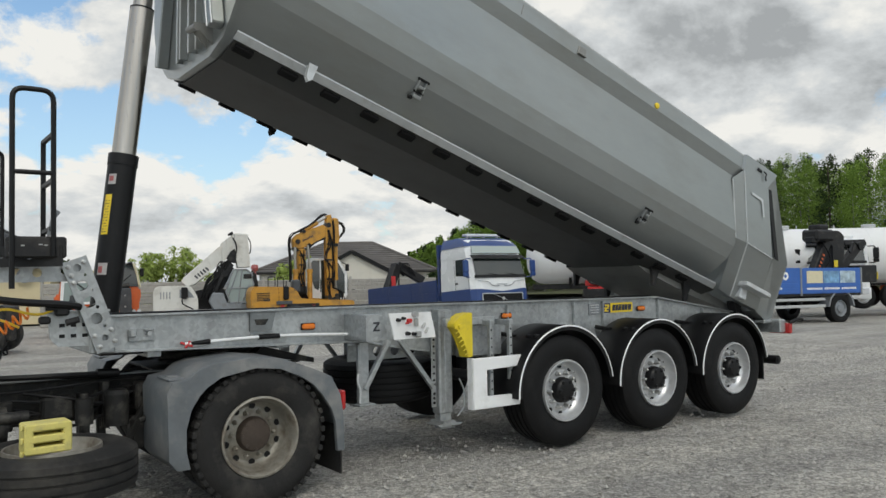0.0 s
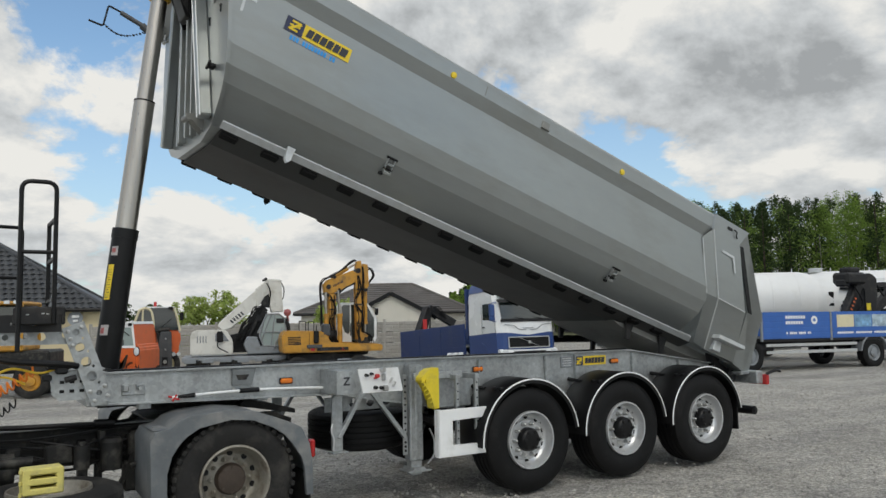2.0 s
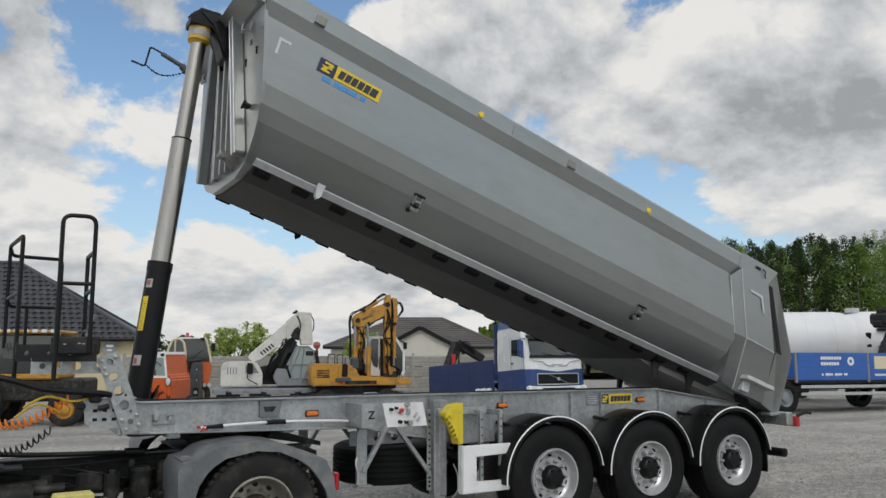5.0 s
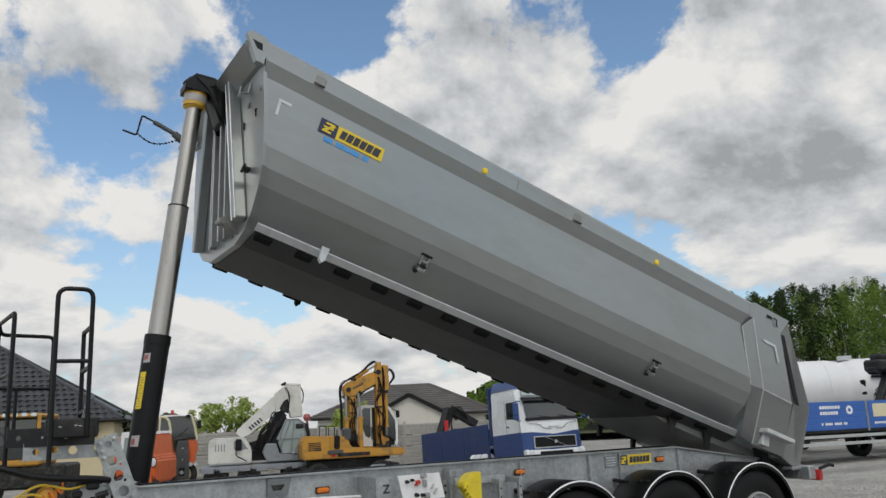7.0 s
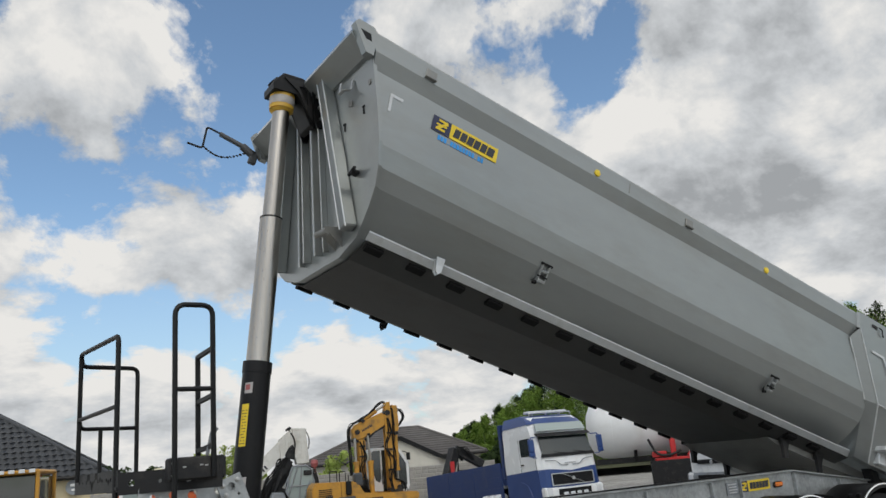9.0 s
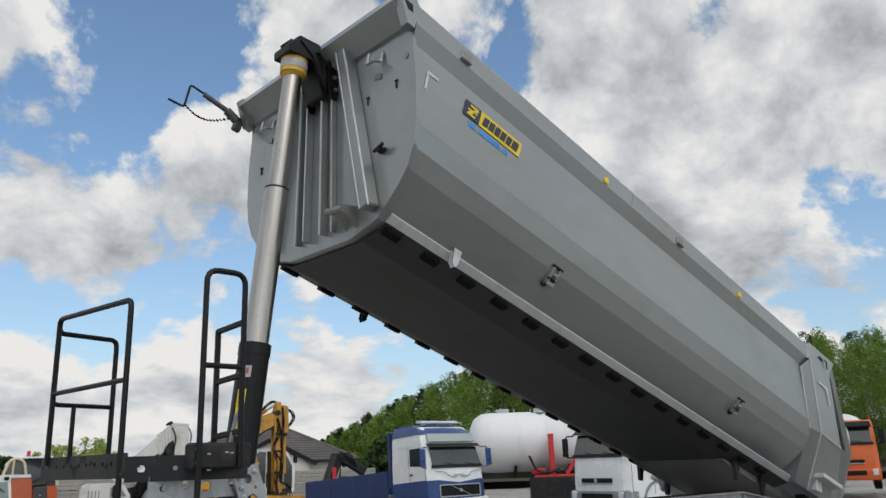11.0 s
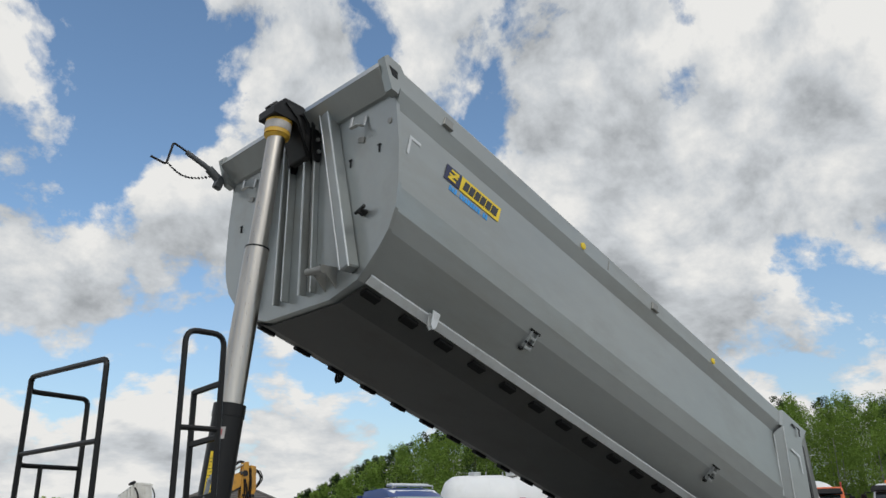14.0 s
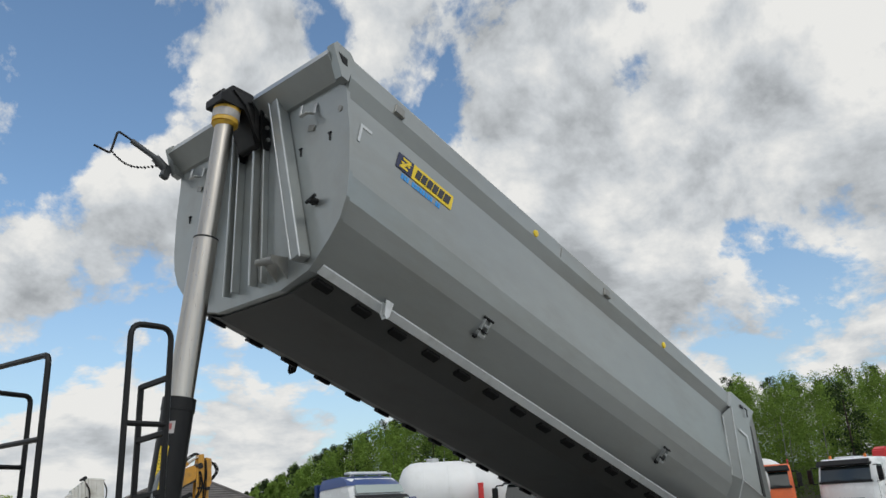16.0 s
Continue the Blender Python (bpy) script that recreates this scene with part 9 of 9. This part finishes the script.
def hip_house(name, m, w, d, eave, ridge, run_l, run_r, wall_mat, roof_mat, label):
    """A house with a hipped roof: front wall on local y = 0, x from 0 to w, depth d."""
    t = thing(name, m, label, "house")
    bm = B()
    box(bm, (w / 2, d / 2, eave / 2), (w - 0.8, d - 0.8, eave), 0.02)
    part("wall", bm, wall_mat, t)
    roof = B()
    e = [(0, 0), (w, 0), (w, d), (0, d)]
    r = [(run_l, d / 2), (w - run_r, d / 2)]
    vs = [(*p, eave) for p in e] + [(*p, ridge) for p in r] + [(*p, eave - 0.16) for p in e]
    faces(roof, vs, [(0, 1, 5, 4), (1, 2, 5), (2, 3, 4, 5), (3, 0, 4), (0, 6, 7, 1), (1, 7, 8, 2), (2, 8, 9, 3), (3, 9, 6, 0), (6, 9, 8, 7)])
    rf = part("roof", roof, roof_mat, t, smooth=5)
    bm = B()
    for a, b in ((vs[0], vs[4]), (vs[1], vs[5]), (vs[4], vs[5]), (vs[2], vs[5]), (vs[3], vs[4])):
        cyl(bm, Vector(a) + Vector((0, 0, 0.02)), Vector(b) + Vector((0, 0, 0.02)), 0.11, seg=10)
    part("ridge_cap", bm, roof_mat, rf)
    bm = B()
    tube(bm, [(-0.08, -0.08, eave - 0.06), (w + 0.08, -0.08, eave - 0.06)], 0.075)
    tube(bm, [(w + 0.08, -0.08, eave - 0.06), (w + 0.08, d, eave - 0.06)], 0.075)
    part("gutter", bm, BLACK, rf)
    return t, rf


# graphite-tiled house behind the neck of the trailer
H1 = pose(-13.60, 39.64, -0.35, 0, 0, -14.5) @ Matrix.Scale(1.04, 4)
house1, roof1 = hip_house("tiled_house", H1, 15.2, 10.0, 2.78, 6.9, 6.0, 6.9, PLASTER_Y, ROOF_DARK, "low house with a graphite pantile roof and yellowish walls")
bm = B()
lathe(bm, [(0.06, 0.0001), (0.05, 0.18), (0.0, 0.34), (-0.02, 0.345), (0.02, 0.18), (0.03, 0.0001)], (13.75, 0.12, 2.30), axis="y", seg=28)
cyl(bm, (13.75, 0.17, 2.25), (13.75, 0.42, 2.15), 0.03, seg=10)
dish = part("satellite_dish", bm, GREY_METAL, house1, "grey satellite dish with white labels")
bm = B()
box(bm, (13.76, 0.09, 2.39), (0.34, 0.02, 0.12), 0.01)
box(bm, (13.76, 0.09, 2.18), (0.22, 0.02, 0.10), 0.01)
part_each("label", bm, WHITE, dish)


def tile_mesh():
    bm = B()
    pts = [(-0.17, 0.0), (-0.12, 0.035), (-0.04, 0.055), (0.05, 0.02), (0.11, 0.002), (0.17, 0.012)]
    top = [bm.verts.new((x, -0.215, z + 0.045)) for x, z in pts]
    bot = [bm.verts.new((x, 0.215, z)) for x, z in pts]
    lip = [bm.verts.new((x, -0.20, z - 0.01)) for x, z in pts]
    for k in range(len(pts) - 1):
        bm.faces.new([top[k], top[k + 1], bot[k + 1], bot[k]])
        bm.faces.new([lip[k], lip[k + 1], top[k + 1], top[k]])
    me = bpy.data.meshes.new("roof_tile")
    bmesh.ops.recalc_face_normals(bm, faces=bm.faces[:])
    bm.to_mesh(me)
    bm.free()
    me.shade_smooth()
    me.set_sharp_from_angle(angle=radians(40))
    me.materials.append(ROOF_DARK)
    return me


def lay_tiles():
    """Pantiles on the long slope that faces the yard, each a piece of its own."""
    me = tile_mesh()
    slope, L = math.atan2(4.12, 5.0), math.hypot(4.12, 5.0)
    co = np.array([v.co[:] for v in me.vertices])
    polys = [tuple(p.vertices) for p in me.polygons]
    rest_v, rest_f, spots = [], [], []
    for i in range(int(L / 0.40)):
        s = 0.16 + i * 0.40
        y, z = s * math.cos(slope), 2.78 + s * math.sin(slope) + 0.012
        x_lo, x_hi = 6.0 * s / L + 0.15, 15.2 - 6.9 * s / L - 0.15
        for j in range(int((x_hi - x_lo) / 0.335) + 1):
            spots.append((x_hi - j * 0.335, y, z))
    spots.sort(key=lambda p: -p[0])
    for k, (x, y, z) in enumerate(spots):
        m = Matrix.Translation((x, y, z)) @ Matrix.Rotation(slope, 4, "X")
        if k < 300:
            ob = new("roof_tile", me)
            ob.parent = roof1
            ob.matrix_local = m
        else:
            base = len(rest_v)
            R = np.array(m.to_3x3())
            rest_v.extend((co @ R.T + np.array(m.translation)).tolist())
            rest_f.extend([tuple(v + base for v in p) for p in polys])
    rm = bpy.data.meshes.new("roof_tiling")
    rm.from_pydata(rest_v, [], rest_f)
    rm.shade_smooth()
    rm.materials.append(ROOF_DARK)
    ob = new("roof_tiling", rm)
    ob.parent = roof1
    tagged(ob, kind="stuff")


# plastered house with a gabled wing behind the excavator
H2 = pose(17.86, 51.30, -0.68, 0, 0, -29.2) @ Matrix.Scale(1.172, 4)
house2, roof2 = hip_house("plastered_house", H2, 12.2, 9.0, 2.5, 4.55, 4.6, 4.2, PLASTER, ROOF_GREY, "pale plastered house with a grey-brown roof and gabled wing")
bm = B()
prism(bm, [(4.2, 0.0), (4.2, 2.3), (6.55, 3.55), (8.9, 2.3), (8.9, 0.0)], -2.6, 1.5)
part("wing_wall", bm, PLASTER, house2)
bm = B()
for s in (-1, 1):
    a, b = Vector((6.55, 0, 3.72)), Vector((6.55 + s * 2.75, 0, 2.26))
    n = Vector((0, 0, 0.10))
    flat_quad(bm, (a.x, -2.85, a.z), (a.x, 2.6, a.z), (b.x, 2.6, b.z), (b.x, -2.85, b.z), n)
part("wing_roof", bm, ROOF_GREY, house2, smooth=0)
bm = B()
for s in (-1, 1):
    bar(bm, (6.55, -2.87, 3.70), (6.55 + s * 2.78, -2.87, 2.23), 0.05, 0.22)
part("barge_board", bm, BLACK, house2)
bm = B()
L2 = math.hypot(4.5, 4.55 - 2.5)
sl = math.atan2(4.55 - 2.5, 4.5)
for i in range(13):
    s = 0.15 + i * L2 / 13
    y, z = s * math.cos(sl), 2.5 + s * math.sin(sl) + 0.02
    x0, x1 = 4.6 * s / L2, 12.2 - 4.2 * s / L2
    box(bm, ((x0 + x1) / 2, y, z), (x1 - x0, 0.30, 0.03), 0.008, Matrix.Rotation(sl - 0.08, 3, "X"))
tagged(part("roof_course", bm, ROOF_GREY, roof2), kind="stuff")
bm = B()
box(bm, (6.3, -2.62, 1.0), (1.0, 0.06, 1.2), 0.02)
w_ = part("window", bm, WHITE, house2)
bm = B()
box(bm, (6.3, -2.66, 1.0), (0.84, 0.02, 1.04), 0.01)
part("pane", bm, GLASS, w_)


def fence():
    """Cast-concrete fence: grooved posts and stone-pattern slabs."""
    t = thing("concrete_fence", pose(*seat(-16.0, 37.5), 0, 0, -32.4), "weathered concrete slab fence with a stone pattern", "fence")
    rng = random.Random(3)
    bm = B()
    box(bm, (0, 0, 0.25), (1.96, 0.07, 0.485), 0.012)
    for r_ in range(3):
        x = -0.97
        while x < 0.85:
            w = rng.uniform(0.22, 0.42)
            w = min(w, 0.96 - x)
            box(bm, (x + w / 2, -0.04, 0.085 + r_ * 0.16), (w - 0.025, 0.035, 0.14), 0.014)
            x += w
    slab = part("slab", bm, CONCRETE, t)
    slab_me = slab.data
    bm = B()
    box(bm, (-1.0, 0, 1.06), (0.12, 0.14, 2.12), 0.015)
    post = part("post", bm, CONCRETE, t)
    for k in range(9):
        for j in range(4):
            if k or j:
                ob = new("slab", slab_me)
                ob.parent = t
                ob.location = (k * 2.0, 0, j * 0.5)
        if k:
            ob = new("post", post.data)
            ob.parent = t
            ob.location = (k * 2.0, 0, 0)
    return t


fence()


# ---- trees ----
def leaf_cloud(name, centres, radii, per, size, material, seed, label, flat=0.0, droop=0.0):
    """Many small folded leaf clumps thrown round blob centres, in one mesh."""
    rng = np.random.RandomState(seed)
    n = len(centres) * per
    c = np.repeat(np.asarray(centres), per, 0)
    r = np.repeat(np.asarray(radii), per, 0)
    d = rng.normal(size=(n, 3))
    d /= np.linalg.norm(d, axis=1)[:, None]
    p = c + d * r * (rng.random_sample((n, 1)) ** 0.45)
    s = np.repeat(np.full(len(centres), 1.0), per)[:, None] * size * rng.uniform(0.55, 1.35, (n, 1))
    a = rng.normal(size=(n, 3))
    a[:, 2] *= 0.6
    a /= np.linalg.norm(a, axis=1)[:, None]
    b = np.cross(a, rng.normal(size=(n, 3)))
    b /= np.linalg.norm(b, axis=1)[:, None]
    k = rng.uniform(0.45, 0.8, (n, 1))
    nrm = np.cross(a, b) * s * 0.25
    turn = np.sign((np.cross(a, b) * d).sum(1, keepdims=True))
    b, nrm = b * turn, nrm * turn
    v = np.stack([p - a * s, p - b * s * k + nrm, p + a * s, p + b * s * k + nrm], 1).reshape(-1, 3)
    me = bpy.data.meshes.new(name)
    me.vertices.add(n * 4)
    me.vertices.foreach_set("co", v.astype(np.float32).ravel())
    me.loops.add(n * 4)
    me.loops.foreach_set("vertex_index", np.arange(n * 4, dtype=np.int32))
    me.polygons.add(n)
    me.polygons.foreach_set("loop_start", np.arange(0, n * 4, 4, dtype=np.int32))
    me.update(calc_edges=True)
    soft = d * 0.8 + np.cross(a, b) * 0.35 + np.array((0, 0, 0.45))
    soft /= np.linalg.norm(soft, axis=1)[:, None]
    me.normals_split_custom_set_from_vertices(np.repeat(soft, 4, 0).tolist())
    me.materials.append(material)
    ob = new(name, me)
    return ob


WOOD_EYE = Vector((-5.6, -7.0, 0))
SKYLINE = ((26, 0.0), (31, 0.012), (33.5, 0.036), (35, 0.048), (38.5, 0.078), (42, 0.105), (45.5, 0.124), (50, 0.132), (57, 0.134), (62, 0.128), (66, 0.134), (71, 0.126), (76, 0.129), (84, 0.132))


def skyline(phi):
    for (a, u), (b, v) in zip(SKYLINE, SKYLINE[1:]):
        if a <= phi <= b:
            return u + (v - u) * (phi - a) / (b - a)
    return SKYLINE[0][1] if phi < 26 else SKYLINE[-1][1]


def hill_z(phi, r):
    top = max(0.0, 1.6 + skyline(phi) * 128 - 12.5)
    k = min(1.0, max(0.0, (r - 78) / 50))
    return top * k * k * (3 - 2 * k)


def make_hill():
    bm = B()
    rows = []
    for i in range(40):
        phi = 18 + i * 72 / 39
        row = []
        for j in range(18):
            r = 72 + j * 6
            a = radians(phi)
            z = hill_z(phi, r) + 0.5 * noise.noise((phi * 0.3, r * 0.08, 1.0)) * min(1, (r - 72) / 15) - (0.05 if j == 0 else 0)
            row.append(bm.verts.new((WOOD_EYE.x + math.sin(a) * r, WOOD_EYE.y + math.cos(a) * r, z + 0.01)))
        rows.append(row)
    for p, q in zip(rows, rows[1:]):
        for j in range(17):
            bm.faces.new([p[j], p[j + 1], q[j + 1], q[j]])
    tagged(part("hillside", bm, SOIL, smooth=180), "dark wooded slope behind the yard", "hill", kind="structure")


make_hill()


def make_wood():
    rng = random.Random(11)
    pine_c, pine_r, birch_c, birch_r = [], [], [], []
    trunks, birch_trunks = B(), B()
    rows = [(80, 2.6), (84, 2.8), (89, 3.0), (95, 3.2), (102, 3.5), (110, 3.8), (119, 4.2), (128, 4.6)]
    for r0, step in rows:
        phi = 24.0
        while phi < 86:
            phi += math.degrees(step / r0) * rng.uniform(0.7, 1.3)
            r = r0 + rng.uniform(-2, 2)
            a = radians(phi)
            base = Vector((WOOD_EYE.x + math.sin(a) * r, WOOD_EYE.y + math.cos(a) * r, hill_z(phi, r)))
            room = 1.6 + skyline(phi) * r * rng.uniform(0.90, 1.04) - base.z
            h = min(rng.uniform(10.5, 15), room)
            if h < 2.2:
                continue
            edge = r0 < 92
            birch = rng.random() < (0.94 if phi > 66 and r0 < 106 else 0.5 if phi > 57 and edge else 0.35 if phi > 51 and edge else 0.65 if edge else 0.16)
            if birch:
                if edge or rng.random() < 0.3:
                    lean = Vector((rng.uniform(-0.6, 0.6), rng.uniform(-0.6, 0.6), h * 0.75))
                    cyl(birch_trunks, base, base + lean, 0.08, 0.02, 6, False)
                n = 30
                wide = rng.uniform(0.14, 0.21)
                for k in range(n):
                    t = (k + 0.5) / n
                    zz = h * (0.08 + 0.90 * t)
                    w = (0.15 + 1.0 * math.sin(math.pi * (0.10 + 0.84 * t))) * h * wide * rng.uniform(0.7, 1.15)
                    ang = rng.uniform(0, math.tau)
                    birch_c.append((base.x + math.cos(ang) * w * 0.7, base.y + math.sin(ang) * w * 0.7, base.z + zz))
                    birch_r.append((w * 0.8, w * 0.8, h * 0.085))
            else:
                cyl(trunks, base, base + Vector((rng.uniform(-0.3, 0.3), rng.uniform(-0.3, 0.3), h * 0.95)), 0.16, 0.04, 6, False)
                n = 24
                wide = rng.uniform(0.09, 0.17)
                lo = rng.uniform(0.08, 0.35)
                for k in range(n):
                    t = (k + 0.5) / n
                    zz = h * (lo + (1.0 - lo) * t)
                    w = math.sqrt(max(0.02, 1 - (t - 0.30) ** 2 / 0.52)) * h * wide * rng.uniform(0.5, 1.15)
                    ang = rng.uniform(0, math.tau)
                    pine_c.append((base.x + math.cos(ang) * w * 0.8, base.y + math.sin(ang) * w * 0.8, base.z + zz))
                    pine_r.append((w * 0.85 + 0.12, w * 0.85 + 0.12, h * 0.045))
    for nm, c, r, per, size, mt, lab in (("pine_wood", pine_c, pine_r, 120, 0.105, LEAF_PINE, "dark pine crowns of the wood on the slope"),
                                         ("birch_wood", birch_c, birch_r, 150, 0.088, LEAF_BIRCH, "fresh green birch crowns at the wood's edge")):
        ob = leaf_cloud(nm, c, r, per, size, mt, 5, lab)
        tagged(ob, lab, "trees", kind="stuff")
    tagged(part("pine_trunks", trunks, BARK), "dark pine trunks of the wood", "trees", kind="stuff")
    tagged(part("birch_trunks", birch_trunks, BIRCH_BARK), "pale birch trunks at the wood's edge", "trees", kind="stuff")


make_wood()


def shrub(name, p, h, w, material, label, seed, blobs=26, per=120, size=0.10):
    """A tree or shrub with a forked stem, limbs and a ragged crown."""
    rng = random.Random(seed)
    t = thing(name, pose(*p), label, "tree" if h > 4 else "bush")
    bm = B()
    tube(bm, smooth_path([(0, 0, -0.05), (0.05, 0, h * 0.2), (-0.03, 0.04, h * 0.45)]), 0.05 * h / 3)
    cs, rs = [], []
    for k in range(blobs):
        ang, rad = rng.uniform(0, math.tau), w * rng.random() ** 0.5
        z = h * rng.uniform(0.22, 1.0) * (1.0 - 0.35 * (rad / w) ** 2)
        c = Vector((math.cos(ang) * rad, math.sin(ang) * rad, z))
        cs.append(tuple(c))
        q = rng.uniform(0.16, 0.34) * h * 0.5 * min(1.0, (40 / blobs) ** 0.5)
        rs.append((q, q, q * 0.8))
        if k % 2 == 0:
            tube(bm, smooth_path([(0, 0, h * rng.uniform(0.15, 0.4)), c * 0.5 + Vector((0, 0, h * 0.1)), c], 3), 0.014 * h / 3, 5)
    part("trunk", bm, BARK, t)
    ob = leaf_cloud("crown", cs, rs, per, size, material, seed, "")
    ob.parent = t
    return t


shrub("willow_bush", seat(-12.7, 39.6), 3.75, 1.5, LEAF_BUSH, "bright green bush behind the fence", 3, 110, 80, 0.065)
shrub("willow_bush", seat(-11.5, 40.0), 3.6, 1.6, LEAF_BUSH, "smaller bright green bush behind the fence", 6, 100, 80, 0.065)
shrub("dark_shrub", seat(-17.6, 46.0), 3.6, 2.0, LEAF_PINE, "dark shrub beyond the orange machines", 8, 26, 70, 0.14)
shrub("dark_shrub", seat(-19.6, 45.0), 3.8, 2.2, LEAF_PINE, "dark shrub beside the tiled house", 9, 26, 70, 0.14)
shrub("garden_tree", seat(-7.0, 50.5), 3.6, 2.2, LEAF_BUSH, "green shrub beside the plastered house", 12, 24, 60, 0.16)
shrub("garden_tree", seat(3.8, 56.0), 5.0, 2.2, LEAF_PINE, "dark tree behind the plastered house", 14, 30, 80, 0.2)
shrub("garden_tree", seat(-27.0, 38.0), 4.6, 2.6, LEAF_BUSH, "green tree beyond the tiled house", 15, 28, 70, 0.15)

lay_tiles()
